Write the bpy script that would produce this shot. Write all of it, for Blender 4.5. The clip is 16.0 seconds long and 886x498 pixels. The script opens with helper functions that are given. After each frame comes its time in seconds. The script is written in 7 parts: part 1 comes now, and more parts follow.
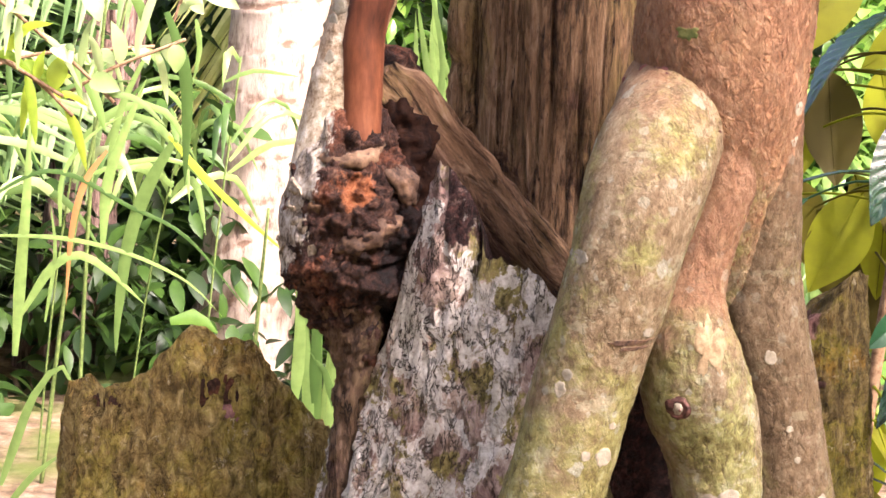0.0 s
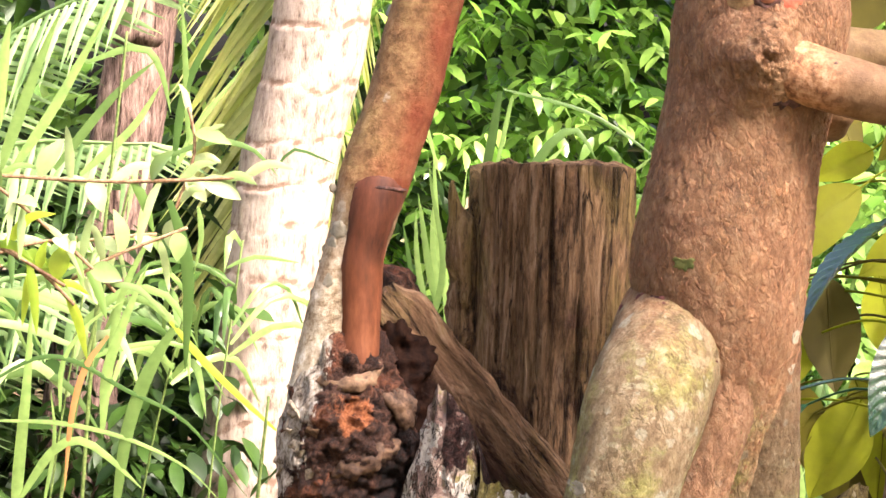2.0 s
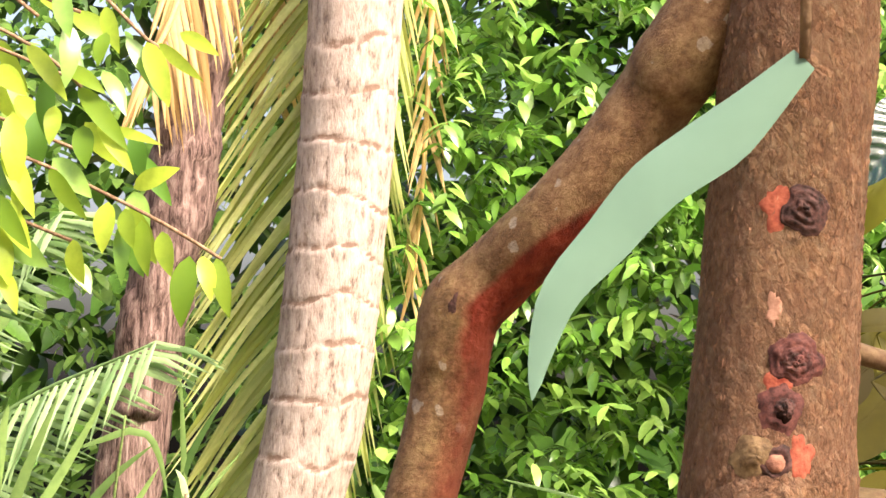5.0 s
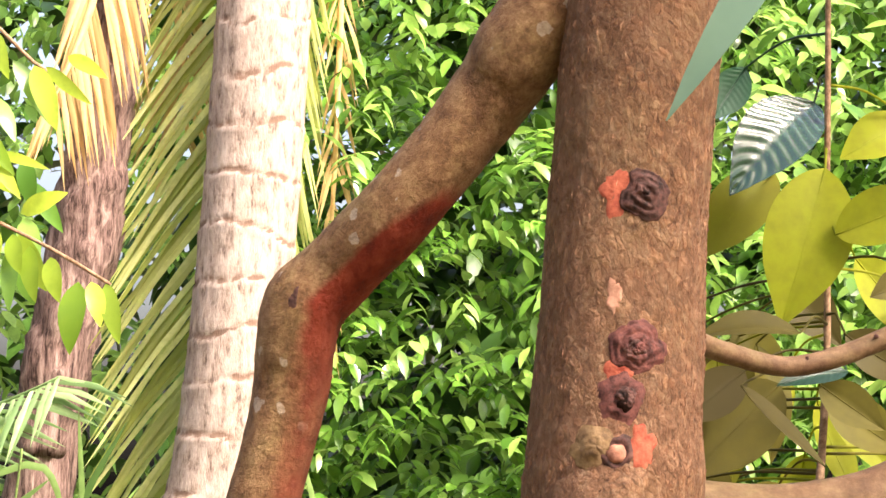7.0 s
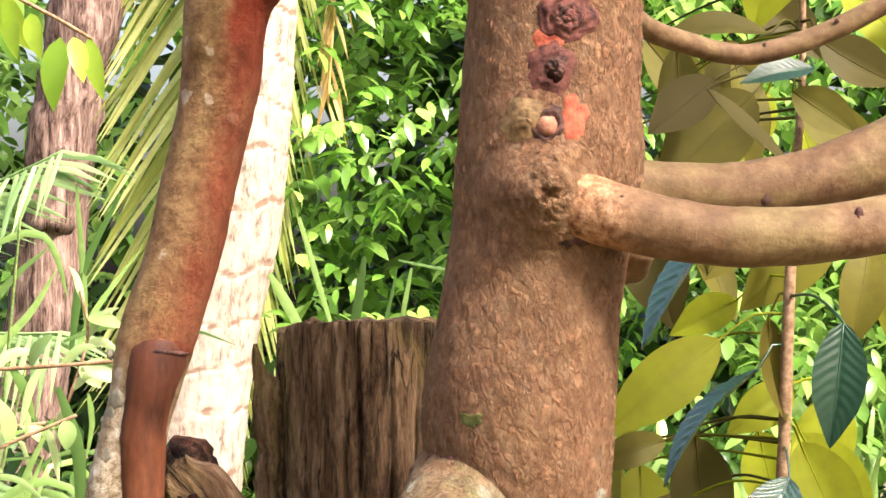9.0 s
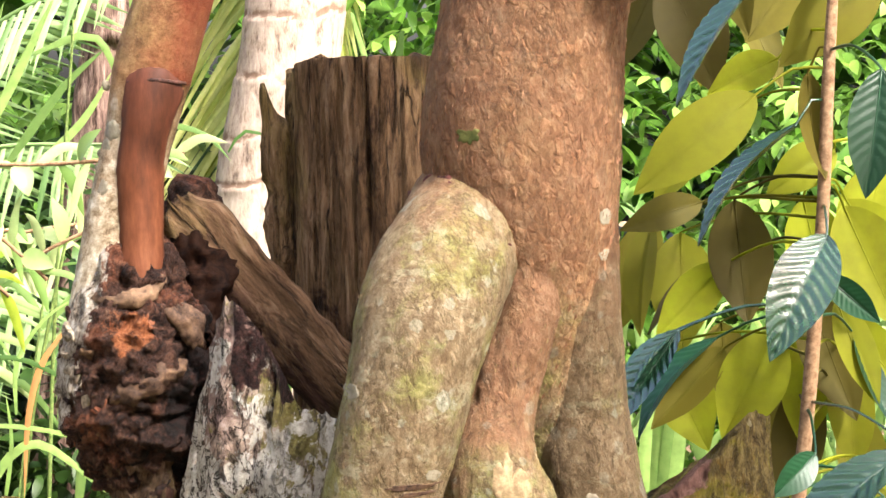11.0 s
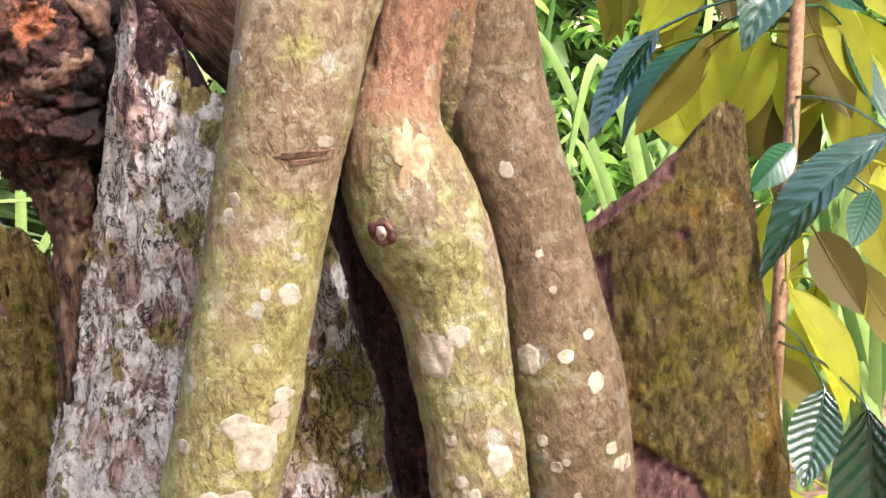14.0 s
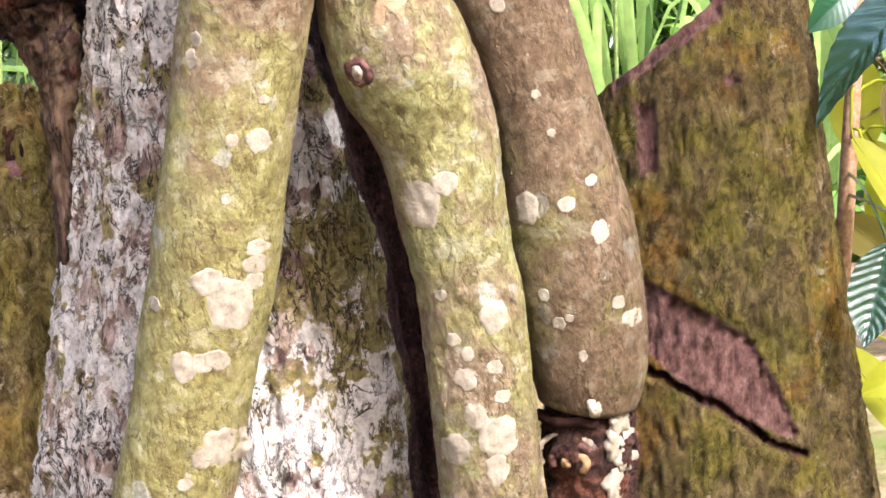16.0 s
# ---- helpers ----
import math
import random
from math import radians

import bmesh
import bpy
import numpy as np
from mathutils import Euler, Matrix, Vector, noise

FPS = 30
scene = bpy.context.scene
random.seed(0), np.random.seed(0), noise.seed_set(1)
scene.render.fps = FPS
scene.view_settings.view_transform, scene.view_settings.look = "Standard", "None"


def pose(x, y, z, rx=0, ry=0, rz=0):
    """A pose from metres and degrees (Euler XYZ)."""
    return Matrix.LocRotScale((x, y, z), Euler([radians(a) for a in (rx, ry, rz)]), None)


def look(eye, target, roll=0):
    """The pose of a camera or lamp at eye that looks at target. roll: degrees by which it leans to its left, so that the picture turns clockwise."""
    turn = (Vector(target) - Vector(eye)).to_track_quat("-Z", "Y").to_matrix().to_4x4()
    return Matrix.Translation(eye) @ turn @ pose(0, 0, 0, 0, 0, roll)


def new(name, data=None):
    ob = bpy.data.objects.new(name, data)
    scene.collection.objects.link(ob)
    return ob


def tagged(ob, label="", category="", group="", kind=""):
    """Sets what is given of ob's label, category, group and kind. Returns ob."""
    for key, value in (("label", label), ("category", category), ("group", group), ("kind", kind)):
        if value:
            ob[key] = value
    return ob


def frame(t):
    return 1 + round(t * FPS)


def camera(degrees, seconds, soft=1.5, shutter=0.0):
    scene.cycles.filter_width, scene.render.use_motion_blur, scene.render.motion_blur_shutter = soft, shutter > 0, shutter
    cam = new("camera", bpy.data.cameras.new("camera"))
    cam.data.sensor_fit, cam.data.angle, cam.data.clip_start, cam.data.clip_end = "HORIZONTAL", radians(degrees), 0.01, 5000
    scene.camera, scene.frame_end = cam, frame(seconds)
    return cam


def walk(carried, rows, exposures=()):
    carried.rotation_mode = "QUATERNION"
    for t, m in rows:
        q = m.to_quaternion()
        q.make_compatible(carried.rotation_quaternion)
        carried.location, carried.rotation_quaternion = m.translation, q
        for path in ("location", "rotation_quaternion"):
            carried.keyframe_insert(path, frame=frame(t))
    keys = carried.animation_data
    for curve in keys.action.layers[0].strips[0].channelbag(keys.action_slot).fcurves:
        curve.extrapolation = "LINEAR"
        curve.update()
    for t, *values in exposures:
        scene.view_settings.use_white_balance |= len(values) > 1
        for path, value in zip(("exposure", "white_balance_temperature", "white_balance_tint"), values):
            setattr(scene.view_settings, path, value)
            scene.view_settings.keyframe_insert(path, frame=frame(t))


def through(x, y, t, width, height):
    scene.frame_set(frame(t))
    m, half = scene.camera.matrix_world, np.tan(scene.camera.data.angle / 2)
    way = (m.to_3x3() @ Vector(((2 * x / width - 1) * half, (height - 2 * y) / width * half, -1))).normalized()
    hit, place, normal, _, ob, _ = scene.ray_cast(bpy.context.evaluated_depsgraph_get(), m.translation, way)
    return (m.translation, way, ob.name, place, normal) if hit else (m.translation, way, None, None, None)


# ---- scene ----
cam = camera(24.0, 16.0, soft=1.5)
PATH = [
    (0, (-0.007, 0.004, 1.303), (-0.012, 1.981, 1.002), 1.3),
    (0.5, (-0.003, 0.0, 1.32), (-0.006, 1.983, 1.066), 1.4),
    (1, (0.001, -0.003, 1.337), (-0.001, 1.985, 1.122), 1.4),
    (1.5, (0.0, 0.0, 1.35), (0.0, 1.992, 1.176), 1.5),
    (2, (-0.004, 0.007, 1.366), (-0.015, 2.002, 1.217), 1.4),
    (2.5, (-0.009, 0.01, 1.386), (-0.02, 2.007, 1.273), 1.2),
    (3, (-0.017, 0.02, 1.419), (-0.026, 2.019, 1.365), 1.0),
    (3.5, (-0.029, 0.026, 1.447), (-0.048, 2.026, 1.449), 1.0),
    (4, (-0.031, 0.029, 1.464), (-0.054, 2.028, 1.53), 1.1),
    (4.5, (-0.017, 0.026, 1.478), (-0.04, 2.023, 1.592), 1.1),
    (4.7, (-0.016, 0.022, 1.485), (-0.037, 2.017, 1.624), 1.2),
    (6.8, (0.059, 0.075, 1.447), (0.103, 2.06, 1.684), 1.2),
    (7, (0.079, 0.076, 1.437), (0.122, 2.063, 1.657), 0.7),
    (7.5, (0.118, 0.087, 1.416), (0.158, 2.079, 1.592), -0.1),
    (8, (0.146, 0.112, 1.39), (0.179, 2.108, 1.507), -0.6),
    (8.5, (0.164, 0.128, 1.366), (0.192, 2.127, 1.438), -0.6),
    (9, (0.177, 0.152, 1.334), (0.183, 2.152, 1.364), -0.7),
    (9.5, (0.208, 0.174, 1.309), (0.159, 2.173, 1.293), -1.3),
    (10, (0.223, 0.189, 1.283), (0.153, 2.187, 1.229), -1.2),
    (10.2, (0.226, 0.197, 1.269), (0.156, 2.194, 1.201), -1.1),
    (12.3, (0.311, 0.247, 1.168), (0.185, 2.236, 0.998), -2.3),
    (12.5, (0.319, 0.255, 1.157), (0.191, 2.243, 0.981), -2.7),
    (13, (0.352, 0.273, 1.139), (0.216, 2.257, 0.93), -3.4),
    (13.5, (0.391, 0.283, 1.121), (0.246, 2.263, 0.877), -3.5),
    (14, (0.411, 0.29, 1.104), (0.213, 2.257, 0.802), -4.1),
    (14.5, (0.425, 0.305, 1.094), (0.187, 2.254, 0.717), -4.9),
    (15, (0.453, 0.337, 1.081), (0.207, 2.282, 0.689), -5.2),
    (15.5, (0.492, 0.386, 1.062), (0.193, 2.32, 0.648), -5.4),
    (16, (0.528, 0.411, 1.049), (0.166, 2.337, 0.646), -5.8),
]
EXPOSURES = [(0, 2.52, 6300, 27), (2, 2.5, 6450, 19), (3.5, 2.08, 6700, 17), (4.7, 1.93, 6650, 17), (7, 2.06, 6600, 18), (9, 2.18, 6450, 13), (10.2, 2.3, 6380, 11), (12.5, 2.58, 6080, 17), (13.5, 2.57, 6000, 21), (14.5, 2.68, 5900, 24), (16, 2.75, 5820, 23)]
walk(cam, [(t, look(eye, target, roll)) for t, eye, target, roll in PATH], EXPOSURES)

# ---- light ----
SUN_EL, SUN_AZ = radians(47), radians(131)   # azimuth clockwise from +y
world = bpy.data.worlds.new("world")
scene.world = world
world.use_nodes = True
wn = world.node_tree.nodes
sky = wn.new("ShaderNodeTexSky")
sky.sky_type, sky.sun_disc, sky.sun_elevation, sky.sun_rotation = "NISHITA", False, SUN_EL, SUN_AZ
sky.dust_density, sky.air_density, sky.ozone_density = 9.0, 1.0, 0.4
wn["Background"].inputs["Strength"].default_value = 0.15
world.node_tree.links.new(sky.outputs["Color"], wn["Background"].inputs["Color"])
sun = new("sun", bpy.data.lights.new("sun", "SUN"))
sun.data.energy, sun.data.angle, sun.data.color = 2.7, radians(10), (1.0, 0.95, 0.86)
sun.matrix_world = look((8 * math.sin(SUN_AZ), 8 * math.cos(SUN_AZ), 8 * math.tan(SUN_EL)), (0, 0, 0))


# ---- helpers of the scene ----
def thing(name, loc, label="", category="", group="", kind=""):
    ob = new(name)
    ob.location = loc
    ob.empty_display_size = 0.05
    return tagged(ob, label, category, group, kind)


def base_of(ob):
    p = Vector((0, 0, 0))
    while ob:
        p += Vector(ob.location)
        ob = ob.parent
    return p


def part(name, bm, material, parent=None, label="", kind="", smooth=True):
    """One bmesh in world coordinates as one mesh object under a thing."""
    if parent:
        bmesh.ops.translate(bm, verts=bm.verts, vec=-base_of(parent))
    me = bpy.data.meshes.new(name)
    bm.to_mesh(me)
    bm.free()
    return link(name, me, material, parent, label, kind, smooth)


def link(name, me, material, parent=None, label="", kind="", smooth=True):
    if material and not me.materials:
        me.materials.append(material)
    if smooth:
        me.polygons.foreach_set("use_smooth", [True] * len(me.polygons))
    ob = new(name, me)
    if parent:
        ob.parent = parent
    return tagged(ob, label, kind=kind)


def spline(pts, step):
    """Points (x, y, z, r) of a Catmull-Rom curve through the given ones, about step apart."""
    P = [np.array(p, float) for p in pts]
    P = [2 * P[0] - P[1]] + P + [2 * P[-1] - P[-2]]
    out = []
    for a, b, c, d in zip(P, P[1:], P[2:], P[3:]):
        n = max(1, int(np.linalg.norm(c[:3] - b[:3]) / step))
        for k in range(n):
            t = k / n
            out.append(0.5 * (2 * b + (c - a) * t + (2 * a - 5 * b + 4 * c - d) * t * t + (3 * b - a - 3 * c + d) * t ** 3))
    return out + [P[-2]]


def tube(bm, pts, segs=24, step=0.012, lump=0.0, freq=12.0, fine=0.0, seed=0.0, groove=0.0, grooves=9, cap=True, crackle=0.0):
    """A tapered limb along a curve, with lumps, fine relief and lengthwise grooves."""
    S = spline(pts, step)
    rings, side = [], None
    for k, p in enumerate(S):
        c = Vector(p[:3])
        d = Vector(S[min(k + 1, len(S) - 1)][:3]) - Vector(S[max(k - 1, 0)][:3])
        d.normalize()
        if side is None:
            side = d.orthogonal() if abs(d.z) < 0.9 else Vector((1, 0, 0))
        side = (side - d * side.dot(d)).normalized()
        up = d.cross(side)
        ring = []
        for j in range(segs):
            a = 2 * math.pi * j / segs
            n = side * math.cos(a) + up * math.sin(a)
            r = max(p[3], 0.0005)
            q = c + n * r
            s = Vector((seed, seed * 1.7, -seed))
            h = lump * noise.noise(q * freq + s) + fine * noise.noise(q * freq * 6 + s)
            if crackle:
                e = Vector((q.x * 150, q.y * 150, q.z * 62 + 40 * q.x)) + s
                h += crackle / r * (0.3 - abs(noise.noise(e))) + 0.6 * crackle / r * noise.noise(e * 0.45)
            if groove:
                h -= groove * max(0.0, noise.noise(Vector((math.cos(a) * grooves / 3, math.sin(a) * grooves / 3, q.z * 3)) + s)) ** 0.7
            ring.append(bm.verts.new(q + n * r * h))
        rings.append(ring)
    for A, B in zip(rings, rings[1:]):
        for j in range(segs):
            k = (j + 1) % segs
            bm.faces.new((A[j], A[k], B[k], B[j]))
    if cap:
        for ring, flip in ((rings[0], True), (rings[-1], False)):
            c = bm.verts.new(sum((v.co for v in ring), Vector()) / segs)
            for j in range(segs):
                k = (j + 1) % segs
                bm.faces.new((ring[k], ring[j], c) if flip else (ring[j], ring[k], c))
    return bm


def limb(*a, **k):
    return tube(bmesh.new(), *a, **k)


def blob(bm, c, r, sx=1, sy=1, sz=1, lump=0.3, freq=20.0, seed=0.0, sub=3):
    """A rounded, lumpy mass."""
    made = bmesh.ops.create_icosphere(bm, subdivisions=sub, radius=1)["verts"]
    for v in made:
        n = v.co.copy()
        q = Vector((n.x * sx, n.y * sy, n.z * sz)) * r
        h = lump * noise.noise((q + Vector(c)) * freq + Vector((seed, seed, seed)))
        h += 0.4 * lump * noise.noise((q + Vector(c)) * freq * 2.7) + 0.3 * lump * (0.4 - abs(noise.noise((q + Vector(c)) * freq * 6)))
        v.co = Vector(c) + q * (1 + h)
    return bm


def ragged(bm, amount, freq, seed):
    """Break a surface up into chips and hollows."""
    bm.normal_update()
    for v in bm.verts:
        q = v.co * freq + Vector((seed, 0, seed))
        h = noise.noise(q) + 0.7 * (0.35 - abs(noise.noise(q * 2.3))) * 2 + 0.35 * noise.noise(q * 5)
        v.co += v.normal * amount * (round(h * 3) / 3 * 0.6 + h * 0.4)
    return bm


# ---- materials ----
def material(name):
    m = bpy.data.materials.new(name)
    m.use_nodes = True
    nt = m.node_tree
    return m, nt, nt.nodes["Principled BSDF"]


class Net:
    """Short forms for the nodes of one material."""

    def __init__(self, name, rough=0.8, spec=0.3):
        self.m, self.t, self.b = material(name)
        self.b.inputs["Roughness"].default_value = rough
        self.b.inputs["Specular IOR Level"].default_value = spec
        self.co = self.t.nodes.new("ShaderNodeTexCoord").outputs["Object"]

    def put(self, kind, **sockets):
        n = self.t.nodes.new(kind)
        for k, v in sockets.items():
            s = n.inputs[k.replace("_", " ")]
            if hasattr(v, "is_linked"):
                self.t.links.new(v, s)
            else:
                s.default_value = v
        return n

    def mapped(self, scale=(1, 1, 1), place=(0, 0, 0), turn=(0, 0, 0)):
        co = self.co
        if any(turn):
            n = self.put("ShaderNodeMapping", Vector=co)
            n.inputs["Rotation"].default_value = turn
            co = n.outputs["Vector"]
        n = self.put("ShaderNodeMapping", Vector=co)
        n.inputs["Scale"].default_value = scale
        n.inputs["Location"].default_value = place
        return n.outputs["Vector"]

    def noise(self, scale, detail=6, rough=0.6, at=None, warp=0.0):
        n = self.put("ShaderNodeTexNoise", Scale=scale, Detail=detail, Roughness=rough, Distortion=warp, Vector=at or self.co)
        return n.outputs["Fac"]

    def voronoi(self, scale, at=None, feature="F1", random=1.0):
        n = self.put("ShaderNodeTexVoronoi", Scale=scale, Randomness=random, Vector=at or self.co)
        n.feature = feature
        return n.outputs

    def ramp(self, fac, *stops):
        n = self.put("ShaderNodeValToRGB", Fac=fac)
        e = n.color_ramp.elements
        while len(e) < len(stops):
            e.new(0.5)
        for x, (p, c) in zip(e, stops):
            x.position = p
            x.color = (*c, 1) if isinstance(c, tuple) else (c, c, c, 1)
        return n.outputs["Color"]

    def mix(self, fac, a, b, how="MIX"):
        n = self.t.nodes.new("ShaderNodeMix")
        n.data_type, n.blend_type = "RGBA", how
        for s, v in ((n.inputs[0], fac), (n.inputs[6], a), (n.inputs[7], b)):
            if hasattr(v, "is_linked"):
                self.t.links.new(v, s)
            else:
                s.default_value = v if isinstance(v, float) else (*v, 1)
        return n.outputs[2]

    def math(self, op, a, b=0.0):
        n = self.t.nodes.new("ShaderNodeMath")
        n.operation = op
        for s, v in ((n.inputs[0], a), (n.inputs[1], b)):
            if hasattr(v, "is_linked"):
                self.t.links.new(v, s)
            else:
                s.default_value = v
        return n.outputs[0]

    def height(self, axis=2):
        n = self.put("ShaderNodeSeparateXYZ", Vector=self.co)
        return n.outputs[axis]

    def bump(self, h, strength=0.5, dist=0.005):
        n = self.put("ShaderNodeBump", Height=h, Strength=strength, Distance=dist)
        if self.b.inputs["Normal"].is_linked:
            self.t.links.new(self.b.inputs["Normal"].links[0].from_socket, n.inputs["Normal"])
        self.t.links.new(n.outputs["Normal"], self.b.inputs["Normal"])

    def colour(self, c):
        self.t.links.new(c, self.b.inputs["Base Color"])
        return self.m


def spots(n, scale, size, soft=0.03, place=(0, 0, 0), share=0.5, warp=0.25):
    """Round lichen spots: a mask, with ragged edges and only in some cells."""
    at = n.mapped(place=place)
    w = n.put("ShaderNodeTexNoise", Scale=scale * 3, Detail=3.0, Vector=at).outputs["Color"]
    at = n.mix(warp / scale, at, w, "ADD") if warp else at
    v = n.voronoi(scale, at)
    pick = n.put("ShaderNodeSeparateColor", Color=v["Color"]).outputs[0]
    rad = n.math("MULTIPLY", n.math("SUBTRACT", pick, 1 - share), size / share)
    d = n.math("SUBTRACT", rad, v["Distance"])
    return n.ramp(n.math("DIVIDE", d, soft * 10), (0.0, 0.0), (0.25, 1.0))


def mat_durian_bark(name, rise=1.16, brown=0.5, spotted=1.0, climb=0.0, tone=1.0, scaly=0.0, warm=1.0):
    """Olive, algae-grown bark below rise, red-brown above it; brown: how much of the low bark is mauve-brown."""
    n = Net(name, 0.68, 0.12)
    z = n.height()
    big = n.noise(9, 7, 0.7)
    scratch = n.noise(150, 7, 0.72, n.mapped((1, 1, 0.45), turn=(0, 0.35, 0)), 0.5)
    fine = n.noise(90, 9, 0.75, n.mapped((1, 1, 0.8)), 0.4)
    red = n.ramp(fine, (0.30, (0.24, 0.098, 0.045)), (0.46, (0.36, 0.162, 0.080)), (0.58, (0.44, 0.218, 0.114)), (0.74, (0.55, 0.315, 0.18)))
    red = n.mix(n.ramp(big, (0.44, 0.0), (0.64, 0.5)), red, n.ramp(fine, (0.34, (0.18, 0.085, 0.030)), (0.48, (0.35, 0.185, 0.072)), (0.66, (0.52, 0.33, 0.155))))
    red = n.mix(n.ramp(scratch, (0.34, 0.7), (0.41, 0.0)), red, (0.085, 0.030, 0.014))
    red = n.mix(n.ramp(scratch, (0.58, 0.0), (0.64, 0.4)), red, (0.60, 0.36, 0.21))
    red = n.mix(n.ramp(n.noise(6, 6, 0.7, n.mapped((1, 1, 2.2), (4, 4, 4))), (0.54, 0.0), (0.70, 0.35)), red, (0.19, 0.080, 0.042))
    green = n.noise(60, 9, 0.75, None, 0.5)
    olive = n.ramp(green, (0.33, (0.17, 0.125, 0.036)), (0.44, (0.31, 0.245, 0.075)), (0.56, (0.42, 0.355, 0.125)), (0.68, (0.57, 0.51, 0.27)))
    mauve = n.ramp(fine, (0.33, (0.17, 0.092, 0.050)), (0.45, (0.29, 0.175, 0.095)), (0.57, (0.40, 0.265, 0.155)), (0.68, (0.57, 0.43, 0.29)))
    low = n.mix(n.ramp(n.math("ADD", n.noise(10, 8, 0.75), n.math("ADD", n.math("MULTIPLY", n.math("SUBTRACT", z, 0.9), climb), (brown - 0.5) * 0.5)), (0.46, 0.0), (0.57, 0.92)), olive, mauve)
    low = n.mix(n.ramp(scratch, (0.36, 0.75), (0.43, 0.0)), low, (0.12, 0.075, 0.028))
    low = n.mix(n.ramp(n.noise(26, 6, 0.7, n.mapped((1, 1, 2.0), (9, 1, 2))), (0.57, 0.0), (0.62, 0.45)), low, (0.58, 0.50, 0.31))
    line = n.math("ABSOLUTE", n.math("SUBTRACT", n.noise(62, 4, 0.6, n.mapped((1, 1, 0.42), (3, 8, 2), (0, 0.15, 0)), 0.5), 0.5))
    where = n.ramp(n.noise(13, 6, 0.7, n.mapped(place=(6, 2, 9))), (0.40, 0.15), (0.58, 1.0))
    vein = n.math("MULTIPLY", n.ramp(line, (0.004, 1.0), (0.022, 0.0)), where)
    cross = n.math("ABSOLUTE", n.math("SUBTRACT", n.noise(50, 4, 0.6, n.mapped((0.6, 0.6, 1.6), (1, 3, 5)), 0.6), 0.5))
    vein = n.math("MAXIMUM", vein, n.math("MULTIPLY", n.math("MULTIPLY", n.ramp(cross, (0.003, 1.0), (0.015, 0.0)), where), 0.7))
    red = n.mix(n.math("MULTIPLY", vein, 0.35), red, (0.085, 0.030, 0.014))
    low = n.mix(n.math("MULTIPLY", vein, 0.7), low, (0.12, 0.072, 0.026))
    up = n.math("SUBTRACT", n.math("ADD", z, n.math("MULTIPLY", n.math("SUBTRACT", n.noise(18, 5, 0.65), 0.5), 0.3)), rise - 0.5)
    c = n.mix(n.ramp(up, (0.45, 0.0), (0.55, 1.0)), low, red)
    lower = n.ramp(n.math("SUBTRACT", z, rise - 0.5), (0.45, spotted), (0.6, 0.08))
    pale = n.ramp(n.noise(260, 5, 0.75), (0.3, (0.30, 0.25, 0.16)), (0.5, (0.50, 0.45, 0.33)), (0.72, (0.68, 0.64, 0.53)))
    s1 = n.math("MULTIPLY", spots(n, 30, 0.42, 0.02, share=0.4, warp=0.45), lower)
    c = n.mix(n.math("MULTIPLY", s1, 0.75), c, pale)
    s2 = n.math("MULTIPLY", spots(n, 75, 0.46, 0.03, (3, 1, 2), share=0.35, warp=0.5), lower)
    c = n.mix(n.math("MULTIPLY", s2, 0.45), c, pale)
    c = n.mix(1.0, c, (tone * 0.89 * warm, tone, tone * 1.08 / warm), "MULTIPLY")
    if scaly:
        at = n.mapped((1, 1, 0.6), (5, 2, 3), (0, 0.3, 0))
        at = n.mix(0.011, at, n.put("ShaderNodeTexNoise", Scale=90.0, Detail=4.0, Vector=at).outputs["Color"], "ADD")
        cell = n.put("ShaderNodeSeparateColor", Color=n.voronoi(150, at)["Color"]).outputs[0]
        edge = n.voronoi(150, at, "DISTANCE_TO_EDGE")["Distance"]
        c = n.mix(scaly, c, n.mix(1.0, c, n.ramp(cell, (0.0, (0.66, 0.66, 0.66)), (0.75, (1.05, 1.05, 1.05)), (1.0, (1.5, 1.45, 1.4))), "MULTIPLY"))
        gap = n.math("MULTIPLY", n.ramp(edge, (0.0, 1.0), (0.13, 0.0)), n.ramp(n.noise(20, 6, 0.7, n.mapped(place=(2, 4, 8))), (0.44, 0.0), (0.62, 0.7)))
        c = n.mix(n.math("MULTIPLY", gap, scaly), c, (0.055, 0.022, 0.014))
        n.bump(n.math("MULTIPLY", n.math("MULTIPLY", cell, n.ramp(edge, (0.0, 0.0), (0.22, 1.0))), scaly), 1.0, 0.0042)
    n.bump(n.noise(26, 5, 0.6), 0.25, 0.007)
    n.bump(fine, 0.7, 0.006)
    n.bump(n.math("SUBTRACT", 1.0, vein), 0.6, 0.002)
    n.bump(scratch, 0.8, 0.004)
    return n.colour(c)


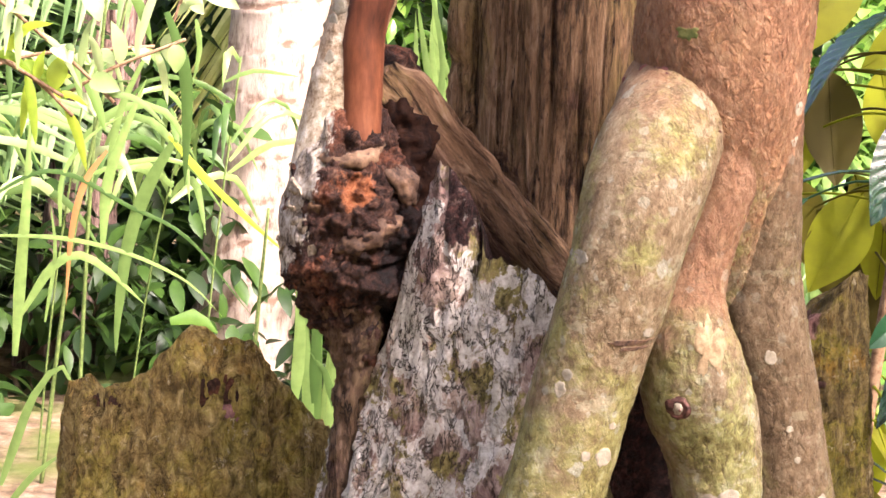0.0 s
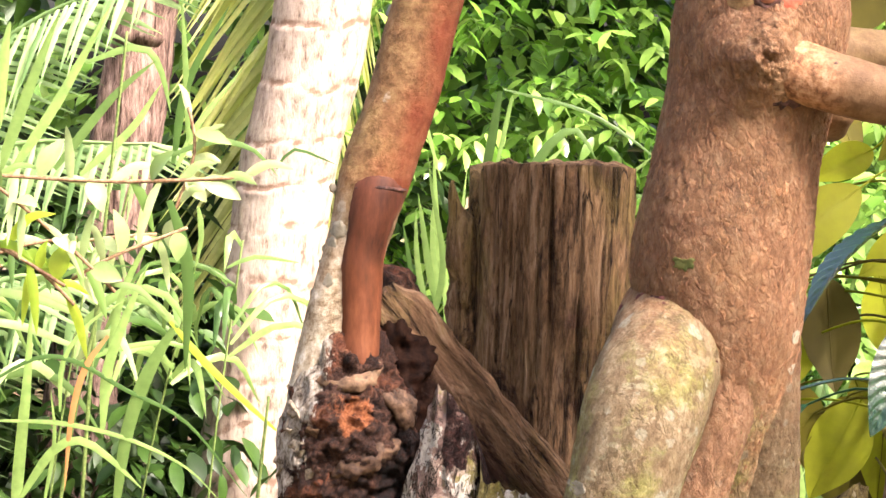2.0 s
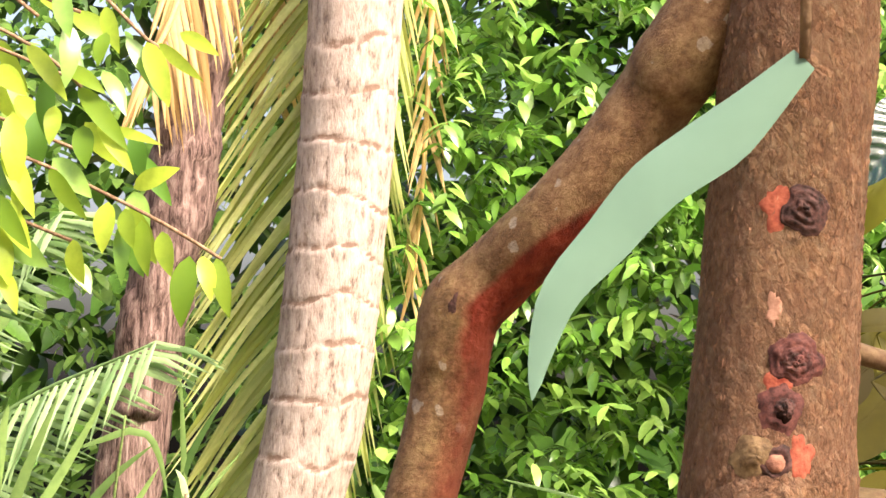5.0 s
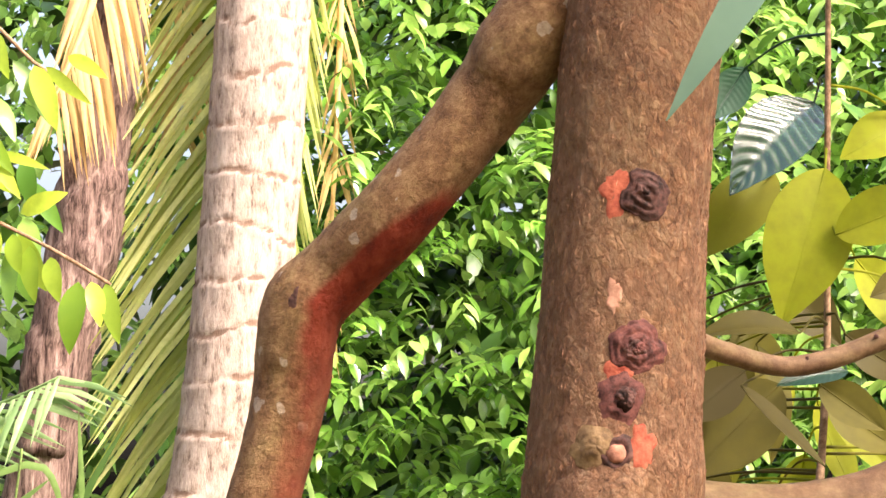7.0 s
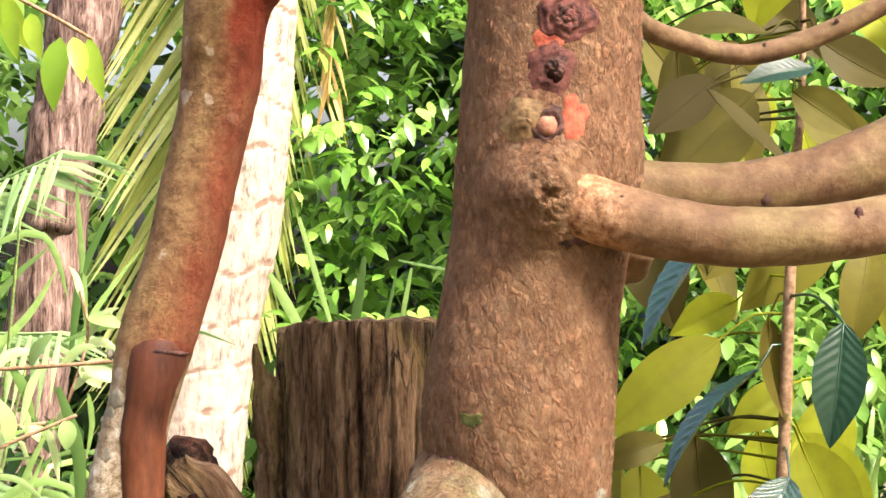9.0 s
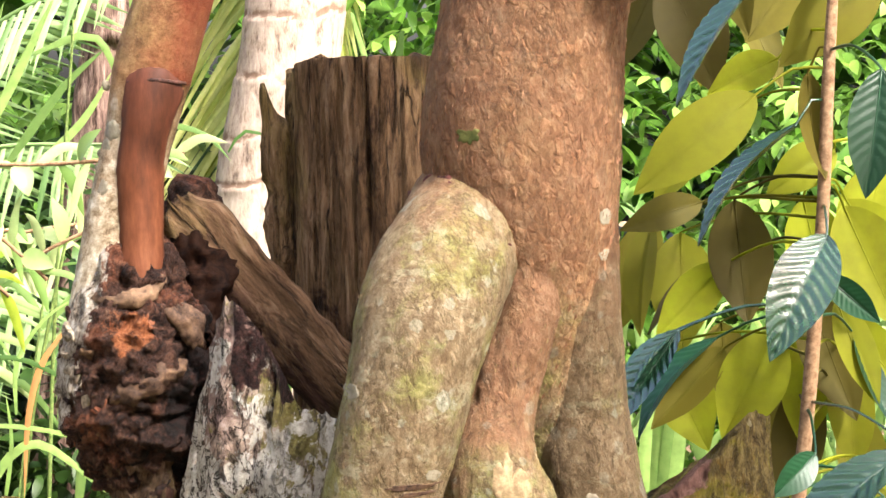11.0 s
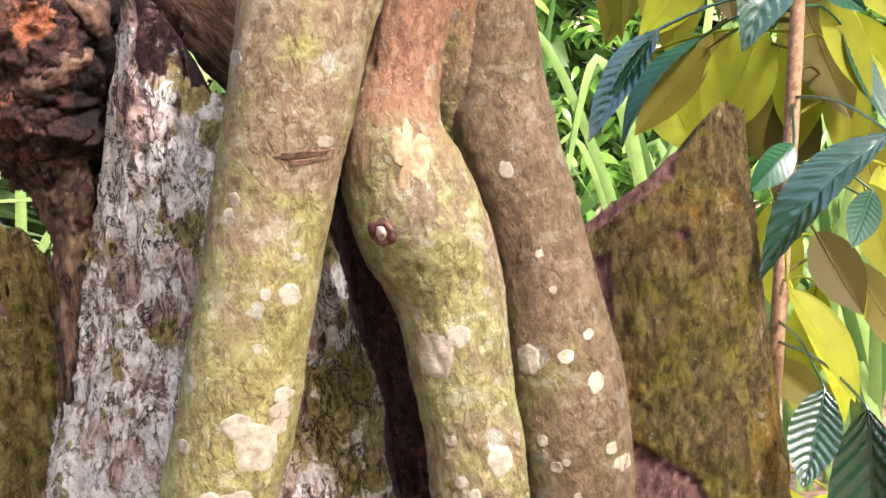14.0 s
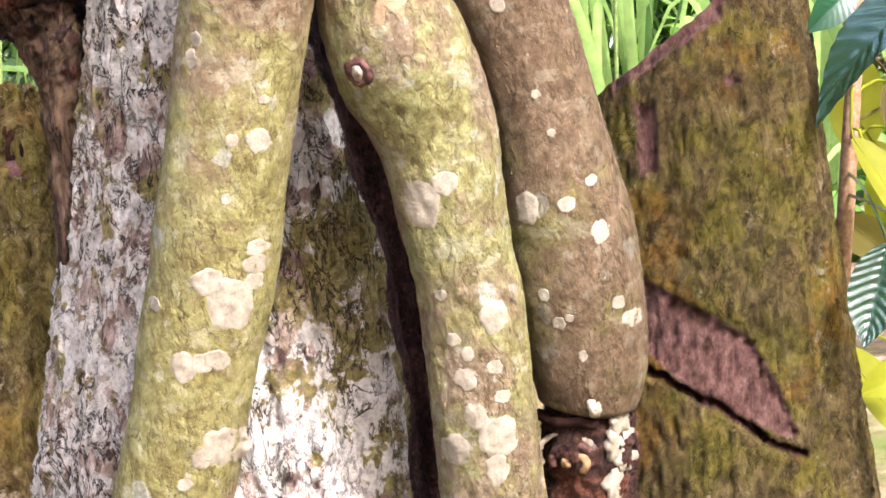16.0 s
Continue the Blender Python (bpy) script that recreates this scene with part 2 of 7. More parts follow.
def mat_limb_bark():
    n = Net("limb_bark", 0.62, 0.15)
    f = n.noise(45, 7, 0.7)
    c = n.ramp(f, (0.3, (0.070, 0.036, 0.018)), (0.48, (0.115, 0.064, 0.032)), (0.68, (0.185, 0.115, 0.062)))
    c = n.mix(n.ramp(n.noise(9, 6, 0.7, n.mapped((1, 1, 1.4), (2, 2, 0))), (0.46, 0.0), (0.60, 0.6)), c, n.ramp(f, (0.3, (0.095, 0.066, 0.026)), (0.65, (0.20, 0.15, 0.064))))
    near = n.ramp(n.math("ADD", n.height(0), n.math("MULTIPLY", n.noise(30, 5), 0.06)), (0.07, 0.9), (0.12, 0.0))
    c = n.mix(near, c, n.ramp(n.noise(110, 8, 0.75), (0.38, (0.10, 0.040, 0.020)), (0.5, (0.30, 0.15, 0.075)), (0.64, (0.50, 0.31, 0.19))))
    c = n.mix(n.ramp(n.noise(120, 6, 0.75), (0.32, 0.5), (0.40, 0.0)), c, (0.075, 0.04, 0.022))
    n.bump(n.noise(28, 5, 0.6), 0.4, 0.006)
    n.bump(n.noise(130, 6, 0.7), 0.4, 0.0025)
    return n.colour(c)


def mat_stem_bark():
    n = Net("stem_bark", 0.65, 0.15)
    z = n.height()
    f = n.noise(60, 8, 0.75)
    c = n.ramp(f, (0.34, (0.090, 0.042, 0.018)), (0.48, (0.180, 0.096, 0.042)), (0.68, (0.30, 0.185, 0.090)))
    c = n.mix(n.ramp(n.noise(10, 6, 0.7), (0.48, 0.0), (0.64, 0.45)), c, n.ramp(f, (0.32, (0.10, 0.066, 0.022)), (0.68, (0.27, 0.205, 0.075))))
    grey = n.ramp(n.noise(60, 7, 0.75), (0.34, (0.10, 0.066, 0.036)), (0.44, (0.27, 0.21, 0.135)), (0.55, (0.44, 0.385, 0.29)), (0.66, (0.64, 0.61, 0.52)))
    low = n.ramp(n.math("SUBTRACT", n.math("ADD", z, n.math("MULTIPLY", n.noise(22, 5), 0.3)), 0.9), (0.36, 1.0), (0.52, 0.0))
    c = n.mix(low, c, grey)
    pale = n.ramp(n.noise(240, 4), (0.3, (0.42, 0.39, 0.31)), (0.7, (0.66, 0.63, 0.55)))
    c = n.mix(n.math("MULTIPLY", spots(n, 46, 0.42, 0.02, share=0.28, warp=0.5), 0.3), c, pale)
    bare = n.put("ShaderNodeAttribute")
    bare.attribute_name = "bare"
    red = n.ramp(n.noise(50, 6, 0.7, n.mapped((1, 1, 0.3))), (0.3, (0.065, 0.009, 0.004)), (0.5, (0.17, 0.024, 0.010)), (0.72, (0.27, 0.056, 0.026)))
    red = n.mix(n.ramp(n.math("SUBTRACT", z, 1.0), (0.50, 0.75), (0.60, 0.0)), red, n.ramp(f, (0.3, (0.10, 0.026, 0.012)), (0.7, (0.24, 0.085, 0.040))))
    edge = n.math("ADD", bare.outputs["Fac"], n.math("ADD", n.math("MULTIPLY", n.math("SUBTRACT", n.noise(32, 7, 0.75, n.mapped((1, 1, 0.5))), 0.5), 0.4), n.math("MULTIPLY", n.math("SUBTRACT", n.noise(11, 4, 0.6), 0.5), 0.6)))
    c = n.mix(n.ramp(edge, (0.36, 0.0), (0.62, 1.0)), c, red)
    n.bump(n.noise(28, 5, 0.6), 0.4, 0.008)
    n.bump(n.noise(110, 8, 0.75), 0.8, 0.005)
    return n.colour(c)


def mat_heartwood():
    n = Net("heartwood", 0.6, 0.15)
    g = n.noise(40, 6, 0.65, n.mapped((1, 1, 0.25)))
    c = n.ramp(g, (0.3, (0.030, 0.010, 0.005)), (0.5, (0.095, 0.030, 0.013)), (0.72, (0.19, 0.072, 0.033)))
    # darker towards the saw cut at the top
    old = n.ramp(n.math("ADD", n.math("SUBTRACT", n.height(), 0.7), n.math("MULTIPLY", n.noise(30, 5, 0.7), 0.12)), (0.54, 0.0), (0.63, 0.85))
    c = n.mix(old, c, n.ramp(g, (0.3, (0.018, 0.007, 0.005)), (0.7, (0.115, 0.038, 0.022))))
    n.bump(n.noise(90, 4, 0.6, n.mapped((1, 1, 0.2))), 0.3, 0.002)
    return n.colour(c)


def mat_wound(name, a, b):
    n = Net(name, 0.75, 0.2)
    n.bump(n.noise(160, 4), 0.6, 0.002)
    return n.colour(n.ramp(n.noise(110, 5, 0.7), (0.35, a), (0.7, b)))


def mat_scale(name, a, b):
    """Bark scales that differ one by one."""
    n = Net(name, 0.75, 0.15)
    v = n.put("ShaderNodeNewGeometry").outputs["Random Per Island"]
    n.bump(n.noise(300, 3), 0.5, 0.001)
    return n.colour(n.mix(n.ramp(n.noise(120, 5, 0.7), (0.35, 0.0), (0.65, 0.4)), n.ramp(v, (0.0, a), (1.0, b)), a))


def mat_grey_bark():
    """Dead bark: upright ridges, crisp lichen crusts, moss; one attribute darkens the inner rotten wood and paints
    shade into recesses.
    """
    n = Net("grey_bark", 0.92, 0.15)
    crack = n.noise(62, 8, 0.75, n.mapped((1, 1, 0.6)), 0.9)
    f = n.noise(150, 7, 0.75)
    c = n.ramp(crack, (0.36, (0.05, 0.033, 0.024)), (0.43, (0.26, 0.185, 0.145)), (0.54, (0.48, 0.37, 0.30)), (0.66, (0.66, 0.56, 0.48)))
    c = n.mix(n.ramp(n.noise(14, 6, 0.7, n.mapped(place=(1, 7, 1))), (0.48, 0.0), (0.58, 0.75)), c, n.ramp(crack, (0.38, (0.055, 0.025, 0.022)), (0.50, (0.20, 0.115, 0.10)), (0.64, (0.36, 0.225, 0.195))))
    x = n.height(0)
    z = n.height()
    grown = n.ramp(n.math("ADD", x, n.math("MULTIPLY", n.noise(14, 4), 0.1)), (0.05, 0.0), (0.14, 1.0))
    moss = n.ramp(n.math("ADD", n.math("ADD", n.math("MULTIPLY", n.noise(12, 5, 0.6, n.mapped(place=(4, 2, 1))), 0.6), n.math("MULTIPLY", n.noise(60, 7, 0.75), 0.4)), n.math("MULTIPLY", grown, 0.075)), (0.505, 0.0), (0.545, 0.85))
    c = n.mix(moss, c, n.ramp(f, (0.34, (0.09, 0.075, 0.018)), (0.5, (0.22, 0.19, 0.05)), (0.66, (0.40, 0.36, 0.12))))
    blend = n.math("ADD", n.math("MULTIPLY", n.noise(11, 4, 0.6, n.mapped(place=(8, 0, 2))), 0.35), n.math("MULTIPLY", n.noise(30, 9, 0.68, n.mapped((1, 1, 0.85)), 0.4), 0.65))
    shard = n.math("MULTIPLY", n.ramp(z, (0.93, 0.0), (1.0, 1.0)), n.ramp(x, (-0.075, 1.0), (-0.03, 0.3)))
    patch = n.ramp(n.math("SUBTRACT", n.math("SUBTRACT", blend, n.math("MULTIPLY", grown, 0.05)), n.math("MULTIPLY", shard, 0.05)), (0.478, 0.0), (0.496, 1.0))
    c = n.mix(n.math("MULTIPLY", patch, n.ramp(crack, (0.36, 0.15), (0.43, 1.0))), c, n.ramp(f, (0.36, (0.38, 0.335, 0.28)), (0.47, (0.60, 0.56, 0.49)), (0.62, (0.77, 0.74, 0.68))))
    line = n.math("ABSOLUTE", n.math("SUBTRACT", n.noise(44, 5, 0.65, n.mapped((1, 1, 0.5), (2, 1, 7)), 0.7), 0.5))
    plate = n.ramp(line, (0.006, 1.0), (0.026, 0.0))
    c = n.mix(n.math("MULTIPLY", plate, n.ramp(n.noise(10, 5, 0.7), (0.40, 0.35), (0.55, 0.95))), c, (0.030, 0.018, 0.012))
    rot_shade = n.put("ShaderNodeAttribute")
    rot_shade.attribute_name = "rot_shade"
    gone = n.math("ADD", rot_shade.outputs["Fac"], n.math("MULTIPLY", n.math("SUBTRACT", n.noise(34, 8, 0.78), 0.5), 1.4))
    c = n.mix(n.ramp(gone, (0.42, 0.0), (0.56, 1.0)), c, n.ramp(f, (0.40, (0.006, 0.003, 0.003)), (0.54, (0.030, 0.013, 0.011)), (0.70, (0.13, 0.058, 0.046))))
    n.bump(crack, 1.0, 0.012)
    n.bump(n.math("SUBTRACT", 1.0, plate), 1.0, 0.008)
    n.bump(patch, 0.35, 0.002)
    n.bump(f, 0.8, 0.004)
    return n.colour(c)


def mat_weathered(name, tone=(1, 1, 1), turn=(0, 0, 0)):
    n = Net(name, 0.9, 0.15)
    st = n.noise(62, 9, 0.72, n.mapped((1, 1, 0.16), turn=turn), 1.2)
    grain = n.noise(210, 6, 0.75, n.mapped((1, 1, 0.2), turn=turn))
    wide = n.noise(15, 8, 0.75, n.mapped((1, 1, 0.34), (3, 1, 0), turn), 1.0)
    t = lambda r, g, b: (r * tone[0], g * tone[1], b * tone[2])
    c = n.ramp(st, (0.33, t(0.030, 0.018, 0.011)), (0.42, t(0.15, 0.096, 0.056)), (0.54, t(0.30, 0.205, 0.125)), (0.70, t(0.52, 0.41, 0.30)))
    c = n.mix(n.ramp(wide, (0.41, 0.92), (0.48, 0.0)), c, n.ramp(st, (0.4, t(0.012, 0.007, 0.006)), (0.65, t(0.13, 0.075, 0.055))))
    c = n.mix(n.ramp(n.noise(9, 6, 0.7, n.mapped((1, 1, 0.5), (0, 3, 0))), (0.49, 0.0), (0.60, 0.7)), c, n.ramp(st, (0.36, t(0.05, 0.042, 0.012)), (0.65, t(0.36, 0.29, 0.11))))
    c = n.mix(n.ramp(n.noise(11, 7, 0.7), (0.55, 0.0), (0.66, 0.75)), c, n.ramp(st, (0.4, t(0.02, 0.009, 0.009)), (0.65, t(0.20, 0.11, 0.10))))
    c = n.mix(n.ramp(grain, (0.34, 0.75), (0.44, 0.0)), c, t(0.03, 0.017, 0.012))
    rift = n.math("ABSOLUTE", n.math("SUBTRACT", n.noise(26, 5, 0.6, n.mapped((1, 1, 0.10), (2, 6, 1), turn), 0.3), 0.5))
    c = n.mix(n.math("MULTIPLY", n.ramp(rift, (0.003, 1.0), (0.013, 0.0)), n.ramp(n.noise(12, 4), (0.42, 0.1), (0.55, 1.0))), c, t(0.012, 0.007, 0.005))
    n.bump(wide, 0.8, 0.012)
    n.bump(n.ramp(rift, (0.0, 0.0), (0.02, 1.0)), 1.0, 0.004)
    n.bump(st, 1.0, 0.006)
    n.bump(grain, 0.8, 0.003)
    return n.colour(c)


def mat_rotten():
    """Crumbling wood; attribute "bark" keeps grey flaky bark, "rust" shows orange wood, "hole" paints the hollow's
    shade near black.
    """
    n = Net("rotten_wood", 0.85, 0.2)
    f = n.noise(75, 9, 0.8, None, 1.4)
    big = n.noise(24, 6, 0.7)
    c = n.ramp(f, (0.38, (0.007, 0.003, 0.003)), (0.49, (0.032, 0.013, 0.008)), (0.61, (0.105, 0.050, 0.031)), (0.74, (0.28, 0.19, 0.13)))
    c = n.mix(n.ramp(big, (0.52, 0.0), (0.60, 0.7)), c, n.ramp(f, (0.38, (0.03, 0.010, 0.006)), (0.5, (0.15, 0.050, 0.024)), (0.66, (0.30, 0.13, 0.07))))
    edge = n.math("MULTIPLY", n.math("SUBTRACT", n.noise(55, 7, 0.75, n.mapped((1, 1, 0.6))), 0.5), 1.5)

    def kept(name, lo, hi):
        at = n.put("ShaderNodeAttribute")
        at.attribute_name = name
        return n.ramp(n.math("ADD", at.outputs["Fac"], edge), (lo, 0.0), (hi, 1.0))
    c = n.mix(kept("rust", 0.48, 0.62), c, n.ramp(f, (0.36, (0.06, 0.018, 0.008)), (0.5, (0.26, 0.085, 0.032)), (0.68, (0.46, 0.20, 0.09))))
    c = n.mix(kept("bark", 0.46, 0.56), c, n.ramp(n.noise(110, 8, 0.78, n.mapped((1, 1, 0.6))), (0.38, (0.035, 0.022, 0.015)), (0.46, (0.24, 0.19, 0.14)), (0.56, (0.47, 0.42, 0.35)), (0.68, (0.68, 0.65, 0.58))))
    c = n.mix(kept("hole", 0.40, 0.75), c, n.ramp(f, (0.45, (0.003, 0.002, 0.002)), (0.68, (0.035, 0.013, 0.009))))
    n.bump(n.noise(30, 6, 0.7, None, 1.0), 1.0, 0.012)
    n.bump(f, 1.0, 0.008)
    return n.colour(c)


def mat_mossy(name, rusty=0.4, green=0.6, tone=0.9):
    """Mossy dead bark; attribute "bare" lays pinkish wood open, "split" darkens a crack."""
    n = Net(name, 0.95, 0.1)
    f = n.noise(60, 10, 0.82, n.mapped((1, 1, 0.7)), 0.6)
    c = n.ramp(f, (0.35, (0.02, 0.013, 0.007)), (0.44, (0.13, 0.092, 0.036)), (0.54, (0.25, 0.19, 0.075)), (0.68, (0.44, 0.37, 0.19)))
    moss = n.ramp(n.noise(11, 8, 0.75), (0.48, 0.0), (0.56, green))
    c = n.mix(moss, c, n.ramp(f, (0.36, (0.055, 0.052, 0.005)), (0.5, (0.23, 0.215, 0.022)), (0.7, (0.44, 0.40, 0.07))))
    c = n.mix(n.ramp(n.noise(9, 7, 0.75, n.mapped(place=(2, 5, 1))), (0.52, 0.0), (0.60, rusty)), c, n.ramp(f, (0.36, (0.12, 0.055, 0.010)), (0.64, (0.48, 0.29, 0.05))))
    c = n.mix(n.ramp(n.noise(30, 8, 0.78, n.mapped(place=(7, 3, 4))), (0.60, 0.0), (0.64, 0.75)), c, (0.52, 0.47, 0.34))
    line = n.math("ABSOLUTE", n.math("SUBTRACT", n.noise(40, 5, 0.65, n.mapped((1, 1, 0.5), (2, 1, 7)), 0.8), 0.5))
    c = n.mix(n.math("MULTIPLY", n.ramp(line, (0.004, 1.0), (0.02, 0.0)), n.ramp(n.noise(12, 5, 0.7), (0.42, 0.0), (0.58, 0.85))), c, (0.035, 0.024, 0.010))
    pit = n.ramp(n.noise(52, 6, 0.7, n.mapped((1, 1, 0.8), (4, 4, 1)), 0.8), (0.38, 0.0), (0.47, 1.0))
    c = n.mix(n.math("MULTIPLY", n.math("SUBTRACT", 1.0, pit), 0.45), c, (0.022, 0.015, 0.008))
    drip = n.noise(26, 7, 0.75, n.mapped((1, 1, 0.3), (3, 9, 2)), 0.6)
    c = n.mix(n.ramp(drip, (0.37, 0.5), (0.46, 0.0)), c, n.ramp(f, (0.38, (0.016, 0.011, 0.006)), (0.62, (0.10, 0.075, 0.035))))
    c = n.mix(n.ramp(n.noise(5, 5, 0.65, n.mapped(place=(5, 1, 3))), (0.52, 0.0), (0.62, 0.45)), c, n.ramp(f, (0.38, (0.04, 0.030, 0.014)), (0.52, (0.13, 0.105, 0.045)), (0.68, (0.32, 0.27, 0.13))))
    c = n.mix(1.0, c, (tone, tone * 0.97, tone * 0.9), "MULTIPLY")
    bare = n.put("ShaderNodeAttribute")
    bare.attribute_name = "bare"
    edge = n.math("ADD", bare.outputs["Fac"], n.math("MULTIPLY", n.math("SUBTRACT", n.noise(45, 7, 0.75), 0.5), 0.8))
    c = n.mix(n.ramp(edge, (0.46, 0.0), (0.54, 1.0)), c, n.ramp(n.noise(110, 7, 0.75, n.mapped((1, 1, 0.5))), (0.34, (0.05, 0.024, 0.020)), (0.5, (0.135, 0.070, 0.058)), (0.68, (0.25, 0.155, 0.13))))
    split = n.put("ShaderNodeAttribute")
    split.attribute_name = "split"
    c = n.mix(n.ramp(split.outputs["Fac"], (0.3, 0.0), (0.6, 1.0)), c, n.ramp(f, (0.4, (0.012, 0.005, 0.005)), (0.66, (0.12, 0.045, 0.04))))
    n.bump(n.noise(24, 6, 0.65), 0.8, 0.016)
    n.bump(pit, 1.0, 0.006)
    n.bump(f, 1.0, 0.014)
    return n.colour(c)


def mat_palm_bark():
    n = Net("palm_bark", 0.9, 0.15)
    f = n.noise(45, 6, 0.7, n.mapped((1, 1, 0.35)))
    c = n.ramp(f, (0.34, (0.11, 0.078, 0.061)), (0.46, (0.28, 0.215, 0.172)), (0.7, (0.42, 0.345, 0.29)))
    c = n.mix(n.ramp(n.noise(5, 6, 0.65), (0.5, 0.0), (0.7, 0.5)), c, (0.44, 0.375, 0.32))
    scar = n.put("ShaderNodeAttribute")
    scar.attribute_name = "scar"
    mark = n.math("MULTIPLY", scar.outputs["Fac"], n.ramp(n.noise(30, 5, 0.7), (0.35, 0.3), (0.6, 1.0)))
    c = n.mix(n.ramp(mark, (0.12, 0.0), (0.45, 0.9)), c, (0.13, 0.078, 0.052))
    n.bump(f, 0.7, 0.008)
    return n.colour(c)


def mat_fibre():
    n = Net("palm_fibre", 0.95, 0.1)
    f = n.noise(60, 6, 0.7, n.mapped((1, 1, 0.12)))
    n.bump(f, 1.0, 0.01)
    return n.colour(n.ramp(f, (0.36, (0.030, 0.017, 0.014)), (0.5, (0.16, 0.102, 0.084)), (0.7, (0.34, 0.25, 0.21))))


def mat_leaf(name, dark, light, rough=0.45, through=0.35, tint=None, veins=None):
    """A leaf: varies leaf by leaf, lets light through."""
    n = Net(name, rough, 0.28)
    v = n.put("ShaderNodeNewGeometry").outputs["Random Per Island"]
    o = n.put("ShaderNodeObjectInfo").outputs["Random"]
    r = n.math("FRACT", n.math("ADD", v, o))
    c = n.ramp(r, (0.0, dark), (0.7, light), (1.0, tuple(min(1, x * 1.25) for x in light)))
    c = n.mix(n.ramp(n.noise(38, 4), (0.4, 0.0), (0.75, 0.35)), c, dark)
    n.colour(c)
    t = n.put("ShaderNodeBsdfTranslucent")
    n.t.links.new(n.mix(1.0, c, tint or (1.0, 1.0, 0.35), "MULTIPLY") if tint else c, t.inputs["Color"])
    add = n.put("ShaderNodeMixShader", Fac=through)
    n.t.links.new(n.b.outputs[0], add.inputs[1])
    n.t.links.new(t.outputs[0], add.inputs[2])
    n.t.links.new(add.outputs[0], n.t.nodes["Material Output"].inputs["Surface"])
    return n.m


def mat_ground():
    n = Net("leaf_litter", 0.95, 0.1)
    f = n.noise(14, 7, 0.7)
    c = n.ramp(f, (0.3, (0.05, 0.035, 0.02)), (0.5, (0.19, 0.13, 0.08)), (0.75, (0.40, 0.31, 0.22)))
    c = n.mix(n.ramp(n.noise(1.5, 4), (0.48, 0.0), (0.62, 0.8)), c, (0.09, 0.13, 0.025))
    n.bump(f, 1.0, 0.03)
    return n.colour(c)


BARK, LEG_OLIVE, LEG_KNEE, LEG_BROWN = mat_durian_bark("durian_bark", 1.04, tone=0.64, scaly=0.6), mat_durian_bark("stilt_bark_olive", 1.17, 0.47, 1.0, 0.28, 0.59, 0.2), mat_durian_bark("stilt_bark_knee", 0.95, 0.52, 1.0, 0.0, 0.56, 0.3, 0.97), mat_durian_bark("stilt_bark_brown", 1.09, 0.68, 0.8, 0.0, 0.34, 0.2, 1.05)
LIMB, STEM, RED = mat_limb_bark(), mat_stem_bark(), mat_heartwood()
GREY, POST, PLANK, ROT = mat_grey_bark(), mat_weathered("weathered_post", (0.68, 0.60, 0.53)), mat_weathered("splintered_wood", (0.60, 0.52, 0.48), (0, radians(40.5), 0)), mat_rotten()
MOSS_L, MOSS_R = mat_mossy("mossy_wood", 0.4, 0.4, 1.75), mat_mossy("mossy_wood_rust", 0.75, 0.75, 0.50)
PINK = mat_wound("bare_pink_wood", (0.08, 0.032, 0.028), (0.30, 0.16, 0.14))
WOUND_D, WOUND_O = mat_wound("knot_dark", (0.010, 0.005, 0.004), (0.135, 0.060, 0.046)), mat_wound("knot_orange", (0.20, 0.035, 0.018), (0.46, 0.135, 0.072))
KNOT = mat_wound("knot_brown", (0.028, 0.009, 0.008), (0.185, 0.066, 0.050))
PALM, FIBRE, GROUND = mat_palm_bark(), mat_fibre(), mat_ground()
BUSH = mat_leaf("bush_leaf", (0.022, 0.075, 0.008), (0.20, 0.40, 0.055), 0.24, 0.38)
# lighter copy of the bush leaf, with sunlight painted into it
BUSH_LIGHT = mat_leaf("bush_leaf_sunlit", (0.07, 0.18, 0.02), (0.33, 0.52, 0.11), 0.28, 0.45)
# darker copy of the woods leaf: missing sunlight put into its colour
SHADY = mat_leaf("woods_leaf_shaded", (0.006, 0.020, 0.003), (0.034, 0.075, 0.011), 0.45, 0.25)
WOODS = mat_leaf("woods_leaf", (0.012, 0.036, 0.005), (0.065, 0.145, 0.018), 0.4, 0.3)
for m_ in (BUSH, BUSH_LIGHT):
    m_.node_tree.nodes["Principled BSDF"].inputs["Specular IOR Level"].default_value = 0.6
GRASS = mat_leaf("grass_blade", (0.04, 0.095, 0.020), (0.22, 0.33, 0.095), 0.28, 0.4)
DRY_BLADE = mat_leaf("dry_blade", (0.34, 0.15, 0.05), (0.52, 0.26, 0.10), 0.5, 0.4)
# pale colour carries the bright sheen of the leaves
PALE = mat_leaf("pale_leaf", (0.14, 0.24, 0.055), (0.42, 0.50, 0.24), 0.25, 0.35)
FROND = mat_leaf("frond_leaflet", (0.30, 0.34, 0.06), (0.72, 0.74, 0.32), 0.3, 0.6)
FROND_DARK = mat_leaf("frond_leaflet_green", (0.09, 0.17, 0.05), (0.32, 0.46, 0.20), 0.3, 0.5)
FROND_DRY = mat_leaf("dry_leaflet", (0.40, 0.24, 0.08), (0.74, 0.54, 0.24), 0.6, 0.45)
YELLOW = mat_leaf("yellow_leaf", (0.12, 0.23, 0.018), (0.40, 0.50, 0.05), 0.32, 0.5)
D_TOP = mat_leaf("durian_leaf_top", (0.004, 0.026, 0.010), (0.008, 0.050, 0.018), 0.42, 0.04)
D_TOP.node_tree.nodes["Principled BSDF"].inputs["Specular IOR Level"].default_value = 0.25
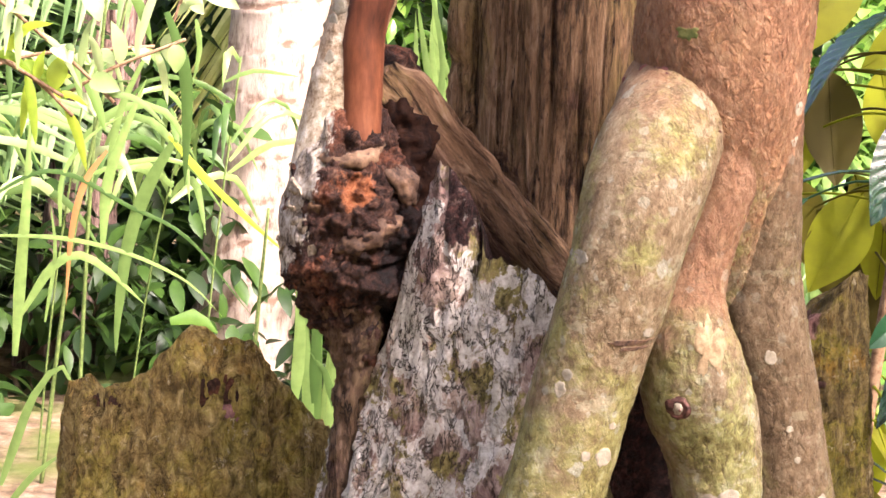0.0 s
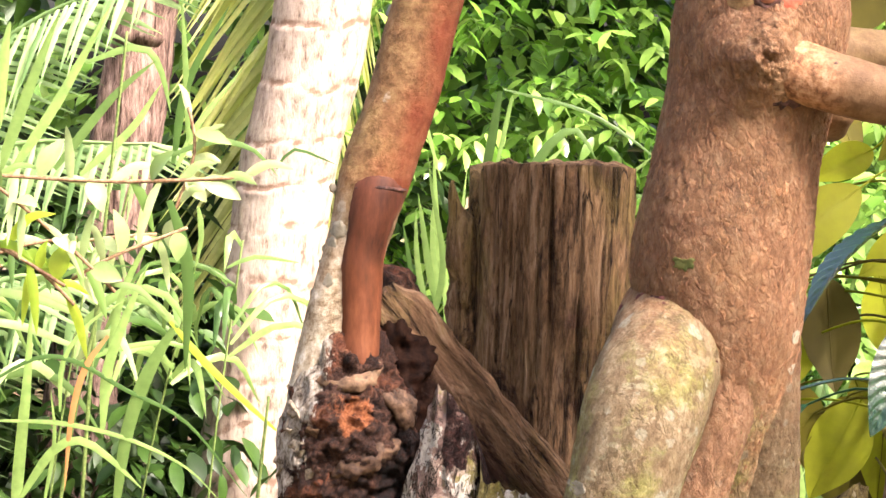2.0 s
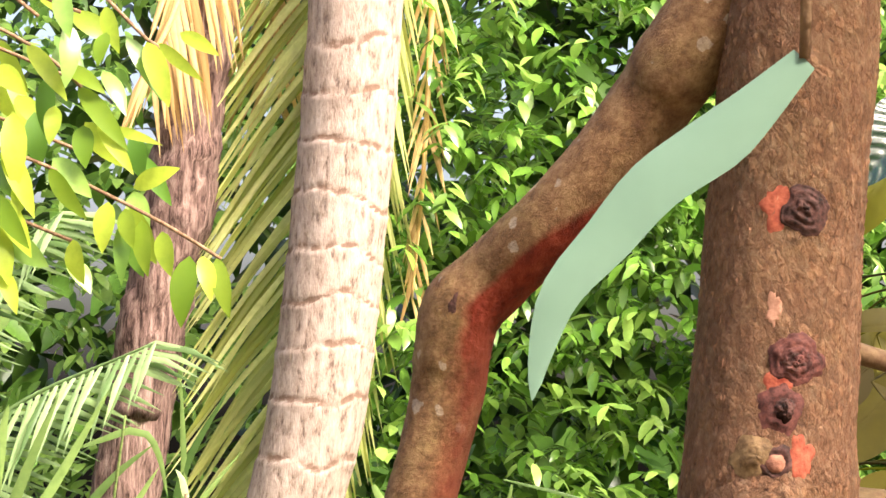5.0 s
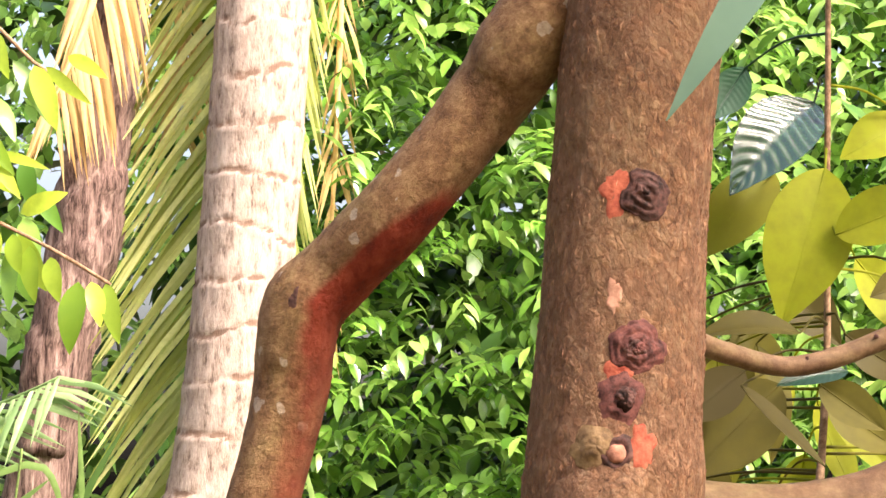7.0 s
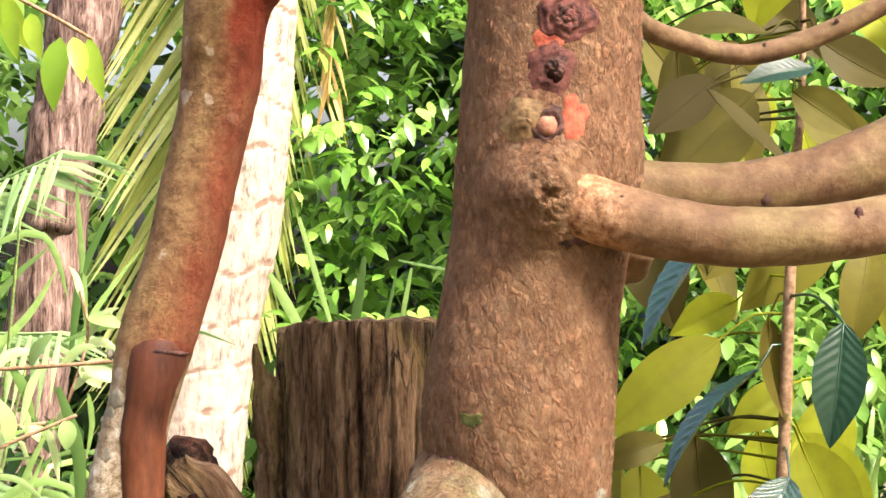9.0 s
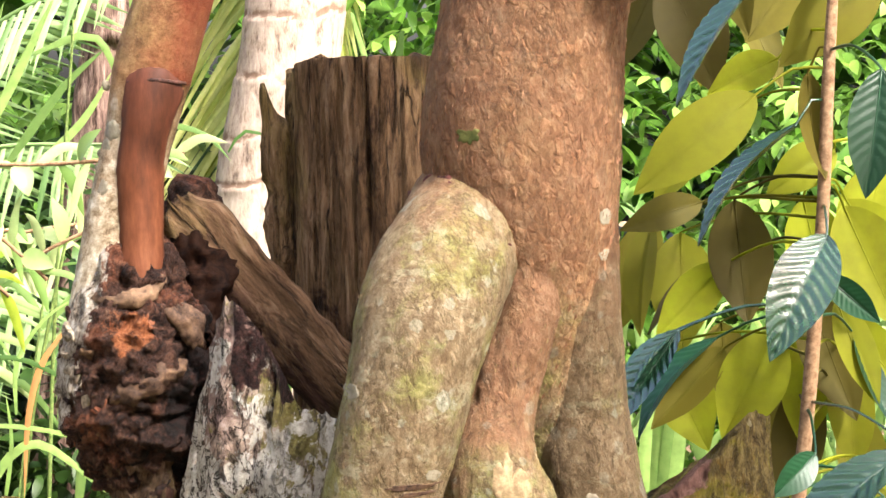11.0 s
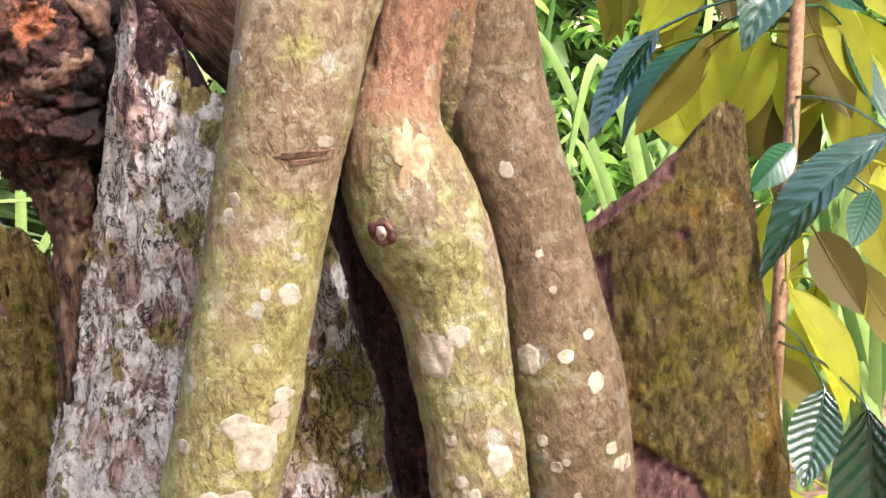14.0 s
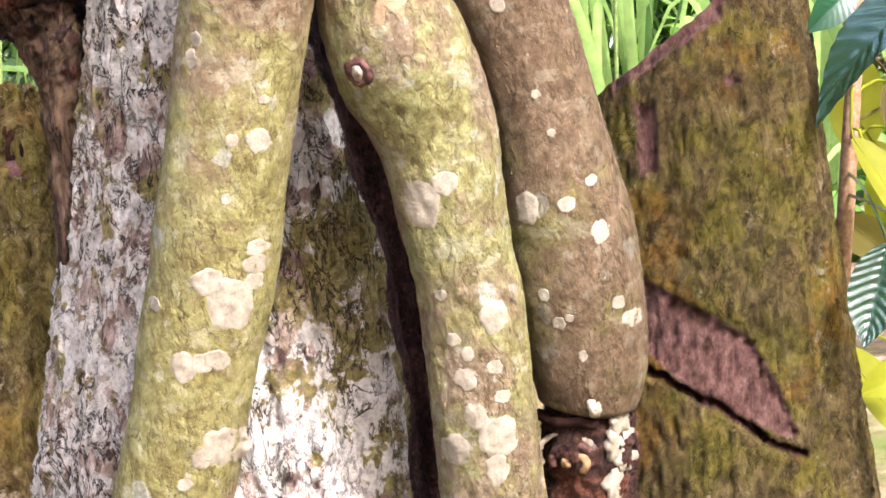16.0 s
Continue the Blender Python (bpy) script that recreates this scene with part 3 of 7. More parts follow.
D_TOP.node_tree.nodes["Principled BSDF"].inputs["Coat Weight"].default_value = 0.12
D_TOP.node_tree.nodes["Principled BSDF"].inputs["Coat Roughness"].default_value = 0.3
D_SHEEN = mat_leaf("durian_leaf_waxy", (0.006, 0.028, 0.012), (0.012, 0.046, 0.020), 0.26, 0.03)
D_SHEEN.node_tree.nodes["Principled BSDF"].inputs["Specular IOR Level"].default_value = 0.8
D_SHEEN.node_tree.nodes["Principled BSDF"].inputs["Coat Weight"].default_value = 0.6
D_SHEEN.node_tree.nodes["Principled BSDF"].inputs["Coat Roughness"].default_value = 0.22
D_UNDER = mat_leaf("durian_leaf_under", (0.13, 0.105, 0.018), (0.27, 0.30, 0.016), 0.55, 0.55)
# shaded copy of the leaf underside: the shade is in its colour
D_SHADE = mat_leaf("durian_leaf_under_shaded", (0.055, 0.042, 0.014), (0.12, 0.105, 0.016), 0.55, 0.4)
for m_ in (D_UNDER, D_SHADE):
    m_.node_tree.nodes["Principled BSDF"].inputs["Specular IOR Level"].default_value = 0.12
SCALE = mat_scale("bark_scale", (0.13, 0.058, 0.032), (0.34, 0.190, 0.110))
SCALE_OLIVE = mat_scale("bark_scale_olive", (0.13, 0.085, 0.036), (0.30, 0.23, 0.115))
CANE = mat_wound("green_cane", (0.05, 0.085, 0.018), (0.16, 0.21, 0.06))
TWIG = mat_wound("twig_bark", (0.13, 0.07, 0.035), (0.34, 0.22, 0.13))
LICHEN = mat_wound("lichen_crust", (0.15, 0.130, 0.092), (0.27, 0.24, 0.18))
CRUST = mat_wound("crusted_bark", (0.05, 0.034, 0.022), (0.36, 0.30, 0.22))
SWELL = mat_wound("callus_bark", (0.09, 0.05, 0.022), (0.28, 0.18, 0.085))
PEEL = mat_wound("peeled_bark", (0.28, 0.13, 0.08), (0.52, 0.29, 0.19))
LIP = mat_wound("torn_lip_wood", (0.016, 0.008, 0.006), (0.125, 0.072, 0.042))
CALLUS = mat_wound("callus_wood", (0.055, 0.032, 0.019), (0.20, 0.122, 0.072))
TAN = mat_wound("tan_bark", (0.12, 0.082, 0.040), (0.29, 0.215, 0.125))
NEAR_BLACK = mat_wound("dark_hole", (0.002, 0.001, 0.001), (0.022, 0.009, 0.005))
NEAR_BLACK.node_tree.nodes["Principled BSDF"].inputs["Specular IOR Level"].default_value = 0.05

# ---- ground ----
bm = bmesh.new()
N = 90
grid = {}
for i in range(N + 1):
    for j in range(N + 1):
        u, v = i / N * 2 - 1, j / N * 2 - 1
        x, y = 60 * u ** 3 + 3 * u, 60 * v ** 3 + 4 * v + 3
        z = 0.05 * noise.noise(Vector((x, y, 0)) * 0.9) - 0.03 * max(0, y - 3) + 0.02 * noise.noise(Vector((x, y, 3)) * 4)
        grid[i, j] = bm.verts.new((x, y, z))
for i in range(N):
    for j in range(N):
        bm.faces.new((grid[i, j], grid[i + 1, j], grid[i + 1, j + 1], grid[i, j + 1]))
part("ground", bm, GROUND, None, "brown leaf litter and patchy low weeds on earth", "structure")


def ground_z(x, y):
    return 0.05 * noise.noise(Vector((x, y, 0)) * 0.9) - 0.03 * max(0, y - 3)


# ---- the durian tree ----
rnd, rnd0 = random.Random(5), random.Random(11)
TRUNK = [(0.31, 1.96, 2.9, 0.065), (0.31, 1.96, 2.15, 0.073), (0.302, 1.96, 1.88, 0.073), (0.288, 1.96, 1.67, 0.073), (0.278, 1.96, 1.5, 0.077),
         (0.276, 1.96, 1.43, 0.081), (0.262, 1.96, 1.33, 0.078), (0.247, 1.96, 1.23, 0.083), (0.246, 1.965, 1.16, 0.079), (0.25, 1.975, 1.09, 0.068), (0.257, 1.985, 1.01, 0.052), (0.265, 1.995, 0.92, 0.03)]
STILT_A = [(0.255, 2.0, 1.30, 0.022), (0.238, 2.015, 1.24, 0.030), (0.223, 2.012, 1.198, 0.038), (0.210, 1.994, 1.167, 0.0470), (0.201, 1.958, 1.150, 0.0530), (0.194, 1.926, 1.131, 0.0555), (0.180, 1.890, 1.106, 0.0555), (0.166, 1.868, 1.066, 0.054), (0.146, 1.860, 0.991, 0.049),
           (0.122, 1.866, 0.903, 0.047), (0.104, 1.866, 0.835, 0.0465), (0.077, 1.866, 0.73, 0.047), (0.051, 1.866, 0.644, 0.045), (0.027, 1.866, 0.564, 0.045), (-0.03, 1.86, 0.4, 0.048), (-0.1, 1.85, 0.2, 0.05), (-0.15, 1.85, -0.05, 0.055)]
STILT_B = [(0.25, 1.935, 1.14, 0.035), (0.245, 1.93, 1.08, 0.034), (0.232, 1.925, 1.03, 0.030), (0.222, 1.92, 0.985, 0.032), (0.217, 1.908, 0.95, 0.040), (0.221, 1.908, 0.915, 0.049), (0.23, 1.912, 0.877, 0.052),
           (0.246, 1.92, 0.828, 0.046), (0.257, 1.92, 0.744, 0.040), (0.262, 1.92, 0.659, 0.039), (0.264, 1.92, 0.574, 0.040), (0.268, 1.92, 0.4, 0.042), (0.28, 1.92, 0.2, 0.045), (0.29, 1.92, -0.05, 0.05)]
STILT_C = [(0.285, 1.975, 1.40, 0.042), (0.283, 1.980, 1.30, 0.048), (0.281, 1.984, 1.20, 0.049), (0.281, 1.979, 1.13, 0.046), (0.285, 1.972, 1.067, 0.043), (0.288, 1.983, 0.995, 0.044), (0.297, 1.981, 0.933, 0.044), (0.313, 1.982, 0.867, 0.0415), (0.326, 1.985, 0.79, 0.045),
           (0.334, 1.985, 0.706, 0.052), (0.336, 1.985, 0.663, 0.051), (0.338, 1.985, 0.622, 0.0465), (0.337, 1.985, 0.602, 0.0415), (0.336, 1.985, 0.590, 0.0375), (0.335, 1.985, 0.585, 0.028)]


def front(line, x, z):
    """Depth of a limb's near surface at x and z."""
    P = sorted(line, key=lambda p: p[2])
    zz = [p[2] for p in P]
    cx, cy, r = (float(np.interp(z, zz, [p[k] for p in P])) for k in (0, 1, 3))
    return cy - math.sqrt(max(0.05 * r * r, r * r - (x - cx) ** 2))


def patch(line, x, z, rx, rz, lift=0.002, rag=0.25, seed=0.0, dome=0.0, rings=4, segs=22):
    """A thin, ragged patch that lies on a limb."""
    bm = bmesh.new()
    rows = []
    for k in range(1, rings + 1):
        row = []
        for j in range(segs):
            a = 2 * math.pi * j / segs
            f = k / rings * (1 + rag * noise.noise(Vector((math.cos(a) * 1.7, math.sin(a) * 1.7, seed))) + 0.5 * rag * noise.noise(Vector((math.cos(a) * 5, math.sin(a) * 5, seed))))
            px, pz = x + rx * f * math.cos(a), z + rz * f * math.sin(a)
            h = lift * (1 - (k / rings) ** 4) - 0.0012 * (k == rings) + dome * (1 - (k / rings) ** 2)
            row.append(bm.verts.new((px, front(line, px, pz) - h, pz)))
        rows.append(row)
    c = bm.verts.new((x, front(line, x, z) - lift - dome, z))
    for j in range(segs):
        q = (j + 1) % segs
        bm.faces.new((c, rows[0][j], rows[0][q]))
        for A, B in zip(rows, rows[1:]):
            bm.faces.new((A[j], B[j], B[q], A[q]))
    return bm


def laid_on(bm, ob, lift):
    """Settle a patch's vertices on the near side of a limb's own uneven surface."""
    me = ob.data
    base = np.array(base_of(ob))
    V = np.zeros(len(me.vertices) * 3)
    N = np.zeros(len(me.vertices) * 3)
    me.vertices.foreach_get("co", V)
    me.vertex_normals.foreach_get("vector", N)
    V, N = V.reshape(-1, 3) + base, N.reshape(-1, 3)
    near = V[N[:, 1] < -0.05]
    bm.verts.ensure_lookup_table()
    for v, h in zip(bm.verts, lift):
        d = (near[:, 0] - v.co.x) ** 2 + (near[:, 2] - v.co.z) ** 2
        k = np.argpartition(d, 4)[:4]
        w = 1 / (d[k] + 1e-8)
        v.co.y = float((near[k, 1] * w).sum() / w.sum()) - h
    return bm


def crust(line, ob, x, z, r, seed):
    """A thin round lichen crust with a lobed edge and a slightly raised rim."""
    bm = patch(line, x, z, r, r * (1.05 + 0.2 * math.sin(seed * 2.4)), 0.0, 0.24, seed * 3.3, 0.0, 6, 40)
    lift = [0.0005 + (0.0002 if i // 40 == 4 else 0.0) - (0.0012 if i // 40 == 5 else 0.0) for i in range(240)] + [0.0005]
    return laid_on(bm, ob, lift)


def skin(line, ob, x, z, rx, rz, seed, rag=0.6, lift=0.0006):
    """A flush, ragged patch where the outer bark is gone."""
    bm = patch(line, x, z, rx, rz, 0.0, rag, seed, 0.0, 6, 36)
    return laid_on(bm, ob, [lift - (0.0015 if i // 36 == 5 else 0.0) for i in range(216)] + [lift])


def bark_scales(ob, count, seed, size, mat):
    """Small upright scales of bark, each a wedge lifted along one side, in drifts over a limb."""
    me = ob.data
    base = base_of(ob)
    pick = random.Random(seed)
    bm = bmesh.new()
    made = 0
    while made < count:
        v = me.vertices[pick.randrange(len(me.vertices))]
        p, nor = v.co + base, v.normal
        if nor.y > 0.25 or p.z > 2.05 or noise.noise(p * 16) + 0.5 * noise.noise(p * 45) < pick.uniform(-0.55, 0.35):
            continue
        up = Vector((pick.gauss(0.28, 0.22), 0, 1))
        up = (up - nor * up.dot(nor)).normalized()
        side = up.cross(nor) * pick.choice((1, 1, -1))
        l = size * pick.uniform(0.5, 1.3)
        w, h = l * pick.uniform(0.2, 0.36), l * pick.uniform(0.07, 0.17)
        a, c = bm.verts.new(p - up * l * 0.5 - nor * 0.0004), bm.verts.new(p + up * l * 0.5 - nor * 0.0004)
        b = bm.verts.new(p - side * w * 0.5 - nor * 0.0005 + up * l * pick.uniform(-0.2, 0.2))
        d = bm.verts.new(p + side * w * 0.5 + nor * h + up * l * pick.uniform(-0.2, 0.2))
        e = bm.verts.new(p + side * w * 0.4 - nor * 0.0006)
        for q in ((a, d, c, b), (a, e, d), (e, c, d)):
            bm.faces.new(q)
        made += 1
    bmesh.ops.recalc_face_normals(bm, faces=bm.faces)
    return part("bark_scale", bm, mat, ob, "small lifted scales of bark", "stuff", False)


def knot(line, x, z, r, height, ripples=3, tilt=0.0, hollow=0.0):
    """A healed branch stub: a mound of bark with broken folds round its centre."""
    bm = bmesh.new()
    rings, segs, rows = 24, 40, []
    for k in range(rings + 1):
        f = k / rings
        row = []
        for j in range(segs):
            a = 2 * math.pi * j / segs
            w = 1 + 0.28 * noise.noise(Vector((math.cos(a) * 1.2, math.sin(a) * 1.2, x * 90 + z * 50))) + 0.12 * noise.noise(Vector((math.cos(a) * 4, math.sin(a) * 4, z * 70)))
            px, pz = x + r * f * w * math.cos(a), z + r * f * w * math.sin(a)
            fold = max(0.25, 0.7 + 1.2 * noise.noise(Vector((math.cos(a) * 1.1 + 5, math.sin(a) * 1.1, x * 60 + z * 80))))
            h = height * (1 - f * f) ** 1.5 + height * 0.24 * fold * math.sin(f * ripples * 2 * math.pi + 0.7 * math.sin(a + z * 40)) * (1 - f * f) - hollow * math.exp(-(f / 0.4) ** 2)
            h += 0.25 * height * noise.noise(Vector((px, pz, 0)) * 90) * (1 - f) + 0.15 * height * noise.noise(Vector((px, pz, 0)) * 260) * (1 - f * f)
            row.append(bm.verts.new((px, front(line, px, pz) - h + 0.0015 * (k == rings), pz)))
        rows.append(row)
    for A, B in zip(rows, rows[1:]):
        for j in range(segs):
            q = (j + 1) % segs
            bm.faces.new((A[j], B[j], B[q], A[q]))
    bmesh.ops.remove_doubles(bm, verts=rows[0], dist=1e-6)
    return bm


durian = thing("durian_tree", (0.26, 1.95, 0.0), "grafted tree, red-brown trunk on olive lichen-spotted stilt stems", "tree")
trunk = part("trunk", limb(TRUNK, 200, 0.0025, 0.035, 14, 0.010, crackle=0.0013), BARK, durian)
stilt_a = part("stilt_stem", limb(STILT_A, 120, 0.003, 0.05, 16, 0.015, 2, crackle=0.0012), LEG_OLIVE, durian, "straight olive stilt stem with pale round lichen spots")
stilt_b = part("stilt_stem", limb(STILT_B, 110, 0.003, 0.06, 18, 0.02, 5, crackle=0.0022), LEG_KNEE, durian, "crooked olive stilt stem with a swollen knee")
stilt_c = part("stilt_stem", limb(STILT_C, 110, 0.003, 0.05, 18, 0.015, 9, crackle=0.0014), LEG_BROWN, durian, "brown hanging stilt stem that ends above the ground")
bark_scales(trunk, 3000, 3, 0.0085, SCALE)
bark_scales(stilt_b, 500, 4, 0.006, SCALE_OLIVE)
bark_scales(stilt_c, 350, 5, 0.005, SCALE_OLIVE)
bark_scales(stilt_a, 350, 6, 0.005, SCALE_OLIVE)
# healed stubs up the trunk
part("knot", knot(TRUNK, 0.252, 1.468, 0.022, 0.006, 1), SWELL, trunk, "olive callus swelling")
part("knot", knot(TRUNK, 0.270, 1.462, 0.020, 0.006, 2, hollow=0.002), WOUND_D, trunk, "dark ringed cut stub")
part("cut_face", patch(TRUNK, 0.270, 1.461, 0.0105, 0.0100, 0.0068, 0.2, 1), mat_wound("stub_face", (0.17, 0.065, 0.042), (0.40, 0.185, 0.115)), trunk, "pinkish cut face")
part("bare_wood", skin(TRUNK, trunk, 0.2930, 1.467, 0.012, 0.020, 2, 0.45), WOUND_O, trunk, "orange bare wood")
part("knot", knot(TRUNK, 0.276, 1.508, 0.024, 0.004, 2, hollow=0.001), KNOT, trunk, "hollow knot")
part("knot", ragged(knot(TRUNK, 0.277, 1.508, 0.016, 0.006, 1, hollow=0.002), 0.0022, 140, 6), WOUND_D, trunk, "dark rim of the hole")
# raised black patch paints the hole's dark depth; nothing is hollowed out
part("hollow", patch(TRUNK, 0.277, 1.507, 0.008, 0.011, 0.0058, 0.5, 21), NEAR_BLACK, trunk, "black patch painted as the shade in the hole")
part("knot", ragged(knot(TRUNK, 0.289, 1.553, 0.024, 0.0045, 3), 0.0018, 150, 3), KNOT, trunk, "ringed brown knot")
part("knot", ragged(knot(TRUNK, 0.287, 1.551, 0.013, 0.007, 2, hollow=0.003), 0.0015, 190, 5), WOUND_D, trunk, "dark centre of a knot")
part("bare_wood", skin(TRUNK, trunk, 0.271, 1.533, 0.014, 0.015, 4, 0.45), WOUND_O, trunk, "orange bare wood")
part("bare_wood", skin(TRUNK, trunk, 0.268, 1.598, 0.0075, 0.015, 5, 0.8), PEEL, trunk, "pale peeled bark")
part("knot", ragged(knot(TRUNK, 0.296, 1.688, 0.022, 0.0055, 3, hollow=0.002), 0.0016, 150, 4), WOUND_D, trunk, "ringed brown knot")
part("bare_wood", skin(TRUNK, trunk, 0.271, 1.690, 0.016, 0.021, 6, 0.45), WOUND_O, trunk, "orange bare wood")
part("moss_spot", skin(TRUNK, trunk, 0.204, 1.218, 0.009, 0.007, 7, 0.8, 0.0008), mat_wound("moss", (0.035, 0.046, 0.010), (0.12, 0.115, 0.032)), trunk, "small green moss spot")
part("branch_collar", ragged(knot(TRUNK, 0.270, 1.405, 0.055, 0.022, 1), 0.0014, 90, 4), BARK, trunk)
# bare dark wood, its patch also painting the shadow below the branch
part("scar", ragged(patch(TRUNK, 0.291, 1.369, 0.016, 0.009, 0.006, 0.5, 13, rings=8, segs=40), 0.002, 120, 3), WOUND_D, trunk, "dark torn wood and painted shade under the branch")
# dark raised strip stands in for the crease's shade
part("bark_fold", ragged(limb([(x, min(front(TRUNK, x, z), front(STILT_A, x, z)) + 0.001, z, r) for x, z, r in ((0.152, 1.166, 0.003), (0.166, 1.174, 0.007), (0.184, 1.175, 0.009), (0.202, 1.166, 0.008), (0.218, 1.150, 0.006), (0.232, 1.128, 0.003))], 20, 0.003, 0.6, 50, 0.4, 3), 0.003, 90, 6), KNOT, trunk, "dark strip painting the crease where the stems have grown together")
# the sawn twig on the knee and its lichens
part("knot", knot(STILT_B, 0.205, 0.876, 0.015, 0.007, 2, hollow=0.003), WOUND_D, stilt_b, "small ringed knot")
part("cut_face", patch(STILT_B, 0.2055, 0.877, 0.006, 0.008, 0.0055, 0.15, 1), LICHEN, stilt_b, "pale cut twig")
part("bare_wood", skin(STILT_B, stilt_b, 0.231, 0.932, 0.013, 0.028, 9, 0.9, 0.0008), TAN, stilt_b, "pale peeled bark")
part("scar", skin(STILT_A, stilt_a, 0.158, 0.946, 0.022, 0.0026, 2, 0.5, 0.0009), LIP, stilt_a, "short dark scar")
part("scar", skin(STILT_A, stilt_a, 0.160, 0.940, 0.016, 0.0020, 5, 0.5, 0.0009), LIP, stilt_a, "short dark scar")
SPOTS_A = [(0.101, 0.722, 0.018), (0.089, 0.741, 0.013), (0.063, 0.679, 0.0105), (0.076, 0.680, 0.008), (0.087, 0.681, 0.0095), (0.080, 0.612, 0.014), (0.066, 0.606, 0.009), (0.137, 0.839, 0.0085), (0.044, 0.725, 0.006), (0.173, 0.954, 0.006), (0.096, 0.901, 0.006),
           (0.124, 0.760, 0.007), (0.121, 0.748, 0.008), (0.118, 0.735, 0.006), (0.110, 1.020, 0.008), (0.102, 0.915, 0.005), (0.120, 0.842, 0.005), (0.144, 0.868, 0.004), (0.110, 0.800, 0.004), (0.051, 0.588, 0.006)]
SPOTS_B = [(0.239, 0.776, 0.0165), (0.258, 0.791, 0.011), (0.283, 0.687, 0.011), (0.278, 0.596, 0.016), (0.259, 0.642, 0.0095), (0.264, 0.613, 0.0095), (0.244, 0.587, 0.014), (0.262, 0.661, 0.0055), (0.281, 0.649, 0.0058), (0.284, 0.626, 0.0062), (0.276, 0.570, 0.010), (0.252, 0.672, 0.006), (0.246, 0.706, 0.005)]
SPOTS_C = [(0.307, 0.756, 0.0112), (0.338, 0.758, 0.0075), (0.361, 0.734, 0.0075), (0.370, 0.678, 0.0055), (0.379, 0.663, 0.008), (0.300, 0.912, 0.0065), (0.357, 0.773, 0.005), (0.315, 0.689, 0.005), (0.325, 0.667, 0.0055), (0.333, 0.671, 0.004), (0.341, 0.640, 0.004), (0.322, 0.842, 0.004), (0.331, 0.812, 0.0035)]
for line, ob, spots_ in ((STILT_A, stilt_a, SPOTS_A), (STILT_B, stilt_b, SPOTS_B), (STILT_C, stilt_c, SPOTS_C), (TRUNK, trunk, [(0.314, 1.149, 0.006), (0.314, 1.117, 0.006)])):
    for q, (x, z, r) in enumerate(spots_):
        part("lichen", crust(line, ob, x, z, r, q + 1), LICHEN, ob, "pale grey lichen crust")
FOOT = [(0.334, 1.990, 0.60, 0.030), (0.333, 1.990, 0.58, 0.0345), (0.332, 1.990, 0.55, 0.036), (0.331, 1.992, 0.52, 0.036), (0.328, 2.0, 0.44, 0.037), (0.325, 2.01, 0.3, 0.038), (0.325, 2.02, -0.05, 0.042)]
part("torn_foot", ragged(ragged(limb(FOOT, 100, 0.003), 0.007, 30, 2), 0.003, 90, 5), ROT, stilt_c, "torn dark wood under the stem")
for k, (x, z, r) in enumerate(((0.318, 0.556, 0.022), (0.322, 0.553, 0.015), (0.326, 0.550, 0.008))):
    part("torn_ring", ragged(limb([(x + r * math.cos(a), 1.957 - 0.003 * k, z + 0.8 * r * math.sin(a), 0.0028 + 0.001 * math.sin(a * 2 + k)) for a in (-1.2, -0.5, 0.2, 0.9, 1.6, 2.3, 3.0, 3.5)], 14, 0.002), 0.0016, 150, k + 2.0), (CRUST, WOUND_D, SWELL)[k], stilt_c, "curled torn bark edge")
part("torn_rim", ragged(limb([(0.297, 1.972, 0.586, 0.003), (0.31, 1.955, 0.583, 0.004), (0.33, 1.95, 0.584, 0.004), (0.345, 1.952, 0.58, 0.003)], 16, 0.002), 0.002, 120, 3), NEAR_BLACK, stilt_c, "black torn rim")
for k, (x, z, r) in enumerate(((0.362, 0.578, 0.010), (0.358, 0.560, 0.011), (0.361, 0.545, 0.010), (0.353, 0.528, 0.012), (0.344, 0.594, 0.007))):
    part("lichen", ragged(patch(FOOT if k < 4 else STILT_C, x, z, r * 0.8, r * 1.2, 0.006, 0.6, k * 2.1, 0.002, 6, 32), 0.0012, 140, k), LICHEN, stilt_c, "white lichen crust on the torn edge")
STEM_LINE = [(0.27, 1.97, 1.95, 0.04), (0.194, 1.99, 1.844, 0.044), (0.166, 2.01, 1.8, 0.039), (0.087, 2.03, 1.7, 0.037), (0.022, 2.07, 1.636, 0.038), (-0.01, 2.08, 1.602, 0.04), (-0.0185, 2.086, 1.5606, 0.039),
             (-0.0219, 2.092, 1.5261, 0.037), (-0.0378, 2.094, 1.4523, 0.035), (-0.0599, 2.094, 1.3636, 0.035), (-0.088, 2.094, 1.273, 0.035), (-0.0895, 2.094, 1.267, 0.0345), (-0.104, 2.094, 1.205, 0.03), (-0.117, 2.094, 1.145, 0.033),
             (-0.122, 2.094, 1.085, 0.041), (-0.126, 2.089, 1.035, 0.043), (-0.116, 2.084, 0.975, 0.036), (-0.104, 2.084, 0.925, 0.024)]
bm = limb(STEM_LINE, 80, 0.004, 0.06, 16, 0.015, 3, crackle=0.0010)
stem = part("bent_stem", bm, STEM, durian, "bent olive-brown stem, bare red wood along one side")
# bare wood: the underside beyond the bend, then the inner side down to the saw cut
vals = []
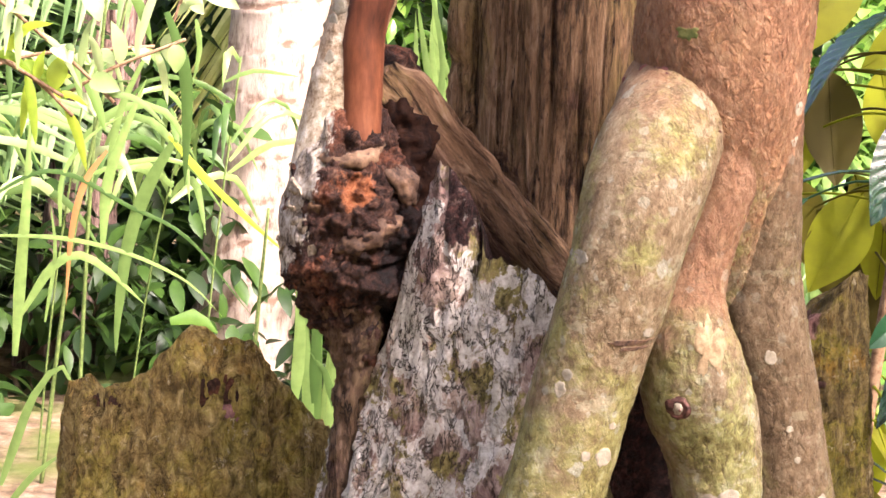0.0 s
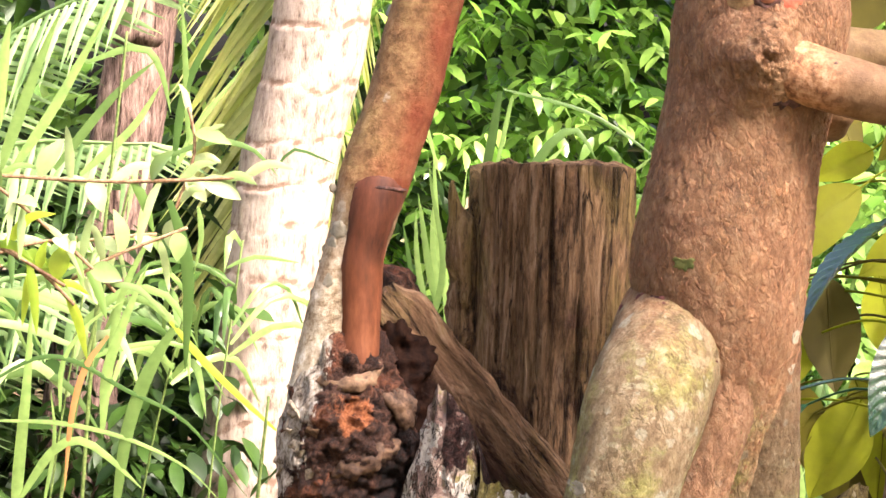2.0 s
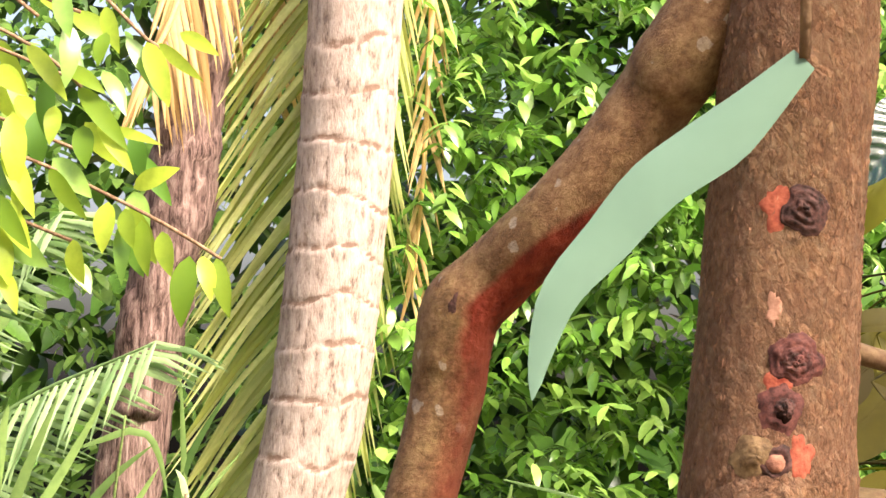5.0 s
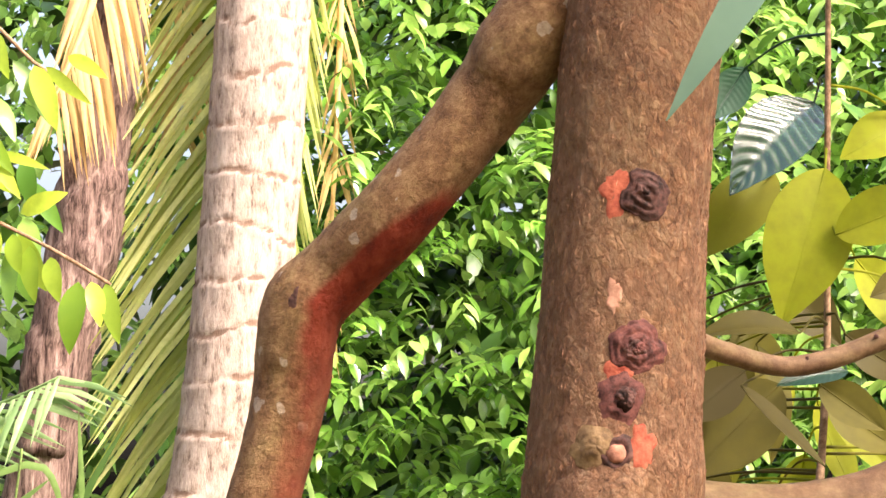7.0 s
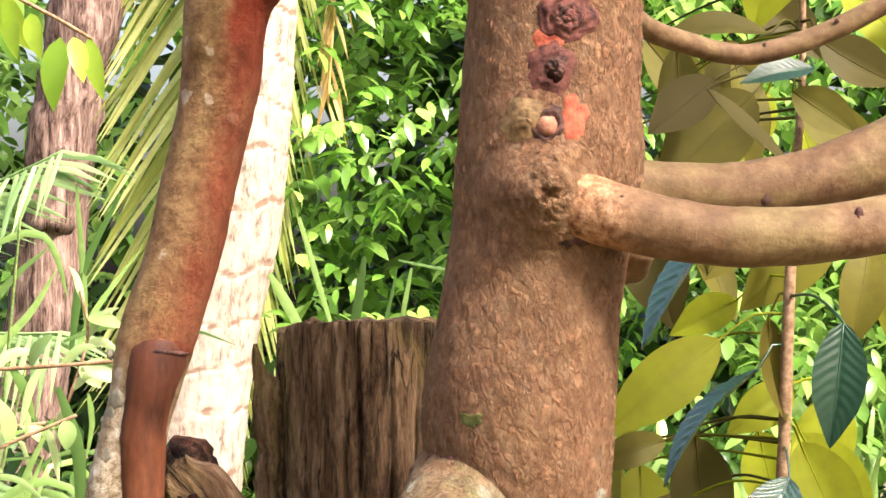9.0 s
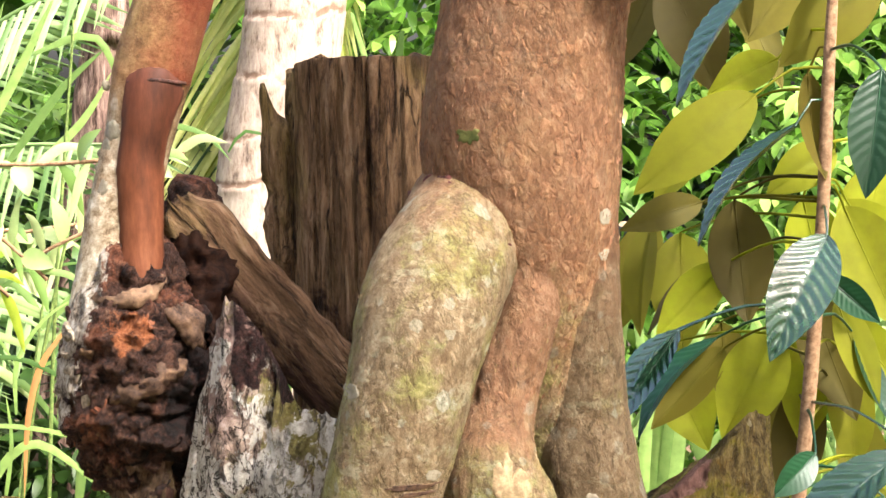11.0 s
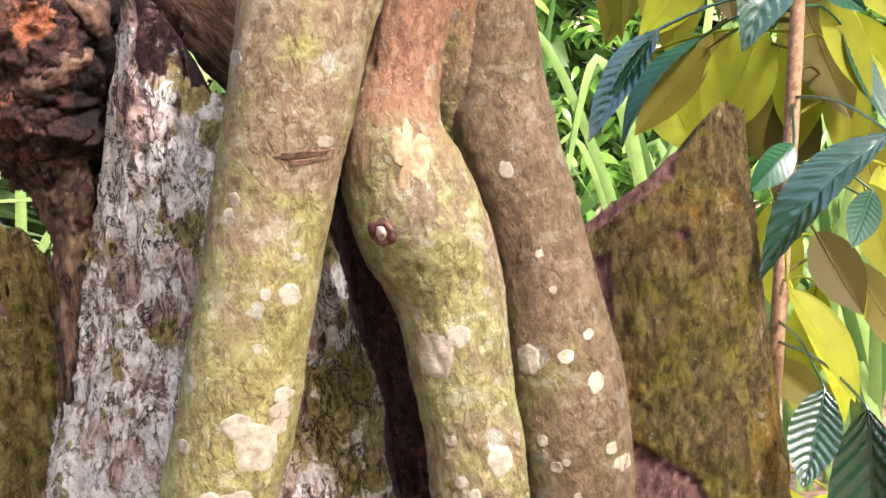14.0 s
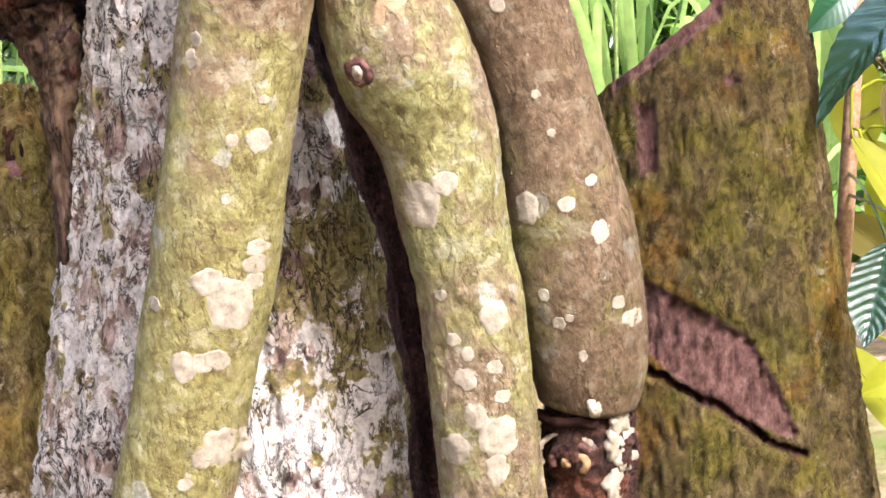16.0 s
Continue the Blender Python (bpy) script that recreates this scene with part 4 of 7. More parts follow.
for v in stem.data.vertices:
    p = v.co + Vector(durian.location)
    S = sorted(STEM_LINE, key=lambda q: q[2])
    zz = [q[2] for q in S]
    cx, cy = np.interp(p.z, zz, [q[0] for q in S]), np.interp(p.z, zz, [q[1] for q in S])
    side = (p.x - cx) / 0.036
    k = 1.0 if p.z < 1.65 else max(0.0, 1 - (p.z - 1.65) / 0.10)
    up = min(1.0, max(0.0, (p.z - 1.50) / 0.10))
    begin = 0.20 - 0.12 * up + max(0.0, p.z - 1.64) * 3.2
    vals.append(max(0.0, min(0.58 + 0.42 * up, 0.47 + 0.03 * up + (0.26 + 0.59 * up) * (side - begin))) * k if p.z > 1.267 else 0.0)
att = stem.data.attributes.new("bare", "FLOAT", "POINT")
att.data.foreach_set("value", vals)
heartwood = part("bare_heartwood", limb([(-0.078, 2.13, 1.276, 0.020), (-0.079, 2.122, 1.268, 0.027), (-0.080, 2.117, 1.260, 0.0275), (-0.084, 2.112, 1.235, 0.0245), (-0.091, 2.110, 1.19, 0.0215), (-0.092, 2.108, 1.13, 0.0205), (-0.094, 2.106, 1.09, 0.022), (-0.096, 2.106, 1.06, 0.024), (-0.098, 2.115, 1.03, 0.012)],
                   28, 0.005, 0.10, 22, 0.05, 6), RED, stem, "smooth dark red bare wood")
saw_cut = part("saw_cut", limb([(-0.108, 2.110, 1.262, 0.0014), (-0.095, 2.0975, 1.266, 0.002), (-0.075, 2.0915, 1.267, 0.0022), (-0.058, 2.1, 1.265, 0.002), (-0.05, 2.117, 1.264, 0.0014)], 12, 0.003, 0.3, 90, 0.2), WOUND_D, stem, "dark lip of the old cut")
part("scar", patch(STEM_LINE, -0.020, 1.612, 0.0065, 0.022, 0.0012, 0.6, 3), WOUND_D, stem, "dark scar")
part("scar", patch(STEM_LINE, 0.024, 1.632, 0.0045, 0.010, 0.0012, 0.6, 4), WOUND_D, stem, "dark scar")
for x, z, r in ((-0.116, 1.223, 0.0085), (-0.122, 1.209, 0.0070), (-0.127, 1.202, 0.0060), (-0.127, 1.173, 0.0100), (-0.123, 1.264, 0.0040), (-0.130, 1.187, 0.0060), (-0.137, 1.158, 0.0070)):
    part("lichen", patch(STEM_LINE, x - 0.004, z + 0.005, r, r * (1.15 + 0.2 * math.sin(z * 90)), 0.0012, 0.3, z * 50, segs=30), LICHEN, stem, "pale grey lichen crust")
part("bare_wood", patch(STEM_LINE, 0.016, 1.594, 0.008, 0.006, 0.003, 0.5, 6), PEEL, stem, "pale bruise")
BURL = [(-0.112, 2.128, 1.120, 0.026), (-0.108, 2.126, 1.085, 0.046), (-0.106, 2.122, 1.045, 0.060), (-0.106, 2.118, 1.000, 0.067), (-0.106, 2.118, 0.968, 0.064), (-0.103, 2.120, 0.935, 0.048), (-0.098, 2.122, 0.905, 0.032), (-0.094, 2.126, 0.870, 0.016)]


def inside_oval(x, z, cx, cz, rx, rz):
    """1 at the middle of an oval, 0.5 on its rim, falling outside."""
    return max(0.0, min(1.0, 1.0 - 0.5 * math.hypot((x - cx) / rx, (z - cz) / rz)))


def rotten_burl():
    """A swollen, crumbling mass: bark flakes keep to one side, the other has rotted into a hollow."""
    bm = limb(BURL, 170, 0.0022)
    smooth = [v.co.copy() for v in bm.verts]
    ragged(ragged(bm, 0.013, 21, 3), 0.0045, 70, 7)
    marks = {"bark": [], "rust": [], "hole": []}
    for v, plain in zip(bm.verts, smooth):
        x, z = plain.x, plain.z
        line = float(np.interp(z, [0.93, 0.95, 0.97, 1.0, 1.03, 1.06, 1.09], [-0.19, -0.172, -0.158, -0.146, -0.137, -0.129, -0.120]))
        front = 1.0 if v.co.y < 2.135 else 0.0
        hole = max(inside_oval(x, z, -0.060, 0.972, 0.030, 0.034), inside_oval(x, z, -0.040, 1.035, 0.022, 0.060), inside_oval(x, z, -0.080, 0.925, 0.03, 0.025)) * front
        marks["bark"].append(max(0.0, min(1.0, 0.5 + (line - x) / 0.030)))
        v.co = v.co.lerp(plain, 0.7 * marks["bark"][-1])
        marks["rust"].append(inside_oval(x, z, -0.094, 1.046, 0.020, 0.018) * front)
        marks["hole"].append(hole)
        v.co.y += 0.035 * max(0.0, hole - 0.5) * 2
    return bm, marks


bm, marks = rotten_burl()
burl = part("rotten_burl", bm, ROT, stem, "crumbling rotten burl, grey bark flakes beside a hollow painted black")
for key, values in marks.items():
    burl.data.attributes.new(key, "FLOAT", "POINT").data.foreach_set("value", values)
# near-black core behind the burl stands for the shade inside its hollow
part("rotten_core", ragged(limb([(-0.06, 2.19, 1.12, 0.02), (-0.055, 2.19, 1.07, 0.032), (-0.05, 2.18, 1.0, 0.040), (-0.055, 2.17, 0.92, 0.038), (-0.065, 2.155, 0.86, 0.03)], 90, 0.004), 0.018, 22, 8), NEAR_BLACK, burl, "near-black wood painted as the shade in the hollow")
part("torn_lip", ragged(limb([(-0.112, 2.062, 0.986, 0.004), (-0.098, 2.056, 0.993, 0.009), (-0.082, 2.056, 1.002, 0.011), (-0.066, 2.064, 1.010, 0.009), (-0.052, 2.078, 1.014, 0.004)], 30, 0.003), 0.005, 60, 5), LIP, burl, "brown torn lip over the hollow")
part("torn_lip", ragged(limb([(-0.070, 2.085, 1.068, 0.004), (-0.058, 2.084, 1.060, 0.010), (-0.046, 2.088, 1.046, 0.012), (-0.042, 2.092, 1.030, 0.008)], 30, 0.003), 0.006, 60, 9), LIP, burl, "crusted bark lump")
for k in range(58):
    a, h = rnd0.uniform(3.0, 5.3), rnd0.uniform(0.93, 1.07)
    w = float(np.interp(h, [0.935, 0.968, 1.0, 1.045, 1.085], [0.046, 0.062, 0.066, 0.060, 0.047]))
    x, y = -0.106 + w * math.cos(a), 2.119 + w * math.sin(a)
    bm = bmesh.new()
    w, l = rnd0.uniform(0.005, 0.012), rnd0.uniform(0.008, 0.022)
    m = Matrix.Translation((x, y, h)) @ Matrix.Rotation(a + math.pi / 2, 4, "Z") @ Matrix.Rotation(rnd0.uniform(-0.5, 0.6), 4, "X") @ Matrix.Rotation(rnd0.uniform(-0.7, 0.7), 4, "Y")
    bmesh.ops.create_cube(bm, size=1, matrix=m @ Matrix.Diagonal((w, 0.0035, l, 1)))
    bmesh.ops.subdivide_edges(bm, edges=bm.edges, cuts=3, use_grid_fill=True)
    for v in bm.verts:
        v.co += 0.004 * Vector((noise.noise(v.co * 120), noise.noise(v.co * 120 + Vector((9, 0, 0))), noise.noise(v.co * 120 + Vector((0, 9, 0)))))
    part("bark_chip", bm, rnd0.choice((CRUST, CRUST, ROT) if a < 4.2 and h > 0.97 else (ROT, ROT, RED, PLANK)), burl)
part("callus", ragged(limb([(-0.130, 2.086, 1.076, 0.004), (-0.114, 2.076, 1.072, 0.007), (-0.096, 2.073, 1.073, 0.008), (-0.080, 2.079, 1.080, 0.007), (-0.070, 2.094, 1.092, 0.003)], 28, 0.003), 0.004, 50, 4), CALLUS, burl, "smooth brown callus round the foot of the bare wood")
root = part("root", ragged(limb([(-0.1, 2.12, 0.93, 0.04), (-0.096, 2.125, 0.875, 0.025), (-0.098, 2.130, 0.82, 0.018), (-0.112, 2.135, 0.7, 0.015), (-0.14, 2.14, 0.5, 0.014), (-0.2, 2.15, 0.2, 0.015), (-0.25, 2.15, -0.05, 0.016)], 48, 0.004, 0.25, 26, 0.15, 4, 0.2), 0.004, 50, 6), mat_weathered("root_wood", (0.40, 0.37, 0.37)), stem, "dark fissured root under the burl")
# the bare wood and the burl swell forward from the stem
for ob in (heartwood, saw_cut, burl, root):
    ob.location += Vector((-0.004, -0.036, 0.005))
part("branch", limb([(0.248, 1.955, 1.428, 0.020), (0.266, 1.925, 1.414, 0.029), (0.288, 1.900, 1.399, 0.030), (0.312, 1.886, 1.390, 0.0285), (0.345, 1.882, 1.381, 0.0268), (0.427, 1.888, 1.367, 0.0245), (0.554, 1.91, 1.377, 0.0245), (0.75, 1.95, 1.43, 0.024), (1.0, 2.0, 1.52, 0.02), (1.4, 2.1, 1.7, 0.012)], 32, 0.008, 0.07, 24, 0.03, 7), LIMB, durian)
part("branch", limb([(0.30, 2.0, 1.415, 0.04), (0.359, 2.02, 1.412, 0.029), (0.47, 2.03, 1.412, 0.027), (0.581, 2.05, 1.440, 0.033), (0.75, 2.1, 1.52, 0.035), (1.0, 2.2, 1.65, 0.03), (1.5, 2.4, 1.95, 0.015)], 32, 0.008, 0.06, 22, 0.03, 8), LIMB, durian)
part("branch", limb([(0.33, 2.0, 1.60, 0.018), (0.375, 2.2, 1.588, 0.012), (0.43, 2.26, 1.572, 0.0115), (0.515, 2.28, 1.563, 0.011), (0.652, 2.3, 1.619, 0.011), (0.85, 2.3, 1.75, 0.01), (1.2, 2.3, 2.0, 0.006)], 20, 0.01, 0.08, 30, 0.03, 8), LIMB, durian)
for x, y, z, r in ((0.328, 1.862, 1.396, 0.005), (0.529, 1.885, 1.384, 0.0045), (0.470, 2.006, 1.404, 0.006), (0.513, 2.271, 1.569, 0.003), (0.589, 2.281, 1.595, 0.003)):
    part("branch_knot", ragged(blob(bmesh.new(), (x, y, z), r, 0.8, 0.45, 1.2, 0.5, 90, x * 9, 3), 0.0015, 150, x), WOUND_D, durian, "small dark bud scar")
part("branch_stub", limb([(0.33, 1.99, 1.352, 0.03), (0.345, 1.962, 1.356, 0.022), (0.355, 1.95, 1.362, 0.014), (0.358, 1.948, 1.365, 0.004)], 20, 0.005, 0.25, 60, 0.1, 2), LIMB, durian)

# ---- the dead trunk, post and stumps ----
def broken_trunk(c, z0, r0, z1, r1, top, segs=96, rings=60, grooves=14, depth=0.05, seed=0.0, sink=0.05, rough=0.0, cracks=0.0, hollow=None):
    """A stump from z0 to a ragged top: top(angle) gives the height of its rim."""
    bm = bmesh.new()
    R = []
    for k in range(rings + 1):
        ring = []
        for j in range(segs):
            a = 2 * math.pi * j / segs
            h = top(a)
            z = z0 + (h - z0) * k / rings
            f = (z - z0) / (z1 - z0)
            r = r0 + (r1 - r0) * min(1.15, f) ** 0.7
            q = Vector((math.cos(a) * grooves / 3, math.sin(a) * grooves / 3, z * 2.2 + seed))
            d = 1 + depth * (noise.noise(q) + 0.6 * noise.noise(q * 2.6)) + 0.05 * noise.noise(Vector((math.cos(a), math.sin(a), z * 3 + seed)))
            if rough:
                e = Vector((math.cos(a) * 26 * r / 0.15, math.sin(a) * 26 * r / 0.15, z * 26 + seed))
                d += rough * (0.5 - abs(noise.noise(e)) - 0.5 * abs(noise.noise(e * 2.3)))
                e = Vector((math.cos(a) * 34, math.sin(a) * 34, z * 9 + seed))
                d += 0.6 * rough * (0.4 - abs(noise.noise(e)))
            if cracks:
                g = noise.noise(Vector((math.cos(a) * 8, math.sin(a) * 8, z * 1.3 + seed))) + 0.25 * noise.noise(Vector((math.cos(a) * 26, math.sin(a) * 26, z * 7 + seed)))
                d -= cracks * max(0.0, 1 - abs(g) / 0.045) * (0.4 + 0.6 * max(0.0, noise.noise(Vector((math.cos(a) * 3, math.sin(a) * 3, z * 2.5))) + 0.4))
            if hollow:
                d -= hollow(a, z)
            ring.append(bm.verts.new((c[0] + math.cos(a) * r * d, c[1] + math.sin(a) * r * d, z)))
        R.append(ring)
    for f in (0.8, 0.5, 0.2):
        ring = []
        for j in range(segs):
            v = R[rings][j].co
            m = Vector((c[0], c[1], 0))
            q = m + (v - m) * f
            q.z = v.z * f + z1 * (1 - f) - sink * (1 - f) + 0.012 * noise.noise(v * 60 * f)
            ring.append(bm.verts.new(q))
        R.append(ring)
    for A, B in zip(R, R[1:]):
        for j in range(segs):
            k = (j + 1) % segs
            bm.faces.new((A[j], A[k], B[k], B[j]))
    bm.faces.new(R[-1])
    return bm


def bump_at(a, a0, w):
    d = (a - a0 + math.pi) % (2 * math.pi) - math.pi
    return math.exp(-(d / w) ** 2)


dead = thing("dead_trunk", (0.085, 2.19, 0.0), "broken dead grey trunk crusted with white lichen and moss", "dead tree")


RIM = [(0, 0.90), (90, 0.86), (150, 0.84), (180, 0.80), (205, 0.845), (213, 0.878), (221, 0.93), (225, 0.985), (231, 1.04), (234.5, 1.07), (237, 1.083), (240, 1.079), (245, 1.060), (248, 1.045), (250.4, 1.0), (252.7, 0.990), (263, 0.985), (273, 0.972), (279, 0.950), (290, 0.93), (320, 0.90), (360, 0.90)]


def dead_rim(a):
    """Height of the broken rim: a tall pointed shard, a crevice beside it, then a low edge."""
    z = float(np.interp(math.degrees(a) % 360, [p[0] for p in RIM], [p[1] for p in RIM]))
    return z + 0.006 * noise.noise(Vector((math.cos(a) * 9, math.sin(a) * 9, 3))) + 0.008 * noise.noise(Vector((math.cos(a) * 30, math.sin(a) * 30, 3)))


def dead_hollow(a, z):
    """The recessed flank behind the stilts, its shade painted in too, and the narrow crevice beside the shard."""
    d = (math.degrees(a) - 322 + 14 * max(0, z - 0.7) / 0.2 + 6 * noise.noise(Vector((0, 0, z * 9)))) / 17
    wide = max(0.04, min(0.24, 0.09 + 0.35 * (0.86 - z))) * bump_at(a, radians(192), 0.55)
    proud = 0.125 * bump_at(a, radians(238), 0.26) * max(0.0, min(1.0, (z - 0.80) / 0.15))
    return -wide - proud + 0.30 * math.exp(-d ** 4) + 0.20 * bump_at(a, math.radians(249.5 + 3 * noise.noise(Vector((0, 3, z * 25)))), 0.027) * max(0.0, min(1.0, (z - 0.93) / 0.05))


bm = broken_trunk((0.075, 2.175), -0.05, 0.33, 0.97, 0.158, dead_rim, 300, 200, seed=2.0, rough=0.065, sink=0.12, hollow=dead_hollow)
inner = lambda a, z: 0.62 if z > 1.0 and radians(241) < a < radians(250) else 0.0
# rotten wood, plus shade painted into the flank, crevice, hole and broken top
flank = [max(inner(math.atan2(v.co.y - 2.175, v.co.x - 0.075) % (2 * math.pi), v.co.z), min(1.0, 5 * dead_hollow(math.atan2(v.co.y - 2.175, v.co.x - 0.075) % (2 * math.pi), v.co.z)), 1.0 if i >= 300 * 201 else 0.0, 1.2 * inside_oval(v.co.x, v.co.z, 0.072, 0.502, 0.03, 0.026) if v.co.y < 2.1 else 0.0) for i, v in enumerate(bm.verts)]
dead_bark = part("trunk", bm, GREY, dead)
dead_bark.data.attributes.new("rot_shade", "FLOAT", "POINT").data.foreach_set("value", flank)
part("bark_shard", ragged(limb([(-0.014, 2.044, 1.070, 0.003), (-0.003, 2.040, 1.058, 0.005), (0.006, 2.040, 1.040, 0.006), (0.014, 2.044, 1.01, 0.007), (0.020, 2.048, 0.97, 0.008)], 24, 0.004), 0.003, 60, 9), LIP, dead, "dark inner edge of the shard")


def board(bm, a, b, width, thick, steps=46, seed=0.0, rows=9):
    """A split board from a to b with a torn, grooved face."""
    A, B = Vector(a), Vector(b)
    d = (B - A).normalized()
    side = d.cross(Vector((0, -1, 0))).normalized()
    out = side.cross(d).normalized()
    loops = []
    for k in range(steps + 1):
        t = k / steps
        c = A.lerp(B, t)
        w = width * (0.5 + 0.06 * noise.noise(Vector((t * 5, seed, 0)))) * min(1.0, 0.55 + t * 6)
        ring = []
        for f in (1, -1):
            for j in range(rows):
                s = (j / (rows - 1) * 2 - 1) * f
                g = noise.noise(Vector((s * 5 + seed, t * 2.2, f))) + 0.6 * noise.noise(Vector((s * 13, t * 4, f + seed)))
                e = 0.006 * noise.noise(Vector((t * 14, s, seed))) if abs(s) == 1 else 0.0
                end = 0.02 * noise.noise(Vector((s * 4, f, seed))) * (1 - t) ** 6
                ring.append(bm.verts.new(c + d * end + side * (w * s + e) + out * f * (thick * 0.5 + 0.006 * g) * (1 - 0.5 * s ** 6)))
        loops.append(ring)
    n = 2 * rows
    for P, Q in zip(loops, loops[1:]):
        for j in range(n):
            q = (j + 1) % n
            bm.faces.new((P[j], P[q], Q[q], Q[j]))
    bm.faces.new(loops[0][::-1])
    bm.faces.new(loops[-1])
    bmesh.ops.recalc_face_normals(bm, faces=bm.faces)
    return bm


part("splinter", board(bmesh.new(), (-0.080, 2.150, 1.157), (0.15, 2.205, 0.885), 0.068, 0.035, 70, seed=3.0, rows=13), PLANK, dead, "leaning split board of weathered wood")
part("splinter", ragged(limb([(-0.082, 2.185, 1.175, 0.008), (-0.072, 2.185, 1.165, 0.022), (-0.062, 2.19, 1.13, 0.027), (-0.05, 2.19, 1.09, 0.028), (-0.04, 2.18, 1.03, 0.03)], 40, 0.005), 0.007, 44, 2), ROT, dead, "dark broken end of the board")
post = thing("post_stump", (0.10, 2.30, 0.0), "sawn weathered wooden post with a split side", "stump")
part("post", broken_trunk((0.102, 2.302), -0.05, 0.083, 1.288, 0.089, lambda a: 1.288 - 0.006 * math.sin(a) - 0.07 * bump_at(a, math.radians(195), 0.16), segs=260, rings=150, grooves=10, depth=0.035, seed=6.0, sink=0.0, cracks=0.20, rough=0.05), POST, post)
part("sliver", limb([(-0.0082, 2.269, 1.272, 0.0019), (-0.0073, 2.269, 1.26, 0.0046), (-0.0036, 2.276, 1.24, 0.0088), (0.0056, 2.283, 1.217, 0.0185), (0.0131, 2.288, 1.166, 0.024), (0.0186, 2.292, 1.092, 0.0259), (0.026, 2.297, 0.981, 0.024)], 24, 0.006, 0.3, 40, 0.15), POST, post)
low = thing("mossy_stump", (-0.307, 2.487, 0.0), "low mossy cut stump with a raised dark edge", "stump", "mossy stumps")
STUMP_L = [(-0.307, 2.487, -0.05 + 0.83 * f, 0.235 - 0.082 * f ** 0.7) for f in (0, 0.1, 0.2, 0.3, 0.4, 0.5, 0.6, 0.7, 0.8, 0.9, 1.0)]
part("stump", broken_trunk((-0.307, 2.487), -0.05, 0.235, 0.78, 0.153, lambda a: 0.788 - 0.10 * (1 + math.sin(a)) ** 1.5 * 0.5 + 0.060 * bump_at(a, math.radians(274), 0.26) + 0.045 * bump_at(a, math.radians(298), 0.28) - 0.05 * bump_at(a, math.radians(350), 0.5) - 0.014 * bump_at(a, math.radians(235), 0.12) + 0.01 * noise.noise(Vector((math.cos(a) * 9, math.sin(a) * 9, 1))),
                           segs=220, rings=140, grooves=12, seed=4.0, rough=0.085, sink=0.16), MOSS_L, low)
part("split_bark", patch(STUMP_L, -0.26, 0.779, 0.046, 0.022, 0.006, 0.4, 3, segs=40), ROT, low, "dark split rim of the cut")
part("bare_wood", patch(STUMP_L, -0.251, 0.751, 0.026, 0.015, 0.006, 0.5, 5, segs=30), PINK, low, "reddish bare wood")
part("hollow", patch(STUMP_L, -0.395, 0.758, 0.028, 0.009, 0.006, 0.5, 6, segs=30), ROT, low, "dark rotten hollow")
right = thing("mossy_stump", (0.40, 2.6, 0.0), "slant-cut mossy stump with pink bare wood along its crack", "stump", "mossy stumps")
SPLIT = [(0.30, 0.502), (0.361, 0.471), (0.415, 0.437), (0.466, 0.394), (0.497, 0.375)]


def crack_at(x, z):
    """1 in the crack, falling to 0 beside it."""
    zc = float(np.interp(x, [p[0] for p in SPLIT], [p[1] for p in SPLIT])) + 0.004 * noise.noise(Vector((x * 60, 0, 0)))
    wide = 0.0065 * (0.7 + 0.8 * noise.noise(Vector((x * 35, 4, 0)))) * (1 if x < 0.497 else 0.0)
    return max(0.0, min(1.0, 1.4 - abs(z - zc) / max(wide, 1e-4)))


def bare_at(x, z):
    """Where the bark is off: above the crack, along the slanted rim, and one small scar."""
    def inside(P):
        return min(((b[0] - a[0]) * (z - a[1]) - (b[1] - a[1]) * (x - a[0])) / math.dist(a, b) for a, b in zip(P, P[1:] + P[:1]))
    tri = inside([(0.33, 0.485), (0.415, 0.437), (0.466, 0.394), (0.494, 0.374), (0.483, 0.421), (0.467, 0.465), (0.449, 0.506), (0.416, 0.532), (0.371, 0.562), (0.33, 0.585)])
    rim = max(inside([(0.325, 0.764), (0.442, 0.832), (0.452, 0.90), (0.325, 0.85)]), inside([(0.350, 0.680), (0.368, 0.682), (0.369, 0.750), (0.347, 0.752)]))
    scar = 0.010 - math.hypot((x - 0.446), (z - 0.768) * 1.8)
    return max(0.0, min(1.0, 0.5 + max(tri, rim, scar) / 0.03))


bm = broken_trunk((0.395, 2.6), -0.05, 0.21, 0.84, 0.125, lambda a: 0.80 + 0.085 * math.cos(a) - 0.02 * math.sin(a) + 0.02 * bump_at(a, radians(325), 0.3) + 0.006 * noise.noise(Vector((math.cos(a) * 9, math.sin(a) * 9, 5))), segs=260, rings=220, grooves=9, depth=0.025, seed=8.0, rough=0.06)
bare, split = [], []
for v in bm.verts:
    near = v.co.y < 2.6
    bare.append(bare_at(v.co.x, v.co.z) if near else 0.0)
    split.append(crack_at(v.co.x, v.co.z) if near else 0.0)
    v.co.y += 0.02 * split[-1] + 0.006 * (bare[-1] > 0.55)
slanted = part("stump", bm, MOSS_R, right)
slanted.data.attributes.new("bare", "FLOAT", "POINT").data.foreach_set("value", bare)
slanted.data.attributes.new("split", "FLOAT", "POINT").data.foreach_set("value", split)

# ---- the coconut palm ----
palm = thing("coconut_palm", (-0.69, 6.4, -0.15), "pale ringed palm trunk, leaning slightly", "palm tree")


